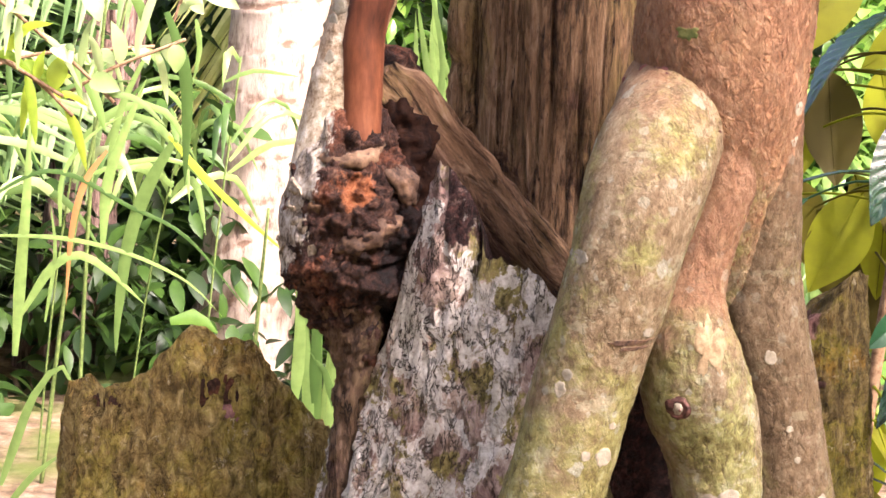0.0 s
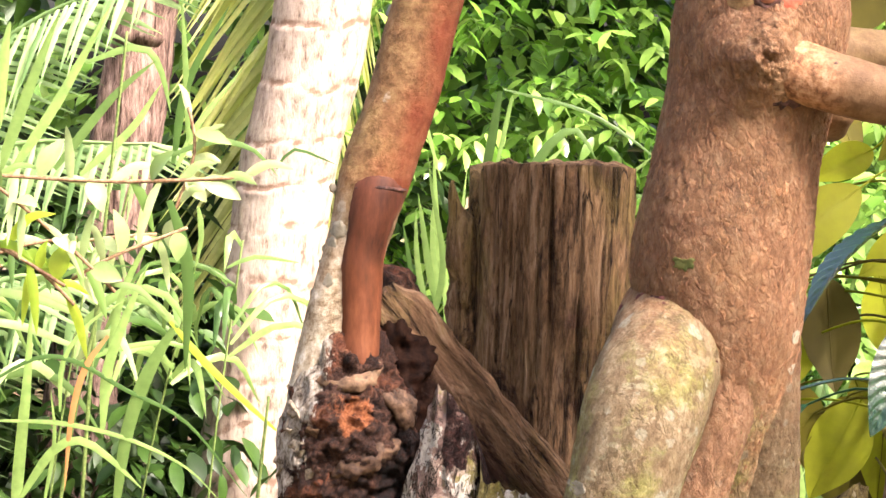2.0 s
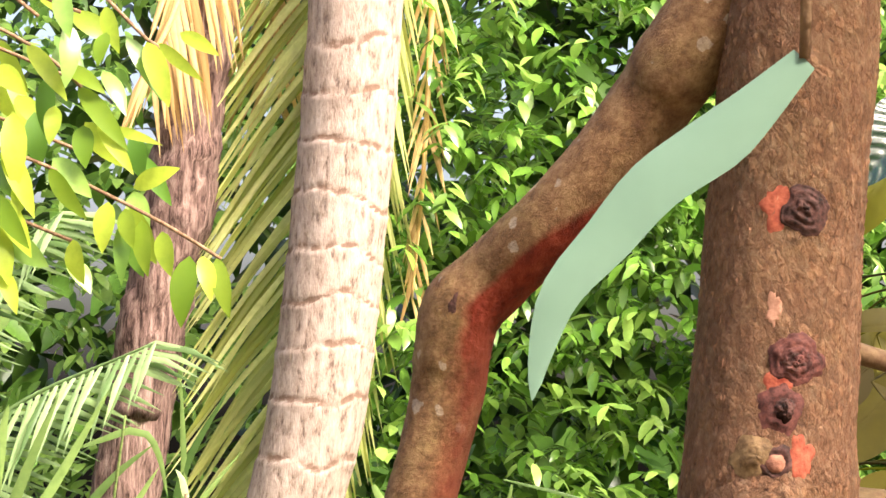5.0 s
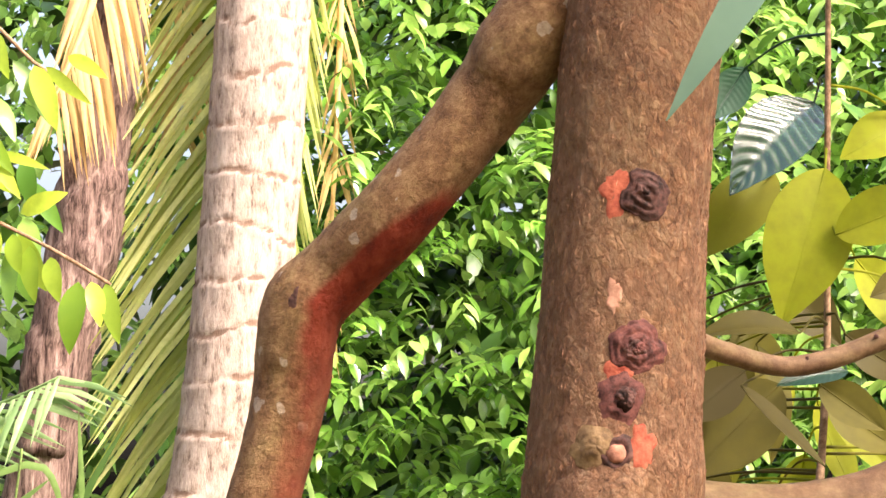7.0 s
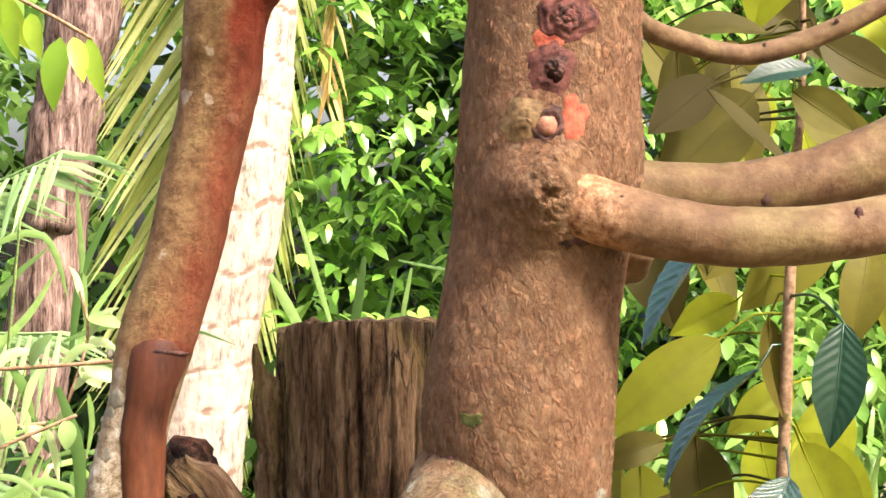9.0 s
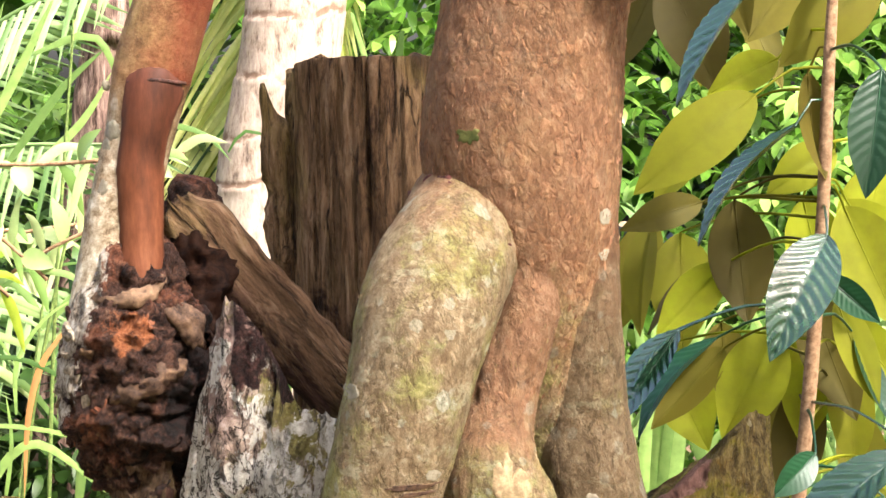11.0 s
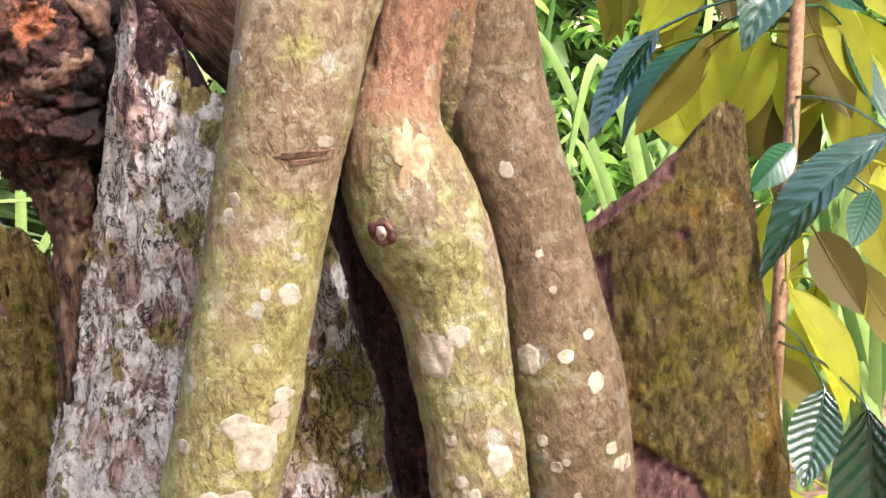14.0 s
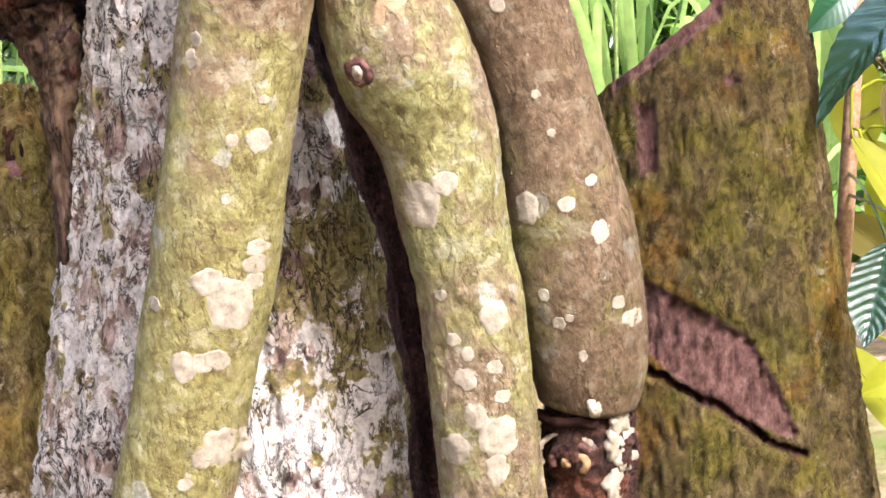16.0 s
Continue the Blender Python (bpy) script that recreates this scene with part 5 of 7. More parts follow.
def palm_trunk(line, ring=0.155):
    """A palm trunk with uneven leaf-scar rings; the scars' shade is kept as an attribute."""
    bm = bmesh.new()
    S = spline(line, 0.011)
    segs, R, scar = 48, [], []
    for p in S:
        z, row = p[2], []
        for j in range(segs):
            a = 2 * math.pi * j / segs
            wob = 0.3 * noise.noise(Vector((math.cos(a) * 1.3, math.sin(a) * 1.3, z * 2.1))) + 0.35 * noise.noise(Vector((0.5, 0.2, z * 2.3))) + 0.06 * noise.noise(Vector((math.cos(a) * 5, math.sin(a) * 5, z * 8)))
            g = (z / ring + wob) % 1.0
            torn = 0.45 + 1.1 * noise.noise(Vector((math.cos(a) * 4, math.sin(a) * 4, z * 9)))
            line_ = math.exp(-((g - 0.06) / 0.05) ** 2) * torn
            r = p[3] * (1 + 0.03 * g ** 4 - 0.03 * line_ + 0.025 * noise.noise(Vector((math.cos(a) * 3, math.sin(a) * 3, z * 7))) + 0.012 * noise.noise(Vector((math.cos(a) * 9, math.sin(a) * 9, z * 30))))
            row.append(bm.verts.new((p[0] + r * math.cos(a), p[1] + r * math.sin(a), z)))
            scar.append(max(0.0, min(1.0, line_ + 0.25 * math.exp(-(g / 0.25) ** 2))))
        R.append(row)
    for A, B in zip(R, R[1:]):
        for j in range(segs):
            q = (j + 1) % segs
            bm.faces.new((A[j], A[q], B[q], B[j]))
    return bm, scar


ptrunk, scars = palm_trunk([(-0.69, 6.4, -0.3, 0.19), (-0.66, 6.4, -0.05, 0.165), (-0.61, 6.4, 0.35, 0.155), (-0.525, 6.4, 1.1, 0.15), (-0.44, 6.4, 1.5, 0.15), (-0.385, 6.4, 2.1, 0.148), (-0.35, 6.4, 2.8, 0.145), (-0.3, 6.4, 4.5, 0.14)])
ptrunk = part("trunk", ptrunk, PALM, palm)
ptrunk.data.attributes.new("scar", "FLOAT", "POINT").data.foreach_set("value", scars)
old = thing("old_palm", (-1.1, 6.6, -0.15), "dark fibrous old palm trunk with a dry hanging frond", "palm tree")
part("trunk", limb([(-1.3, 6.6, -0.3, 0.15), (-1.2, 6.6, 0.3, 0.12), (-1.05, 6.6, 1.2, 0.11), (-0.95, 6.6, 1.9, 0.09), (-0.85, 6.6, 2.6, 0.09), (-0.75, 6.6, 4.2, 0.09)], 40, 0.02, 0.1, 10, 0.05, 1, 0.15, 12), FIBRE, old)


# ---- leaves ----
def leaf_grid(length, width, droop=0.3, fold=0.15, n=4):
    """Vertices and faces of a pointed leaf along +x, with a folded midrib and a drooping tip."""
    V, F = [], []
    for k in range(n + 1):
        t = k / n
        w = width * 0.5 * (math.sin(math.pi * min(1, t * 0.96 + 0.04)) ** 0.8 if k < n else 0.02)
        x, z = length * t, -droop * length * t * t
        V += [(x, -w, z + fold * w), (x, 0, z), (x, w, z + fold * w)]
    for k in range(n):
        a = 3 * k
        F += [(a, a + 1, a + 4, a + 3), (a + 1, a + 2, a + 5, a + 4)]
    return np.array(V), F


def scatter(name, shapes, mats, places, label, category="plants", parent=None, kind="stuff"):
    """Many leaves in one mesh; places are (position, direction, roll, scale)."""
    rng = np.random.default_rng(len(places))
    VV, FF, base = [], [], 0
    for k, (p, d, roll, s) in enumerate(places):
        V, F = shapes[k % len(shapes)]
        d = Vector(d).normalized()
        q = d.to_track_quat("X", "Z").to_matrix()
        m = np.array(q @ Matrix.Rotation(roll, 3, "X"))
        VV.append(V * s @ m.T + np.array(p) - np.array(base_of(parent)))
        FF += [tuple(i + base for i in f) for f in F]
        base += len(V)
    me = bpy.data.meshes.new(name)
    me.from_pydata(np.concatenate(VV).tolist(), [], FF)
    ob = link(name, me, mats, parent, label, kind)
    if category and not parent:
        tagged(ob, category=category)
    return ob





def twigs(count, box, leaves=7, size=(0.08, 0.13), gap=0.035, face=(0, -1, 0.25)):
    """Leafy twigs in a box: leaves alternate along each twig and hang from it."""
    out = []
    for _ in range(count):
        p = Vector([rnd.uniform(a, b) for a, b in box])
        d = Vector((rnd.gauss(0, 1), rnd.gauss(-0.5, 0.6), rnd.gauss(0.1, 0.5))).normalized()
        for k in range(leaves):
            p = p + d * gap
            d = (d + Vector((0, 0, -0.08))).normalized()
            side = d.cross(Vector((0, 0, 1))).normalized() * (1 if k % 2 else -1)
            v = side * 0.9 + d * 0.6 + Vector((0, 0, rnd.uniform(-0.7, 0.15))) + Vector((rnd.gauss(0, .25), rnd.gauss(0, .25), 0))
            out.append((tuple(p), tuple(v), rnd.uniform(-0.6, 0.6), rnd.uniform(*size)))
    return out


LEAF = [leaf_grid(1, 0.42, 0.25, 0.3), leaf_grid(1, 0.36, 0.4, 0.2), leaf_grid(1, 0.48, 0.15, 0.25)]


def frames(pts):
    """Points, tangents along a curve."""
    P = [Vector(p[:3]) for p in pts]
    return [(p, (P[min(k + 1, len(P) - 1)] - P[max(k - 1, 0)]).normalized()) for k, p in enumerate(P)]


def ribbon(bm, pts, width, fold=0.25, step=0.03, face=(0, -1, 0.3), taper=0.9):
    """A long leaf blade along a curve, folded at its midrib, pointed at its end."""
    S = frames(spline([(*p, 0) for p in pts], step))
    rows, n = [], len(S)
    for k, (p, d) in enumerate(S):
        t = k / (n - 1)
        side = d.cross(Vector(face)).normalized()
        up = side.cross(d)
        w = 0.5 * width * min(1.0, 0.45 + 2.2 * t) * max(0.03, 1 - t ** 3 * taper - (1 - taper) * (k == n - 1))
        rows.append([bm.verts.new(p - side * w - up * fold * w), bm.verts.new(p), bm.verts.new(p + side * w - up * fold * w)])
    for A, B in zip(rows, rows[1:]):
        bm.faces.new((A[0], A[1], B[1], B[0]))
        bm.faces.new((A[1], A[2], B[2], B[1]))
    return bm


# ---- the young durian beside the stump ----
SAPLING = [(0.50, 2.74, -0.05, 0.012), (0.53, 2.74, 0.4, 0.011), (0.548, 2.74, 0.55, 0.010), (0.572, 2.75, 0.75, 0.009), (0.588, 2.75, 0.9, 0.009), (0.606, 2.76, 1.09, 0.008), (0.617, 2.77, 1.27, 0.008), (0.630, 2.79, 1.42, 0.006), (0.652, 2.84, 1.6, 0.005), (0.656, 2.85, 1.8, 0.0045), (0.66, 2.85, 2.1, 0.004), (0.66, 2.85, 2.5, 0.003)]
sapling = thing("durian_sapling", (0.50, 2.74, 0.0), "slender sapling with dark glossy leaves, olive-gold beneath", "young tree")
part("stem", limb(SAPLING, 14, 0.02, 0.08, 30, 0.03, 1), TWIG, sapling)


def durian_leaf(base, tip, width, mat):
    """A pointed oval leaf with raised side veins, on a thin stalk from the stem."""
    B, T = Vector(base), Vector(tip)
    L = (T - B).length
    ax = (T - B).normalized()
    full = min(max(width, L * 0.36), L * 0.55)
    roll = math.acos(min(1.0, width / full)) * (1 if B.x > T.x else -1)
    side = ax.cross(Vector((0, -1, {D_TOP: -0.05, D_SHEEN: 0.55}.get(mat, 0.25)))).normalized()
    up = side.cross(ax).normalized()
    side = Matrix.Rotation(roll, 3, ax) @ side
    up = side.cross(ax).normalized()
    bm = bmesh.new()
    n, m = (20, 4) if mat in (D_UNDER, D_SHADE) else (132, 8)
    rows = []
    bend = rnd.uniform(-0.06, 0.12)
    for k in range(n + 1):
        t = k / n
        w = 0.5 * full * (math.sin(math.pi * t ** 0.85) ** 0.75 if 0 < t < 1 else 0.02) * (1 - 0.25 * max(0, t - 0.7) / 0.3)
        row = []
        for j in range(-m, m + 1):
            s = j / m
            q = B + ax * (L * t) + side * (w * s)
            ph = t * 11 - abs(s) * 2.0 + 0.25 * noise.noise(B * 40 + Vector((t * 3, s, 0)))
            ripple = 0.0003 * math.sin(ph * 6.28) if mat in (D_UNDER, D_SHADE) else (0.030 if mat == D_SHEEN else 0.008) * L * (abs(math.sin(ph * math.pi)) - 0.6) * min(1, abs(s) * 4) * (1 - 0.6 * abs(s) ** 3) * (1 - t * 0.4)
            q += up * (0.25 * w * abs(s) ** 1.3 + bend * L * math.sin(math.pi * t) + ripple - 0.0015 * math.exp(-(s / 0.1) ** 2))
            row.append(bm.verts.new(q))
        rows.append(row)
    for A, R in zip(rows, rows[1:]):
        for a, b, c, d in zip(A, A[1:], R[1:], R):
            bm.faces.new((a, b, c, d))
    z = min(max(B.z + 0.03, 0.2), 2.3)
    P = sorted(SAPLING, key=lambda p: p[2])
    s0 = Vector([float(np.interp(z, [p[2] for p in P], [p[k] for p in P])) for k in range(3)])
    mid = (s0 + B) / 2 + Vector((0, 0, 0.015))
    if (s0 - B).length > 0.01:
        tube(bm, [(*s0, 0.0022), (*mid, 0.0018), (*B, 0.0016)] + [(*rows[int(n * f)][m].co, 0.0014 * (1.1 - f)) for f in (0.15, 0.35, 0.55, 0.75, 0.95)], 6, 0.02)
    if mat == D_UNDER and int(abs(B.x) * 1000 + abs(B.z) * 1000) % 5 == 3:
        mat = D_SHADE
    return part("leaf", bm, mat, sapling, "olive-gold leaf underside" if mat == D_UNDER else "leaf underside, coloured olive-brown for shade" if mat == D_SHADE else "dark glossy leaf")


# ---- grass and canes ----
grass = thing("tall_grass", (-0.95, 5.0, -0.07), "tall bright green grass with long arching blades", "grass")


def blade(pts, width, mat):
    return part("blade", ribbon(bmesh.new(), pts, width), mat, grass)


paleplant = thing("pale_shrub", (-0.9, 4.4, -0.05), "thin twigs with shiny yellow-green leaves, painted pale for their sheen", "shrub")


def twig_line(pts, parent=None):
    return part("twig", limb([(*p, 0.004) for p in pts], 8, 0.03), TWIG, parent or yellow)


def leaf_mesh(bm, B, T, width, face=(0, -1, 0.3), fold=0.2):
    B, T = Vector(B), Vector(T)
    ax = (T - B).normalized()
    side = ax.cross(Vector(face)).normalized()
    up = side.cross(ax)
    L = (T - B).length
    rows = []
    for k in range(9):
        t = k / 8
        w = 0.5 * width * (math.sin(math.pi * t ** 0.8) ** 0.8 if 0 < k < 8 else 0.03)
        c = B + ax * L * t + up * 0.08 * L * math.sin(math.pi * t)
        rows.append([bm.verts.new(c - side * w + up * fold * w), bm.verts.new(c), bm.verts.new(c + side * w + up * fold * w)])
    for A, R in zip(rows, rows[1:]):
        bm.faces.new((A[0], A[1], R[1], R[0]))
        bm.faces.new((A[1], A[2], R[2], R[1]))
    return bm


def leafy_twig(pts, n, size, mat):
    twig_line(pts, paleplant)
    S = spline([(*p, 0) for p in pts], 0.02)
    for k in range(n):
        p = Vector(S[int((k + 0.5) / n * (len(S) - 1))][:3])
        d = Vector((rnd.uniform(-0.2, 1), rnd.uniform(-0.5, 0.2), rnd.uniform(-1.0, 0.9))).normalized()
        broad = k % 3 == 0
        l = size * (rnd.uniform(0.9, 1.4) if broad else rnd.uniform(0.9, 2.0))
        if broad:
            part("leaf", leaf_mesh(bmesh.new(), p, p + d * l, size * rnd.uniform(0.5, 0.7), (rnd.gauss(0, 0.6), -1, 0.9), 0.3), mat, paleplant)
        else:
            part("leaf", ribbon(bmesh.new(), [tuple(p), tuple(p + d * l * 0.5 + Vector((0, 0, 0.1 * l))), tuple(p + d * l + Vector((0, 0, -0.15 * l)))], size * rnd.uniform(0.2, 0.36), 0.3, 0.012), mat, paleplant)


yellow = thing("hanging_branch", (-1.3, 4.3, 2.2), "overhanging branch with sunlit yellow-green leaves", "branch")


def hanging_leaf(base, tip, width):
    return part("leaf", leaf_mesh(bmesh.new(), base, tip, width, (rnd.gauss(0, 0.3), -1, 0.2)), YELLOW, yellow)


part("bough", limb([(-2.6, 4.6, -0.1, 0.05), (-2.4, 4.5, 1.5, 0.04), (-1.9, 4.4, 2.3, 0.022), (-1.25, 4.3, 2.02, 0.006), (-1.1, 4.3, 1.95, 0.004)], 12, 0.05), TWIG, yellow)
part("twig", limb([(-1.9, 4.4, 2.3, 0.012), (-1.4, 4.3, 2.45, 0.006), (-1.1, 4.3, 2.3, 0.004)], 8, 0.05), TWIG, yellow)
part("twig", limb([(-1.9, 4.4, 2.3, 0.012), (-1.2, 4.3, 2.5, 0.006), (-0.9, 4.3, 2.32, 0.004)], 8, 0.05), TWIG, yellow)
durian_leaf((0.544, 2.810, 1.406), (0.434, 2.780, 1.243), 0.041, D_SHEEN)
durian_leaf((0.528, 2.750, 1.256), (0.377, 2.720, 1.139), 0.077, D_UNDER)
durian_leaf((0.575, 2.750, 1.218), (0.453, 2.720, 1.076), 0.033, D_SHEEN)
durian_leaf((0.601, 2.680, 1.089), (0.523, 2.600, 0.949), 0.075, D_SHEEN)
durian_leaf((0.691, 2.850, 1.402), (0.564, 2.820, 1.290), 0.083, D_UNDER)
durian_leaf((0.572, 2.900, 1.303), (0.479, 2.870, 1.258), 0.051, D_UNDER)
durian_leaf((0.594, 2.780, 1.282), (0.610, 2.750, 1.151), 0.043, D_UNDER)
durian_leaf((0.648, 2.570, 1.279), (0.624, 2.540, 1.136), 0.064, D_TOP)
durian_leaf((0.640, 2.880, 1.188), (0.549, 2.850, 1.130), 0.058, D_UNDER)
durian_leaf((0.409, 2.900, 1.100), (0.390, 2.870, 0.953), 0.040, D_UNDER)
durian_leaf((0.470, 2.850, 1.124), (0.364, 2.820, 1.091), 0.045, D_UNDER)
durian_leaf((0.515, 2.900, 1.124), (0.527, 2.870, 0.966), 0.084, D_UNDER)
durian_leaf((0.434, 2.790, 0.968), (0.345, 2.740, 0.846), 0.048, D_SHEEN)
durian_leaf((0.496, 2.850, 0.940), (0.399, 2.820, 0.841), 0.050, D_UNDER)
durian_leaf((0.562, 2.860, 0.959), (0.489, 2.830, 0.824), 0.097, D_UNDER)
durian_leaf((0.614, 2.950, 0.948), (0.601, 2.920, 0.800), 0.071, D_UNDER)
durian_leaf((0.615, 2.800, 1.032), (0.677, 2.770, 0.975), 0.037, D_TOP)
durian_leaf((0.636, 2.850, 0.999), (0.683, 2.820, 0.866), 0.050, D_UNDER)
durian_leaf((0.661, 2.950, 1.111), (0.727, 2.920, 0.953), 0.112, D_UNDER)
durian_leaf((0.673, 2.560, 0.853), (0.525, 2.510, 0.710), 0.061, D_SHEEN)
durian_leaf((0.574, 2.600, 0.843), (0.520, 2.570, 0.798), 0.038, D_TOP)
durian_leaf((0.668, 2.700, 0.774), (0.639, 2.670, 0.713), 0.042, D_TOP)
durian_leaf((0.504, 2.950, 1.230), (0.412, 2.920, 1.112), 0.052, D_UNDER)
durian_leaf((0.610, 2.920, 1.003), (0.666, 2.890, 0.838), 0.081, D_UNDER)
durian_leaf((0.561, 2.600, 0.683), (0.626, 2.570, 0.556), 0.038, D_UNDER)
durian_leaf((0.588, 2.500, 0.589), (0.558, 2.470, 0.490), 0.057, D_SHEEN)
durian_leaf((0.633, 2.500, 0.565), (0.616, 2.470, 0.305), 0.085, D_SHEEN)
durian_leaf((0.618, 2.700, 0.407), (0.551, 2.670, 0.382), 0.041, D_UNDER)
durian_leaf((0.538, 2.750, 0.418), (0.633, 2.720, 0.284), 0.048, D_UNDER)
durian_leaf((0.609, 2.800, 0.714), (0.659, 2.770, 0.615), 0.063, D_UNDER)
durian_leaf((0.548, 2.800, 0.556), (0.609, 2.770, 0.504), 0.049, D_UNDER)
durian_leaf((0.658, 2.950, 0.917), (0.669, 2.920, 0.762), 0.061, D_UNDER)
durian_leaf((0.611, 2.950, 0.892), (0.579, 2.920, 0.710), 0.071, D_UNDER)
durian_leaf((0.579, 2.700, 0.639), (0.623, 2.670, 0.509), 0.037, D_UNDER)
durian_leaf((0.502, 2.900, 1.042), (0.410, 2.870, 0.952), 0.059, D_UNDER)
durian_leaf((0.678, 2.900, 0.757), (0.711, 2.870, 0.632), 0.066, D_UNDER)
durian_leaf((0.620, 2.950, 0.622), (0.590, 2.920, 0.482), 0.060, D_UNDER)
durian_leaf((0.650, 2.900, 1.960), (0.520, 2.820, 1.818), 0.102, D_SHEEN)
durian_leaf((0.644, 2.800, 1.854), (0.578, 2.770, 1.640), 0.116, D_UNDER)
durian_leaf((0.613, 3.000, 1.878), (0.490, 2.970, 1.744), 0.085, D_UNDER)
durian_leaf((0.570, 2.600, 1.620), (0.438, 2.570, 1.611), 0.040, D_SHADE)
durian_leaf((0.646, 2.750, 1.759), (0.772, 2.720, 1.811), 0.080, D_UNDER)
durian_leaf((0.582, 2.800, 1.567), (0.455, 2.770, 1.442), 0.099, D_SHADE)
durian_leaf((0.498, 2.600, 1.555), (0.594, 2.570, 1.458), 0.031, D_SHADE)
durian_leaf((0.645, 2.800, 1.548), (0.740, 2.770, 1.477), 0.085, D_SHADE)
durian_leaf((0.563, 2.950, 2.017), (0.512, 2.920, 1.938), 0.060, D_TOP)
durian_leaf((0.750, 2.700, 1.704), (0.672, 2.670, 1.671), 0.047, D_UNDER)
durian_leaf((0.791, 2.950, 1.946), (0.689, 2.920, 1.885), 0.067, D_UNDER)
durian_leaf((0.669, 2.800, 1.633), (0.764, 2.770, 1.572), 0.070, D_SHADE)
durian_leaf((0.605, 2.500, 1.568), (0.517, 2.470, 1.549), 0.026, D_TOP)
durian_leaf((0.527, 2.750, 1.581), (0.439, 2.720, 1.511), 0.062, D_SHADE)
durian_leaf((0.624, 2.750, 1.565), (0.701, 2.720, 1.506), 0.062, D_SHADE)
durian_leaf((0.534, 3.000, 1.045), (0.405, 2.970, 0.945), 0.027, D_UNDER)
durian_leaf((0.421, 3.100, 1.095), (0.367, 3.070, 0.937), 0.069, D_UNDER)
durian_leaf((0.510, 3.050, 0.953), (0.514, 3.020, 0.834), 0.069, D_UNDER)
durian_leaf((0.580, 3.050, 0.937), (0.522, 3.020, 0.839), 0.045, D_UNDER)
durian_leaf((0.679, 3.050, 1.116), (0.760, 3.020, 0.953), 0.105, D_UNDER)
durian_leaf((0.628, 3.100, 1.116), (0.661, 3.070, 0.973), 0.084, D_UNDER)
durian_leaf((0.619, 3.000, 1.008), (0.693, 2.970, 0.867), 0.049, D_UNDER)
durian_leaf((0.668, 3.000, 0.965), (0.771, 2.970, 0.830), 0.066, D_UNDER)
durian_leaf((0.644, 2.950, 0.879), (0.666, 2.920, 0.783), 0.033, D_UNDER)
durian_leaf((0.630, 2.950, 0.675), (0.676, 2.920, 0.582), 0.051, D_UNDER)
durian_leaf((0.670, 3.000, 0.643), (0.759, 2.970, 0.494), 0.059, D_UNDER)
durian_leaf((0.587, 2.900, 0.628), (0.660, 2.870, 0.484), 0.033, D_UNDER)
durian_leaf((0.712, 2.950, 0.770), (0.758, 2.920, 0.663), 0.052, D_UNDER)
durian_leaf((0.607, 3.150, 0.953), (0.656, 3.120, 0.821), 0.062, D_UNDER)
durian_leaf((0.617, 3.150, 0.836), (0.547, 3.120, 0.783), 0.054, D_UNDER)
durian_leaf((0.697, 3.150, 0.828), (0.733, 3.120, 0.650), 0.072, D_UNDER)
durian_leaf((0.586, 3.050, 0.488), (0.648, 3.020, 0.407), 0.060, D_UNDER)
durian_leaf((0.617, 2.850, 1.028), (0.671, 2.820, 0.983), 0.022, D_TOP)
durian_leaf((0.657, 2.850, 0.954), (0.706, 2.820, 0.831), 0.029, D_TOP)
durian_leaf((0.673, 2.850, 0.746), (0.659, 2.820, 0.694), 0.025, D_TOP)
durian_leaf((0.486, 2.850, 0.952), (0.383, 2.820, 0.828), 0.018, D_TOP)
durian_leaf((0.432, 2.800, 0.968), (0.359, 2.770, 0.873), 0.030, D_SHEEN)
# leaves deeper in the sapling's crown
rnd2 = random.Random(31)
for k in range(32):
    x, y, z = rnd2.uniform(0.42, 0.98), rnd2.uniform(2.98, 3.3), rnd2.uniform(1.36, 1.80) if k < 26 else rnd2.uniform(0.7, 1.3)
    a = rnd2.uniform(-2.3, -0.8)
    l = rnd2.uniform(0.13, 0.19)
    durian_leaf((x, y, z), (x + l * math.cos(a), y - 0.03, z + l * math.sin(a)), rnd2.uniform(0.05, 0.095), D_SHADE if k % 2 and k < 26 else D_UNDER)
# grass by blades
blade([(-1.136, 4.950, 0.632), (-1.001, 4.950, 0.710), (-0.906, 4.950, 0.706), (-0.784, 4.950, 0.641), (-0.634, 4.950, 0.563), (-0.482, 4.950, 0.382)], 0.012, GRASS)
blade([(-1.108, 4.950, 0.558), (-0.932, 4.950, 0.555), (-0.769, 4.950, 0.519), (-0.632, 4.950, 0.454), (-0.549, 4.950, 0.373)], 0.012, GRASS)
blade([(-0.826, 4.950, 0.769), (-0.879, 4.950, 0.693), (-0.912, 4.950, 0.570), (-0.926, 4.950, 0.391)], 0.017, DRY_BLADE)
blade([(-0.664, 4.950, 0.800), (-0.730, 4.950, 0.683), (-0.776, 4.950, 0.546), (-0.801, 4.950, 0.367), (-0.806, 4.950, 0.270)], 0.035, GRASS)
blade([(-0.678, 4.950, 0.807), (-0.596, 4.950, 0.714), (-0.499, 4.950, 0.621), (-0.399, 4.950, 0.533)], 0.019, YELLOW)
blade([(-1.051, 4.950, 0.264), (-1.033, 4.950, 0.498), (-1.021, 4.950, 0.635), (-1.015, 4.950, 0.731), (-1.009, 4.950, 0.846)], 0.030, GRASS)
blade([(-1.039, 4.950, 0.361), (-0.958, 4.950, 0.486), (-0.891, 4.950, 0.515), (-0.822, 4.950, 0.476), (-0.737, 4.950, 0.399)], 0.024, GRASS)
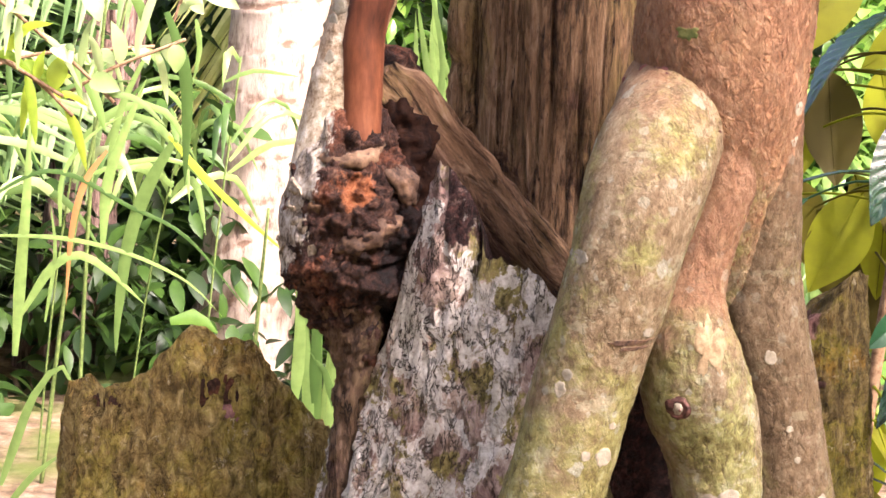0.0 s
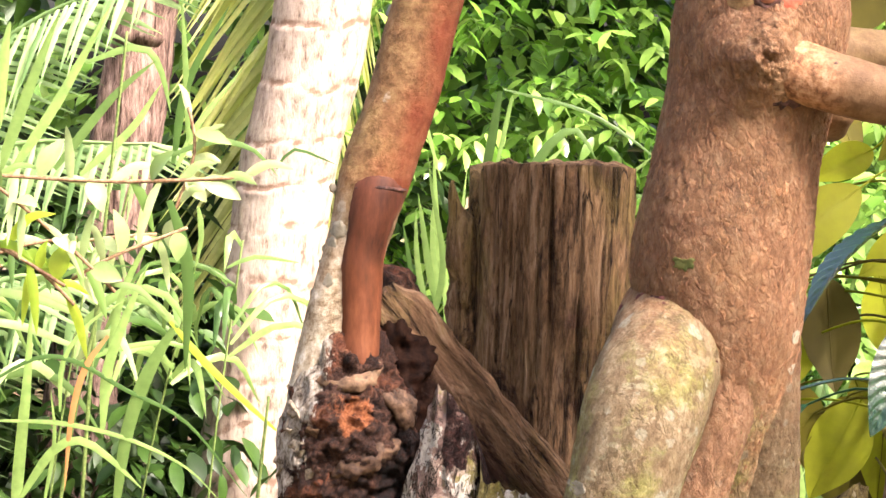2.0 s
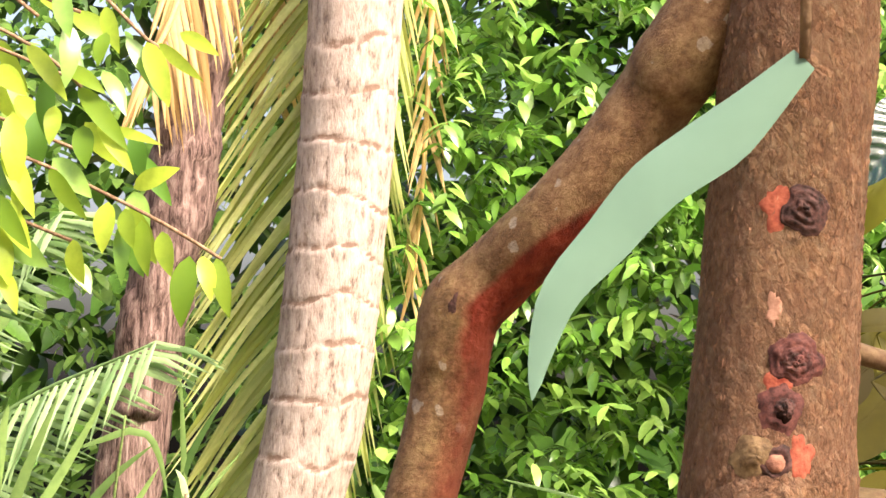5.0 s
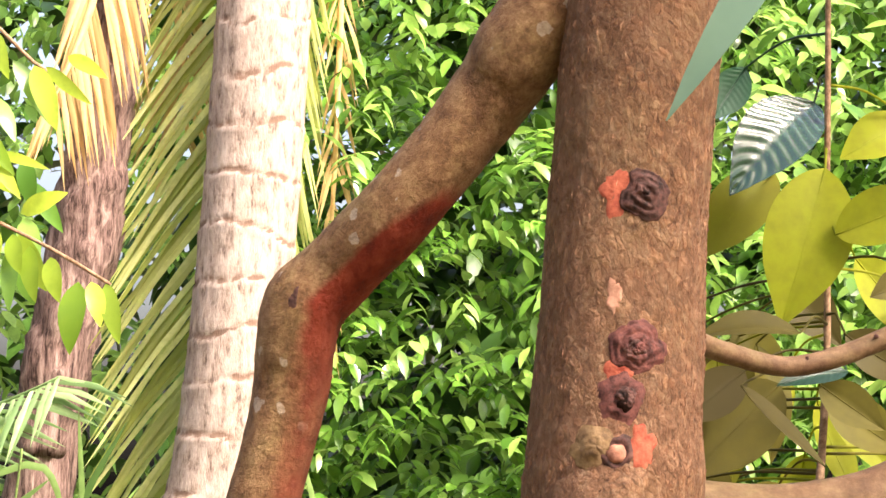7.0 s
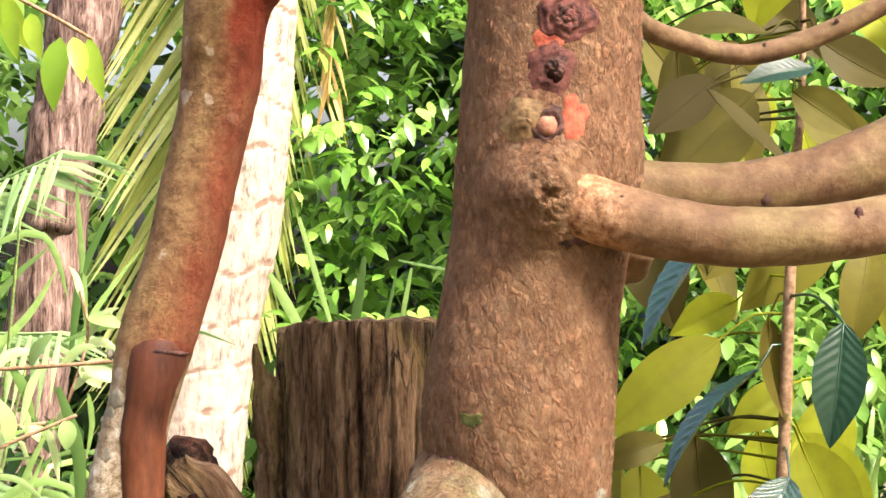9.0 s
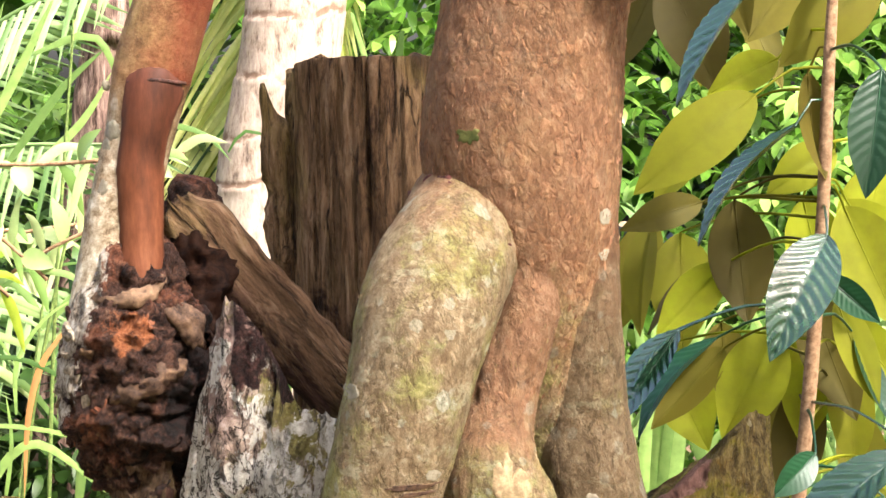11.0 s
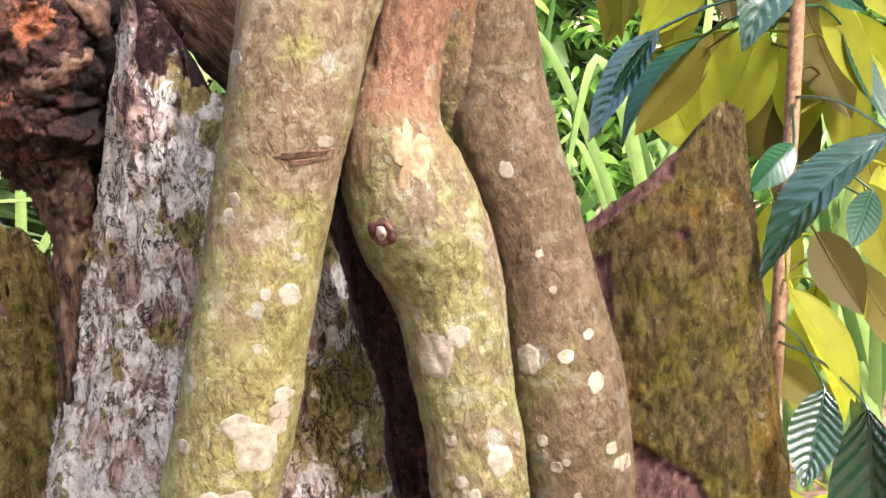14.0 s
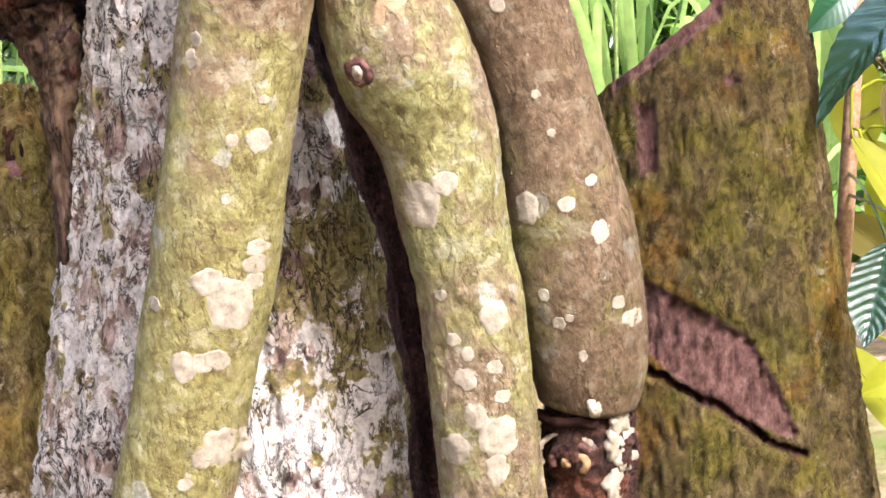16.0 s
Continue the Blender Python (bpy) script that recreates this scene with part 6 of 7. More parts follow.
blade([(-0.977, 4.950, 0.349), (-0.952, 4.950, 0.514), (-0.962, 4.950, 0.637)], 0.011, GRASS)
blade([(-0.939, 4.950, 0.583), (-0.933, 4.950, 0.705), (-0.867, 4.950, 0.802), (-0.780, 4.950, 0.859)], 0.012, GRASS)
blade([(-0.837, 4.950, 0.544), (-0.825, 4.950, 0.694), (-0.773, 4.950, 0.845), (-0.731, 4.950, 0.944)], 0.027, GRASS)
blade([(-0.644, 4.650, 1.113), (-0.615, 4.650, 1.032), (-0.598, 4.650, 0.931), (-0.602, 4.650, 0.727)], 0.030, GRASS)
blade([(-0.578, 4.650, 1.099), (-0.570, 4.650, 1.033), (-0.586, 4.650, 0.950)], 0.014, GRASS)
blade([(-0.545, 4.950, 0.939), (-0.478, 4.950, 0.967), (-0.368, 4.950, 0.955)], 0.012, GRASS)
blade([(-0.684, 4.950, 1.204), (-0.577, 4.950, 1.241), (-0.483, 4.950, 1.219), (-0.425, 4.950, 1.157)], 0.017, GRASS)
blade([(-0.431, 4.950, 1.177), (-0.389, 4.950, 1.225), (-0.288, 4.950, 1.191)], 0.009, GRASS)
blade([(-1.155, 5.200, 1.122), (-1.058, 5.200, 1.392), (-0.997, 5.200, 1.547)], 0.031, GRASS)
blade([(-1.120, 5.200, 1.137), (-1.001, 5.200, 1.323), (-0.871, 5.200, 1.564)], 0.028, GRASS)
blade([(-1.007, 5.200, 1.154), (-0.861, 5.200, 1.340), (-0.757, 5.200, 1.430)], 0.025, GRASS)
blade([(-0.943, 5.200, 1.141), (-0.818, 5.200, 1.257), (-0.742, 5.200, 1.374)], 0.023, GRASS)
blade([(-0.932, 5.200, 1.420), (-0.820, 5.200, 1.462), (-0.775, 5.200, 1.454), (-0.742, 5.200, 1.399), (-0.717, 5.200, 1.295)], 0.020, GRASS)
blade([(-0.711, 5.200, 1.175), (-0.678, 5.200, 1.373), (-0.576, 5.200, 1.571)], 0.023, GRASS)
blade([(-0.673, 5.200, 1.218), (-0.683, 5.200, 1.415), (-0.696, 5.200, 1.596)], 0.017, GRASS)
blade([(-1.162, 5.200, 1.207), (-1.132, 5.200, 1.460), (-1.120, 5.200, 1.519)], 0.037, GRASS)
blade([(-0.703, 5.200, 1.161), (-0.649, 5.200, 1.275), (-0.539, 5.200, 1.418)], 0.017, GRASS)
blade([(-0.867, 5.200, 0.675), (-0.833, 5.200, 0.847), (-0.751, 5.200, 1.019)], 0.020, GRASS)
blade([(-1.053, 5.200, 0.841), (-0.955, 5.200, 0.901), (-0.799, 5.200, 0.919)], 0.013, GRASS)
blade([(-0.968, 5.200, 0.872), (-0.856, 5.200, 0.974), (-0.715, 5.200, 0.992)], 0.013, GRASS)
blade([(-0.980, 4.450, 0.078), (-0.904, 4.450, 0.283), (-0.841, 4.450, 0.347), (-0.815, 4.450, 0.272)], 0.022, GRASS)
blade([(-0.968, 4.450, 0.027), (-0.905, 4.450, 0.105), (-0.836, 4.450, 0.157)], 0.017, GRASS)
blade([(-0.621, 4.550, 0.434), (-0.571, 4.550, 0.447), (-0.514, 4.550, 0.410)], 0.037, BUSH_LIGHT)
blade([(-0.317, 4.200, 0.329), (-0.307, 4.200, 0.471), (-0.311, 4.200, 0.612)], 0.027, GRASS)
blade([(-0.276, 4.200, 0.336), (-0.272, 4.200, 0.472), (-0.252, 4.200, 0.543)], 0.025, GRASS)
blade([(-0.236, 4.200, 0.331), (-0.254, 4.200, 0.402), (-0.289, 4.200, 0.448)], 0.018, GRASS)
blade([(-0.008, 4.200, 0.891), (-0.039, 4.200, 1.086), (-0.051, 4.200, 1.256)], 0.016, GRASS)
blade([(-0.038, 4.200, 0.937), (-0.057, 4.200, 1.028), (-0.080, 4.200, 1.165)], 0.016, GRASS)
blade([(-0.095, 4.200, 0.935), (-0.091, 4.200, 1.004), (-0.110, 4.200, 1.107)], 0.011, GRASS)
blade([(0.009, 4.200, 0.915), (-0.024, 4.200, 1.052), (-0.059, 4.200, 1.108)], 0.010, GRASS)
blade([(0.115, 4.600, 1.109), (0.199, 4.600, 1.259), (0.260, 4.600, 1.291), (0.305, 4.600, 1.224)], 0.025, GRASS)
blade([(0.095, 4.600, 1.378), (0.272, 4.600, 1.335), (0.397, 4.600, 1.263), (0.488, 4.600, 1.184)], 0.009, GRASS)
blade([(0.023, 4.600, 1.058), (0.063, 4.600, 1.232), (0.093, 4.600, 1.365)], 0.012, GRASS)
blade([(0.250, 4.600, 1.149), (0.361, 4.600, 1.188), (0.435, 4.600, 1.245)], 0.012, GRASS)
blade([(-0.043, 4.600, 0.896), (-0.053, 4.600, 1.106), (-0.047, 4.600, 1.144)], 0.019, GRASS)
blade([(0.001, 4.600, 0.896), (0.015, 4.600, 1.157), (0.020, 4.600, 1.207)], 0.012, GRASS)
blade([(0.325, 4.600, 1.138), (0.399, 4.600, 1.151), (0.474, 4.600, 1.116)], 0.010, GRASS)
blade([(-0.196, 4.800, 1.353), (-0.140, 4.800, 1.251), (-0.096, 4.800, 1.163)], 0.025, GRASS)
blade([(-0.129, 4.800, 1.479), (-0.083, 4.800, 1.314), (-0.037, 4.800, 1.162)], 0.014, GRASS)
blade([(0.120, 4.800, 1.362), (0.100, 4.800, 1.261), (0.080, 4.800, 1.161)], 0.012, GRASS)
blade([(0.162, 4.800, 1.135), (0.214, 4.800, 1.222), (0.252, 4.800, 1.260)], 0.018, GRASS)
blade([(0.064, 3.400, 1.372), (0.046, 3.400, 1.257), (0.026, 3.400, 1.183), (0.020, 3.400, 1.133)], 0.016, GRASS)
blade([(-0.045, 3.600, 0.944), (-0.023, 3.600, 1.071), (-0.047, 3.600, 1.207), (-0.054, 3.600, 1.265)], 0.012, GRASS)
blade([(-0.036, 3.600, 0.934), (-0.067, 3.600, 1.070), (-0.072, 3.600, 1.168)], 0.012, GRASS)
# pale twigs
leafy_twig([(-0.999, 4.300, 1.177), (-0.743, 4.300, 1.168), (-0.592, 4.300, 1.173), (-0.424, 4.300, 1.184)], 15, 0.070, PALE)
leafy_twig([(-0.999, 4.300, 1.189), (-0.881, 4.300, 1.098), (-0.775, 4.300, 1.008), (-0.704, 4.300, 0.939)], 11, 0.072, PALE)
leafy_twig([(-0.997, 4.300, 1.050), (-0.903, 4.300, 1.005), (-0.809, 4.300, 0.949)], 7, 0.082, YELLOW)
leafy_twig([(-0.670, 4.900, 1.055), (-0.620, 4.900, 1.214), (-0.635, 4.900, 1.320)], 8, 0.073, PALE)
leafy_twig([(-0.85, 4.600, 0.935), (-0.757, 4.600, 0.989), (-0.595, 4.600, 1.056)], 7, 0.070, PALE)
leafy_twig([(-0.964, 4.400, 1.028), (-0.880, 4.400, 0.970), (-0.807, 4.400, 0.900)], 6, 0.072, YELLOW)
for k in range(3):
    p = Vector((-1.20 + 0.16 * k, 4.5 + 0.06 * (k % 4), rnd.uniform(0.98, 1.16)))
    leafy_twig([tuple(p), tuple(p + Vector((0.10, 0.02, rnd.uniform(0.0, 0.07)))), tuple(p + Vector((0.21, 0.03, rnd.uniform(-0.04, 0.06))))], 8, 0.066, (PALE, GRASS, PALE)[k % 3])
# yellow-green hanging branch
twig_line([(-1.055, 4.300, 2.070), (-0.877, 4.300, 2.009), (-0.687, 4.300, 1.924), (-0.580, 4.300, 1.868), (-0.503, 4.300, 1.822)])
twig_line([(-1.065, 4.300, 2.331), (-0.921, 4.300, 2.262), (-0.812, 4.300, 2.181), (-0.751, 4.300, 2.088)])
twig_line([(-0.759, 4.300, 2.360), (-0.674, 4.300, 2.278), (-0.639, 4.300, 2.255)])
hanging_leaf((-0.568, 4.300, 1.827), (-0.577, 4.270, 1.677), 0.058)
hanging_leaf((-0.627, 4.300, 1.876), (-0.600, 4.270, 1.781), 0.042)
hanging_leaf((-0.740, 4.300, 1.935), (-0.743, 4.270, 1.825), 0.047)
hanging_leaf((-0.705, 4.300, 1.922), (-0.680, 4.270, 1.837), 0.040)
hanging_leaf((-0.669, 4.300, 1.899), (-0.648, 4.270, 1.780), 0.042)
hanging_leaf((-0.542, 4.300, 1.827), (-0.517, 4.270, 1.733), 0.040)
hanging_leaf((-0.512, 4.300, 1.825), (-0.478, 4.270, 1.698), 0.040)
hanging_leaf((-0.865, 4.300, 2.003), (-0.777, 4.270, 1.894), 0.040)
hanging_leaf((-0.689, 4.300, 1.965), (-0.590, 4.270, 2.005), 0.042)
hanging_leaf((-0.812, 4.300, 2.175), (-0.698, 4.270, 2.038), 0.044)
hanging_leaf((-0.769, 4.300, 2.099), (-0.685, 4.270, 1.989), 0.035)
hanging_leaf((-0.798, 4.300, 2.093), (-0.784, 4.270, 1.999), 0.047)
hanging_leaf((-0.921, 4.300, 2.262), (-0.827, 4.270, 2.138), 0.040)
hanging_leaf((-0.672, 4.300, 2.272), (-0.617, 4.270, 2.130), 0.049)
hanging_leaf((-0.648, 4.300, 2.269), (-0.548, 4.270, 2.186), 0.028)
hanging_leaf((-0.984, 4.300, 2.213), (-0.911, 4.270, 2.148), 0.047)
hanging_leaf((-0.945, 4.300, 2.119), (-0.925, 4.270, 1.949), 0.054)
hanging_leaf((-0.961, 4.300, 2.048), (-0.885, 4.270, 1.894), 0.047)
hanging_leaf((-0.969, 4.300, 1.942), (-0.888, 4.270, 1.813), 0.051)
hanging_leaf((-0.912, 4.300, 1.990), (-0.926, 4.270, 1.893), 0.042)
hanging_leaf((-0.837, 4.300, 2.216), (-0.748, 4.270, 2.154), 0.035)
hanging_leaf((-0.757, 4.300, 2.289), (-0.767, 4.270, 2.212), 0.035)
hanging_leaf((-0.604, 4.300, 2.292), (-0.517, 4.270, 2.240), 0.033)
hanging_leaf((-0.979, 4.300, 1.895), (-0.932, 4.270, 1.754), 0.051)
hanging_leaf((-0.952, 4.300, 1.790), (-0.913, 4.270, 1.696), 0.035)
hanging_leaf((-0.858, 4.300, 2.133), (-0.861, 4.270, 2.046), 0.037)
hanging_leaf((-0.751, 4.300, 2.088), (-0.628, 4.270, 2.051), 0.023)

for k in range(64):
    p = Vector((-1.32 + 0.62 * rnd.random() ** 1.3, rnd.uniform(4.25, 4.75), rnd.uniform(1.78, 2.55)))
    d = Vector((rnd.uniform(-0.1, 0.9), rnd.uniform(-0.3, 0.1), rnd.uniform(-1.1, -0.35))).normalized()
    part("leaf", leaf_mesh(bmesh.new(), p, p + d * rnd.uniform(0.09, 0.16), rnd.uniform(0.036, 0.055), (rnd.gauss(0, 0.4), -1, 0.3)), rnd.choice((YELLOW, BUSH_LIGHT, BUSH, BUSH_LIGHT)), yellow)
for z in (1.95, 2.15, 2.3, 2.45):
    twig_line([(-1.4, 4.5, z + 0.08), (-1.15, 4.5, z + 0.03), (-0.85, 4.5, z - 0.08)])

# canes that carry the blades, and the clump round their feet
for x, y, z, dx in ((-1.0, 5.0, 1.15, 0.22), (-1.2, 5.1, 1.3, 0.05), (-0.95, 5.2, 1.5, 0.12), (-1.35, 4.9, 0.9, 0.1), (-0.45, 4.5, 0.7, 0.05), (0.1, 4.7, 0.9, 0.05)):
    part("cane", limb([(x, y, -0.08, 0.0055), (x + dx * 0.4, y, z * 0.5, 0.005), (x + dx, y, z, 0.003)], 8, 0.05), CANE, grass)


def clump(c, n, height, spread, width, mat, name="grass_tuft", label="clump of arching green grass"):
    """Arching blades from one foot, joined: too many to count."""
    bm = bmesh.new()
    for _ in range(n):
        a = rnd.uniform(0, 2 * math.pi)
        out = Vector((math.cos(a), math.sin(a) * 0.6, 0)) * spread * rnd.uniform(0.3, 1)
        h = height * rnd.uniform(0.55, 1.0)
        p = Vector(c) + Vector((rnd.gauss(0, 0.06), rnd.gauss(0, 0.06), 0))
        ribbon(bm, [tuple(p), tuple(p + out * 0.25 + Vector((0, 0, h * 0.6))), tuple(p + out * 0.65 + Vector((0, 0, h))), tuple(p + out * 1.15 + Vector((0, 0, h * rnd.uniform(0.55, 0.95))))], width * rnd.uniform(0.6, 1.2), step=0.06)
    return tagged(part(name, bm, mat, None, label, "stuff"), category="grass")


for x, y, n, h, s in ((-1.5, 5.4, 6, 1.35, 0.6), (-1.75, 4.9, 5, 1.0, 0.5), (-0.35, 5.2, 3, 0.85, 0.3), (0.05, 5.6, 16, 1.15, 0.4), (0.5, 5.4, 16, 1.0, 0.5), (0.95, 5.2, 24, 0.9, 0.5), (1.3, 5.6, 26, 1.2, 0.5), (0.75, 4.3, 20, 0.75, 0.4), (-0.15, 4.3, 10, 0.75, 0.25)):
    clump((x, y, ground_z(x, y)), n, h, s, 0.03, GRASS)

def reed(c, height, n, mat):
    """A leaning cane whose long narrow leaves arch out from its upper joints."""
    one = tagged(thing("reed", c), "leaning green reed with long arching leaves", "reed", "reeds by the palms")
    lean = Vector((rnd.uniform(-0.12, 0.2), rnd.uniform(-0.1, 0.1), 0))
    foot = Vector(c)
    part("cane", limb([(*foot, 0.003), (*(foot + lean * 0.4 + Vector((0, 0, height * 0.5))), 0.003), (*(foot + lean + Vector((0, 0, height))), 0.003)], 8, 0.05), CANE, one)
    for k in range(n):
        f = rnd.uniform(0.68, 1.0)
        p = foot + lean * f + Vector((0, 0, height * f))
        a = rnd.uniform(0, 2 * math.pi)
        out = Vector((math.cos(a), 0.6 * math.sin(a), 0))
        l = rnd.uniform(0.22, 0.42)
        up = rnd.uniform(0.2, 0.7)
        part("leaf", ribbon(bmesh.new(), [tuple(p), tuple(p + out * l * 0.4 + Vector((0, 0, up * l * 0.5))), tuple(p + out * l * 0.8 + Vector((0, 0, up * l * 0.45))), tuple(p + out * l * 1.1 + Vector((0, 0, up * l * 0.2 - 0.3 * l)))], rnd.uniform(0.014, 0.026), 0.3, 0.04), mat, one)


for k in range(5):
    x, y = -1.45 + 0.19 * k + rnd.uniform(-0.03, 0.03), rnd.uniform(5.1, 5.9)
    reed((x, y, ground_z(x, y) - 0.02), rnd.uniform(0.8, 1.2), rnd.randint(8, 12), (GRASS, GRASS, PALE)[k % 3])

# ---- fronds ----
def frond(line, length, mat, parent, gap=0.03, lean=(-0.55, -0.05, -0.8), lean2=None, width=0.028, ragged=0.15, name="frond", label=""):
    """A feather leaf: a midrib with narrow leaflets down both sides."""
    bm = bmesh.new()
    tube(bm, line, 8, 0.05)
    S = frames(spline(line, gap))
    n = len(S)
    for k, (p, d) in enumerate(S):
        t = k / n
        for v in (lean, lean2):
            if v is None or rnd.random() < ragged * 0.4:
                continue
            l = length * (0.55 + 0.45 * math.sin(math.pi * min(1, t * 0.9 + 0.1))) * rnd.uniform(1 - ragged, 1)
            q = (Vector(v) + 0.25 * d + Vector((rnd.gauss(0, 0.04), rnd.gauss(0, 0.06), rnd.gauss(0, 0.04)))).normalized()
            ribbon(bm, [tuple(p), tuple(p + q * l * 0.5 + Vector((0, 0, 0.01))), tuple(p + q * l + Vector((0, 0, -0.06 * l)))], width, 0.35, 0.12)
    return part(name, bm, mat, parent, label)


frond([(-0.3, 6.6, 4.4, 0.03), (-0.36, 6.62, 3.2, 0.022), (-0.42, 6.62, 2.4, 0.016), (-0.5, 6.62, 1.6, 0.012), (-0.62, 6.6, 0.9, 0.006)], 0.85, FROND, palm, 0.024, (-0.70, -0.08, -0.72), (0.3, 0.1, -0.95), 0.020, label="hanging green frond with narrow leaflets")
frond([(-0.15, 6.75, 4.3, 0.02), (-0.12, 6.75, 3.2, 0.012), (-0.13, 6.72, 2.4, 0.008), (-0.16, 6.72, 1.9, 0.004)], 0.35, FROND_DRY, palm, 0.06, (-0.3, -0.1, -1), (0.35, -0.05, -1), 0.016, 0.5, label="thin withered frond")
frond([(-0.78, 6.5, 3.6, 0.02), (-0.86, 6.45, 3.0, 0.014), (-0.92, 6.42, 2.75, 0.01), (-0.98, 6.4, 2.6, 0.005)], 0.55, FROND_DRY, old, 0.022, (-0.35, -0.05, -1), (0.35, -0.05, -1), 0.022, 0.3, label="dry orange frond")
frond([(-0.72, 6.7, 3.4, 0.02), (-0.64, 6.7, 2.9, 0.014), (-0.6, 6.7, 2.5, 0.006)], 0.5, FROND_DRY, old, 0.04, (-0.5, -0.05, -0.8), (0.5, -0.05, -0.9), 0.02, 0.5, label="dry pale frond")
part("fibre_sheath", limb([(-1.02, 6.57, 1.5, 0.095), (-0.98, 6.57, 1.75, 0.105), (-0.93, 6.56, 2.0, 0.108), (-0.88, 6.56, 2.3, 0.11), (-0.85, 6.56, 2.6, 0.10), (-0.82, 6.58, 2.9, 0.09)], 28, 0.03, 0.2, 14, 0.1, 5, 0.25, 14), FIBRE, old, "ragged brown fibre sheath")
fern = thing("young_palm", (-1.7, 6.2, -0.1), "young palm with spreading grey-green fronds", "palm")
for line in ([(-1.75, 6.2, -0.1, 0.012), (-1.7, 6.2, 0.9, 0.01), (-1.4, 6.2, 1.45, 0.008), (-0.9, 6.15, 1.72, 0.003)], [(-1.75, 6.2, -0.1, 0.012), (-1.75, 6.2, 0.7, 0.01), (-1.4, 6.15, 1.15, 0.008), (-0.9, 6.1, 1.2, 0.003)],
             [(-1.75, 6.3, -0.1, 0.012), (-1.8, 6.3, 1.2, 0.01), (-1.6, 6.3, 1.8, 0.008), (-1.2, 6.2, 2.1, 0.003)], [(-1.75, 6.2, -0.1, 0.012), (-1.6, 6.1, 0.5, 0.01), (-1.3, 6.0, 0.8, 0.008), (-0.95, 6.0, 0.75, 0.003)]):
    frond(line, 0.42, FROND_DARK, fern, 0.028, (0.75, -0.1, -0.35), (-0.35, -0.25, -0.6), 0.022, 0.12)

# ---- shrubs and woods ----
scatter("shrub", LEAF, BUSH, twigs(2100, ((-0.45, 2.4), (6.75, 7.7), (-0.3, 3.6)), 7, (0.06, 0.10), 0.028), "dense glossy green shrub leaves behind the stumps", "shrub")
scatter("shrub", LEAF, BUSH_LIGHT, twigs(1000, ((-0.3, 2.6), (6.6, 7.6), (-0.3, 3.8)), 7, (0.06, 0.10), 0.03), "shrub leaves in a lighter colour for sunlight", "shrub")
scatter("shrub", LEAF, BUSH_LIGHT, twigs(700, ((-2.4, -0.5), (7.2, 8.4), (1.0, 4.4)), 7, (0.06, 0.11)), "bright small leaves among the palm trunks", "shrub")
scatter("shrub", LEAF, BUSH_LIGHT, twigs(560, ((0.85, 2.6), (5.4, 6.6), (-0.1, 2.8)), 6, (0.05, 0.10)), "leaves behind the sapling in a lighter colour for sunlight", "shrub")
scatter("undergrowth", LEAF, WOODS, twigs(150, ((0.0, 1.9), (5.0, 6.3), (-0.15, 0.35)), 6, (0.07, 0.13)), "low broad-leaved undergrowth", "undergrowth")
scatter("undergrowth", LEAF, SHADY, twigs(620, ((-2.8, -0.1), (6.75, 7.4), (-0.35, 1.25)), 7, (0.09, 0.17)), "low undergrowth round the palm feet, coloured dark for shade", "undergrowth")
scatter("undergrowth", LEAF, SHADY, twigs(220, ((-2.3, -0.8), (6.0, 6.4), (0.15, 1.0)), 6, (0.06, 0.11)), "foliage behind the reeds, coloured dark for shade", "undergrowth")
scatter("undergrowth", LEAF, SHADY, twigs(230, ((-2.4, -0.25), (5.9, 6.7), (-0.25, 0.35)), 6, (0.07, 0.13)), "low weeds before the palm feet, coloured dark for shade", "undergrowth")
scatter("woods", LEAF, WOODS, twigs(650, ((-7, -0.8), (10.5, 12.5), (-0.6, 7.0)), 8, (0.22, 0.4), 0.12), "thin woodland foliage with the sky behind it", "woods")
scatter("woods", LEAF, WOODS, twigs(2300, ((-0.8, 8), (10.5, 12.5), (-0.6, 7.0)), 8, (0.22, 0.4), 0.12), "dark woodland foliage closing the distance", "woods")
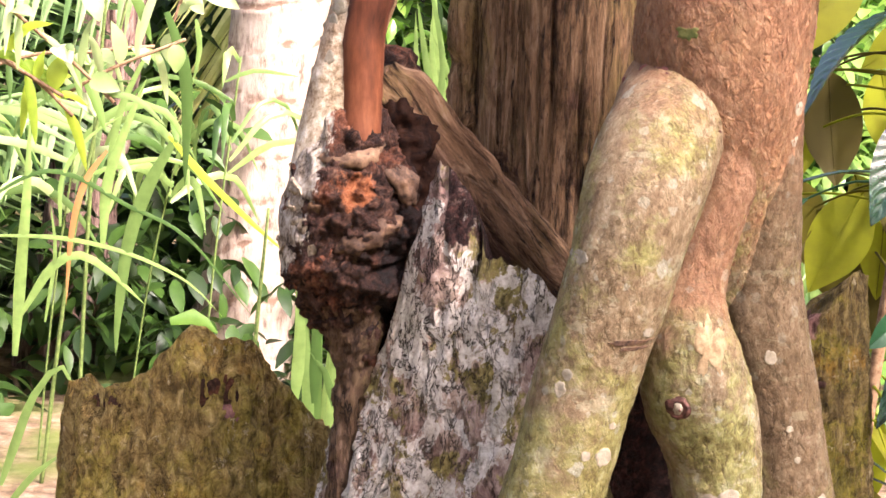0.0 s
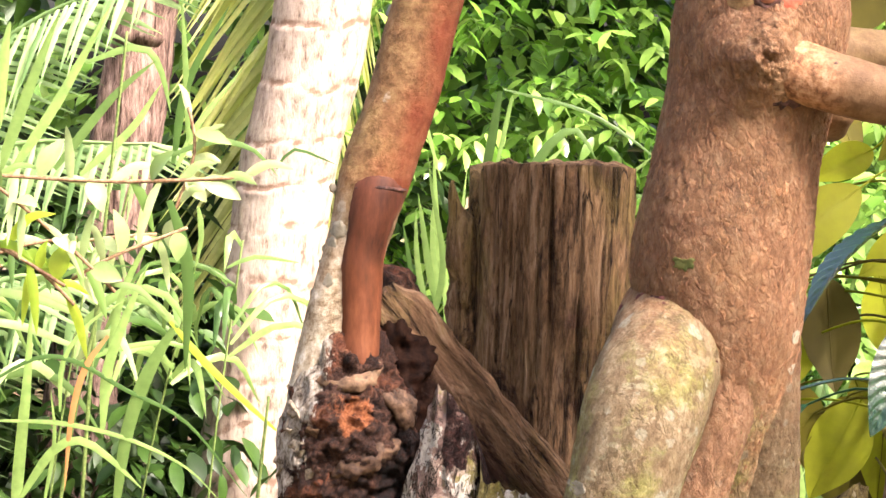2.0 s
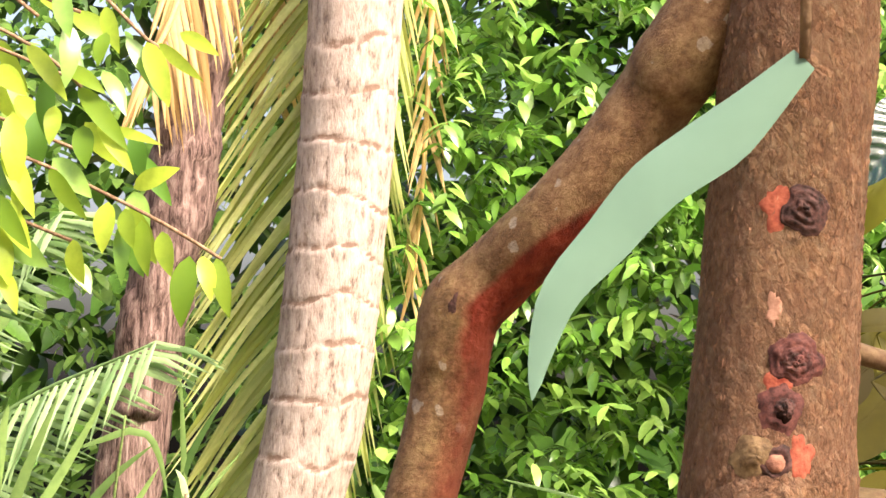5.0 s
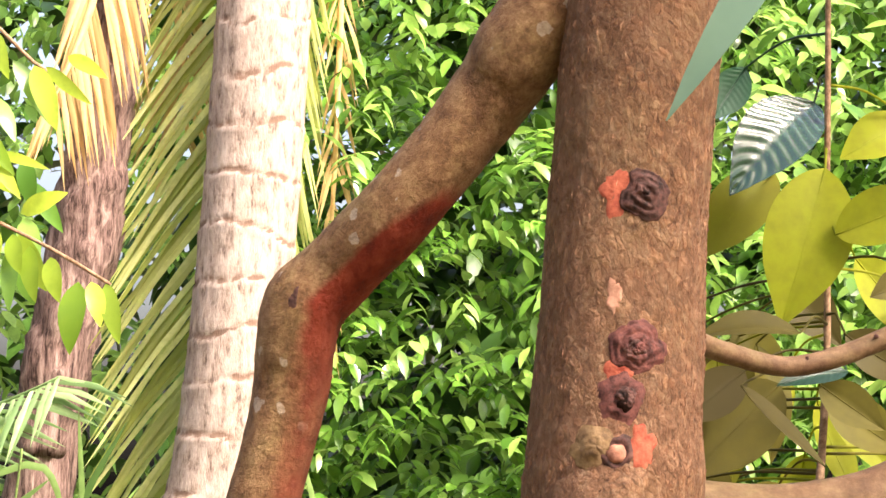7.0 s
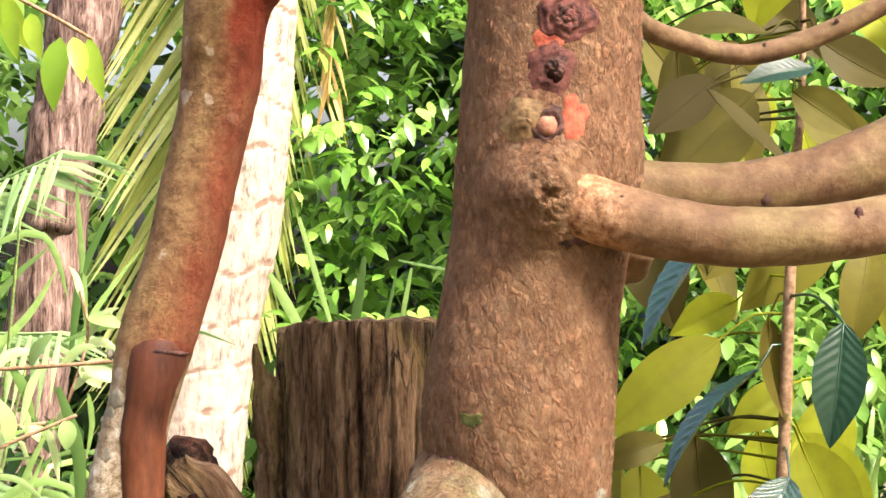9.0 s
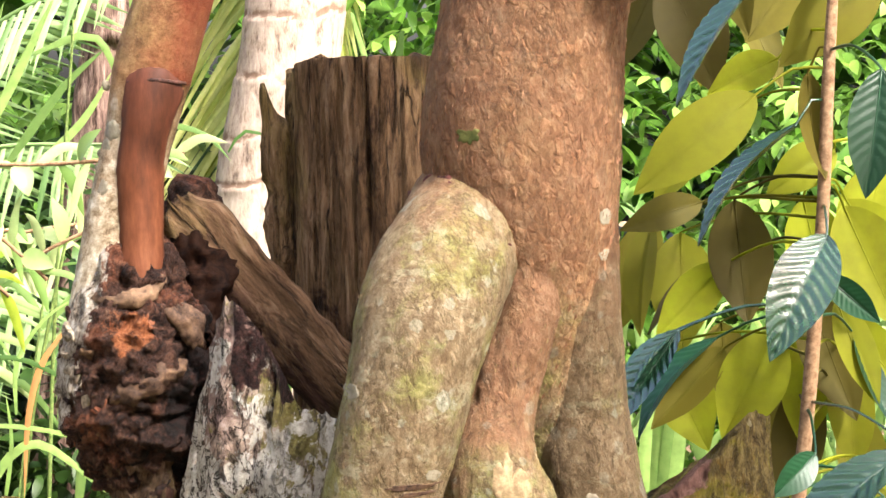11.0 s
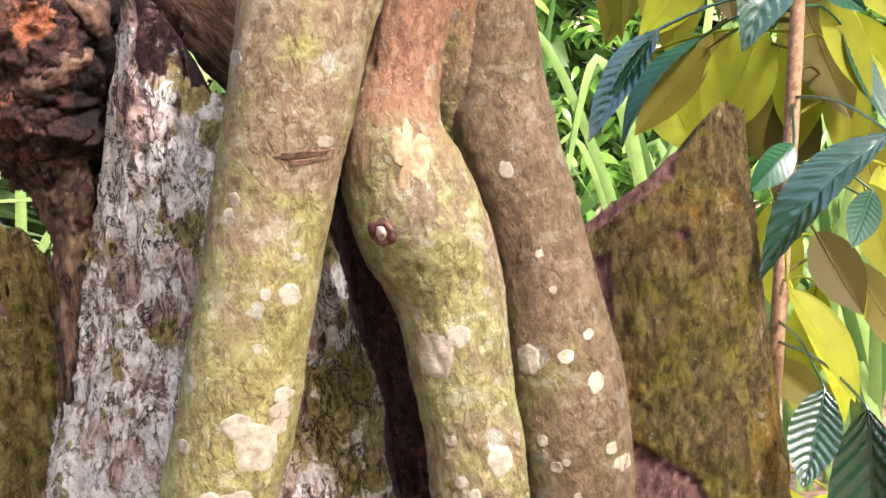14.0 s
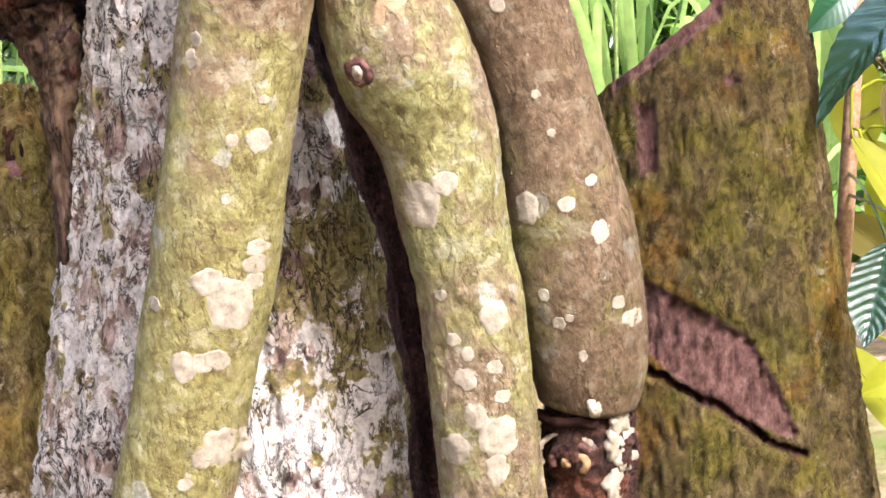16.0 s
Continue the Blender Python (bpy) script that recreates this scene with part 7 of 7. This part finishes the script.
# the tree's crown, unseen, added over the camera to shade the stems
crown = scatter("crown", LEAF, WOODS, twigs(120, ((0.0, 3.2), (-0.5, 3.1), (2.75, 3.9)), 8, (0.14, 0.22), 0.07), "unseen leafy crown added overhead for shade", "", durian, "")

# two leaves that hang close to the lens from a crown twig
spray = thing("hanging_spray", (0.12, 0.35, 2.7), "drooping twig with grey-green leaves, close to the eye", "twig")
part("twig", limb([(0.7, 1.9, 2.9, 0.006), (0.3, 0.9, 2.75, 0.004), (0.1, 0.4, 2.2, 0.002), (0.026, 0.262, 1.60, 0.001), (0.0220, 0.25, 1.5260, 0.0006)], 6, 0.05), TWIG, spray)
part("twig", limb([(0.3, 0.9, 2.75, 0.003), (0.22, 0.55, 2.1, 0.002), (0.16, 0.46, 1.58, 0.001)], 6, 0.05), TWIG, spray)
NEAR_LEAF = mat_leaf("near_leaf", (0.05, 0.10, 0.07), (0.12, 0.20, 0.14), 0.4, 0.2)
part("leaf", ribbon(bmesh.new(), [(0.022, 0.25, 1.526), (0.014, 0.25, 1.518), (0.006, 0.25, 1.512), (0.001, 0.25, 1.506), (-0.004, 0.25, 1.5), (-0.006, 0.25, 1.494), (-0.007, 0.25, 1.488)], 0.0070, 0.2, 0.002), NEAR_LEAF, spray)
part("leaf", leaf_mesh(bmesh.new(), (0.165, 0.45, 1.560), (0.1275, 0.45, 1.5025), 0.0085), NEAR_LEAF, spray)

# ---- unseen woods added all round, behind the camera too, against sky fill ----
ring = []
for p, d, r, k in twigs(1500, ((0, 2 * math.pi), (0, 1), (0, 1)), 1, (0.35, 0.55), 0.0):
    a = rnd.uniform(0.35 * math.pi, 1.65 * math.pi)
    far = rnd.uniform(8.0, 10.0)
    ring += [((far * math.sin(a) + rnd.gauss(0, 0.3), 2.0 + far * math.cos(a) + rnd.gauss(0, 0.3), 6.5 * rnd.random() ** 1.3), (rnd.gauss(0, 1), rnd.gauss(0, 1), rnd.gauss(-0.4, 0.5)), rnd.uniform(-1, 1), rnd.uniform(0.4, 0.7)) for _ in range(4)]
scatter("woods", LEAF, WOODS, ring, "unseen woodland foliage added all round to hold back sky light", "woods")
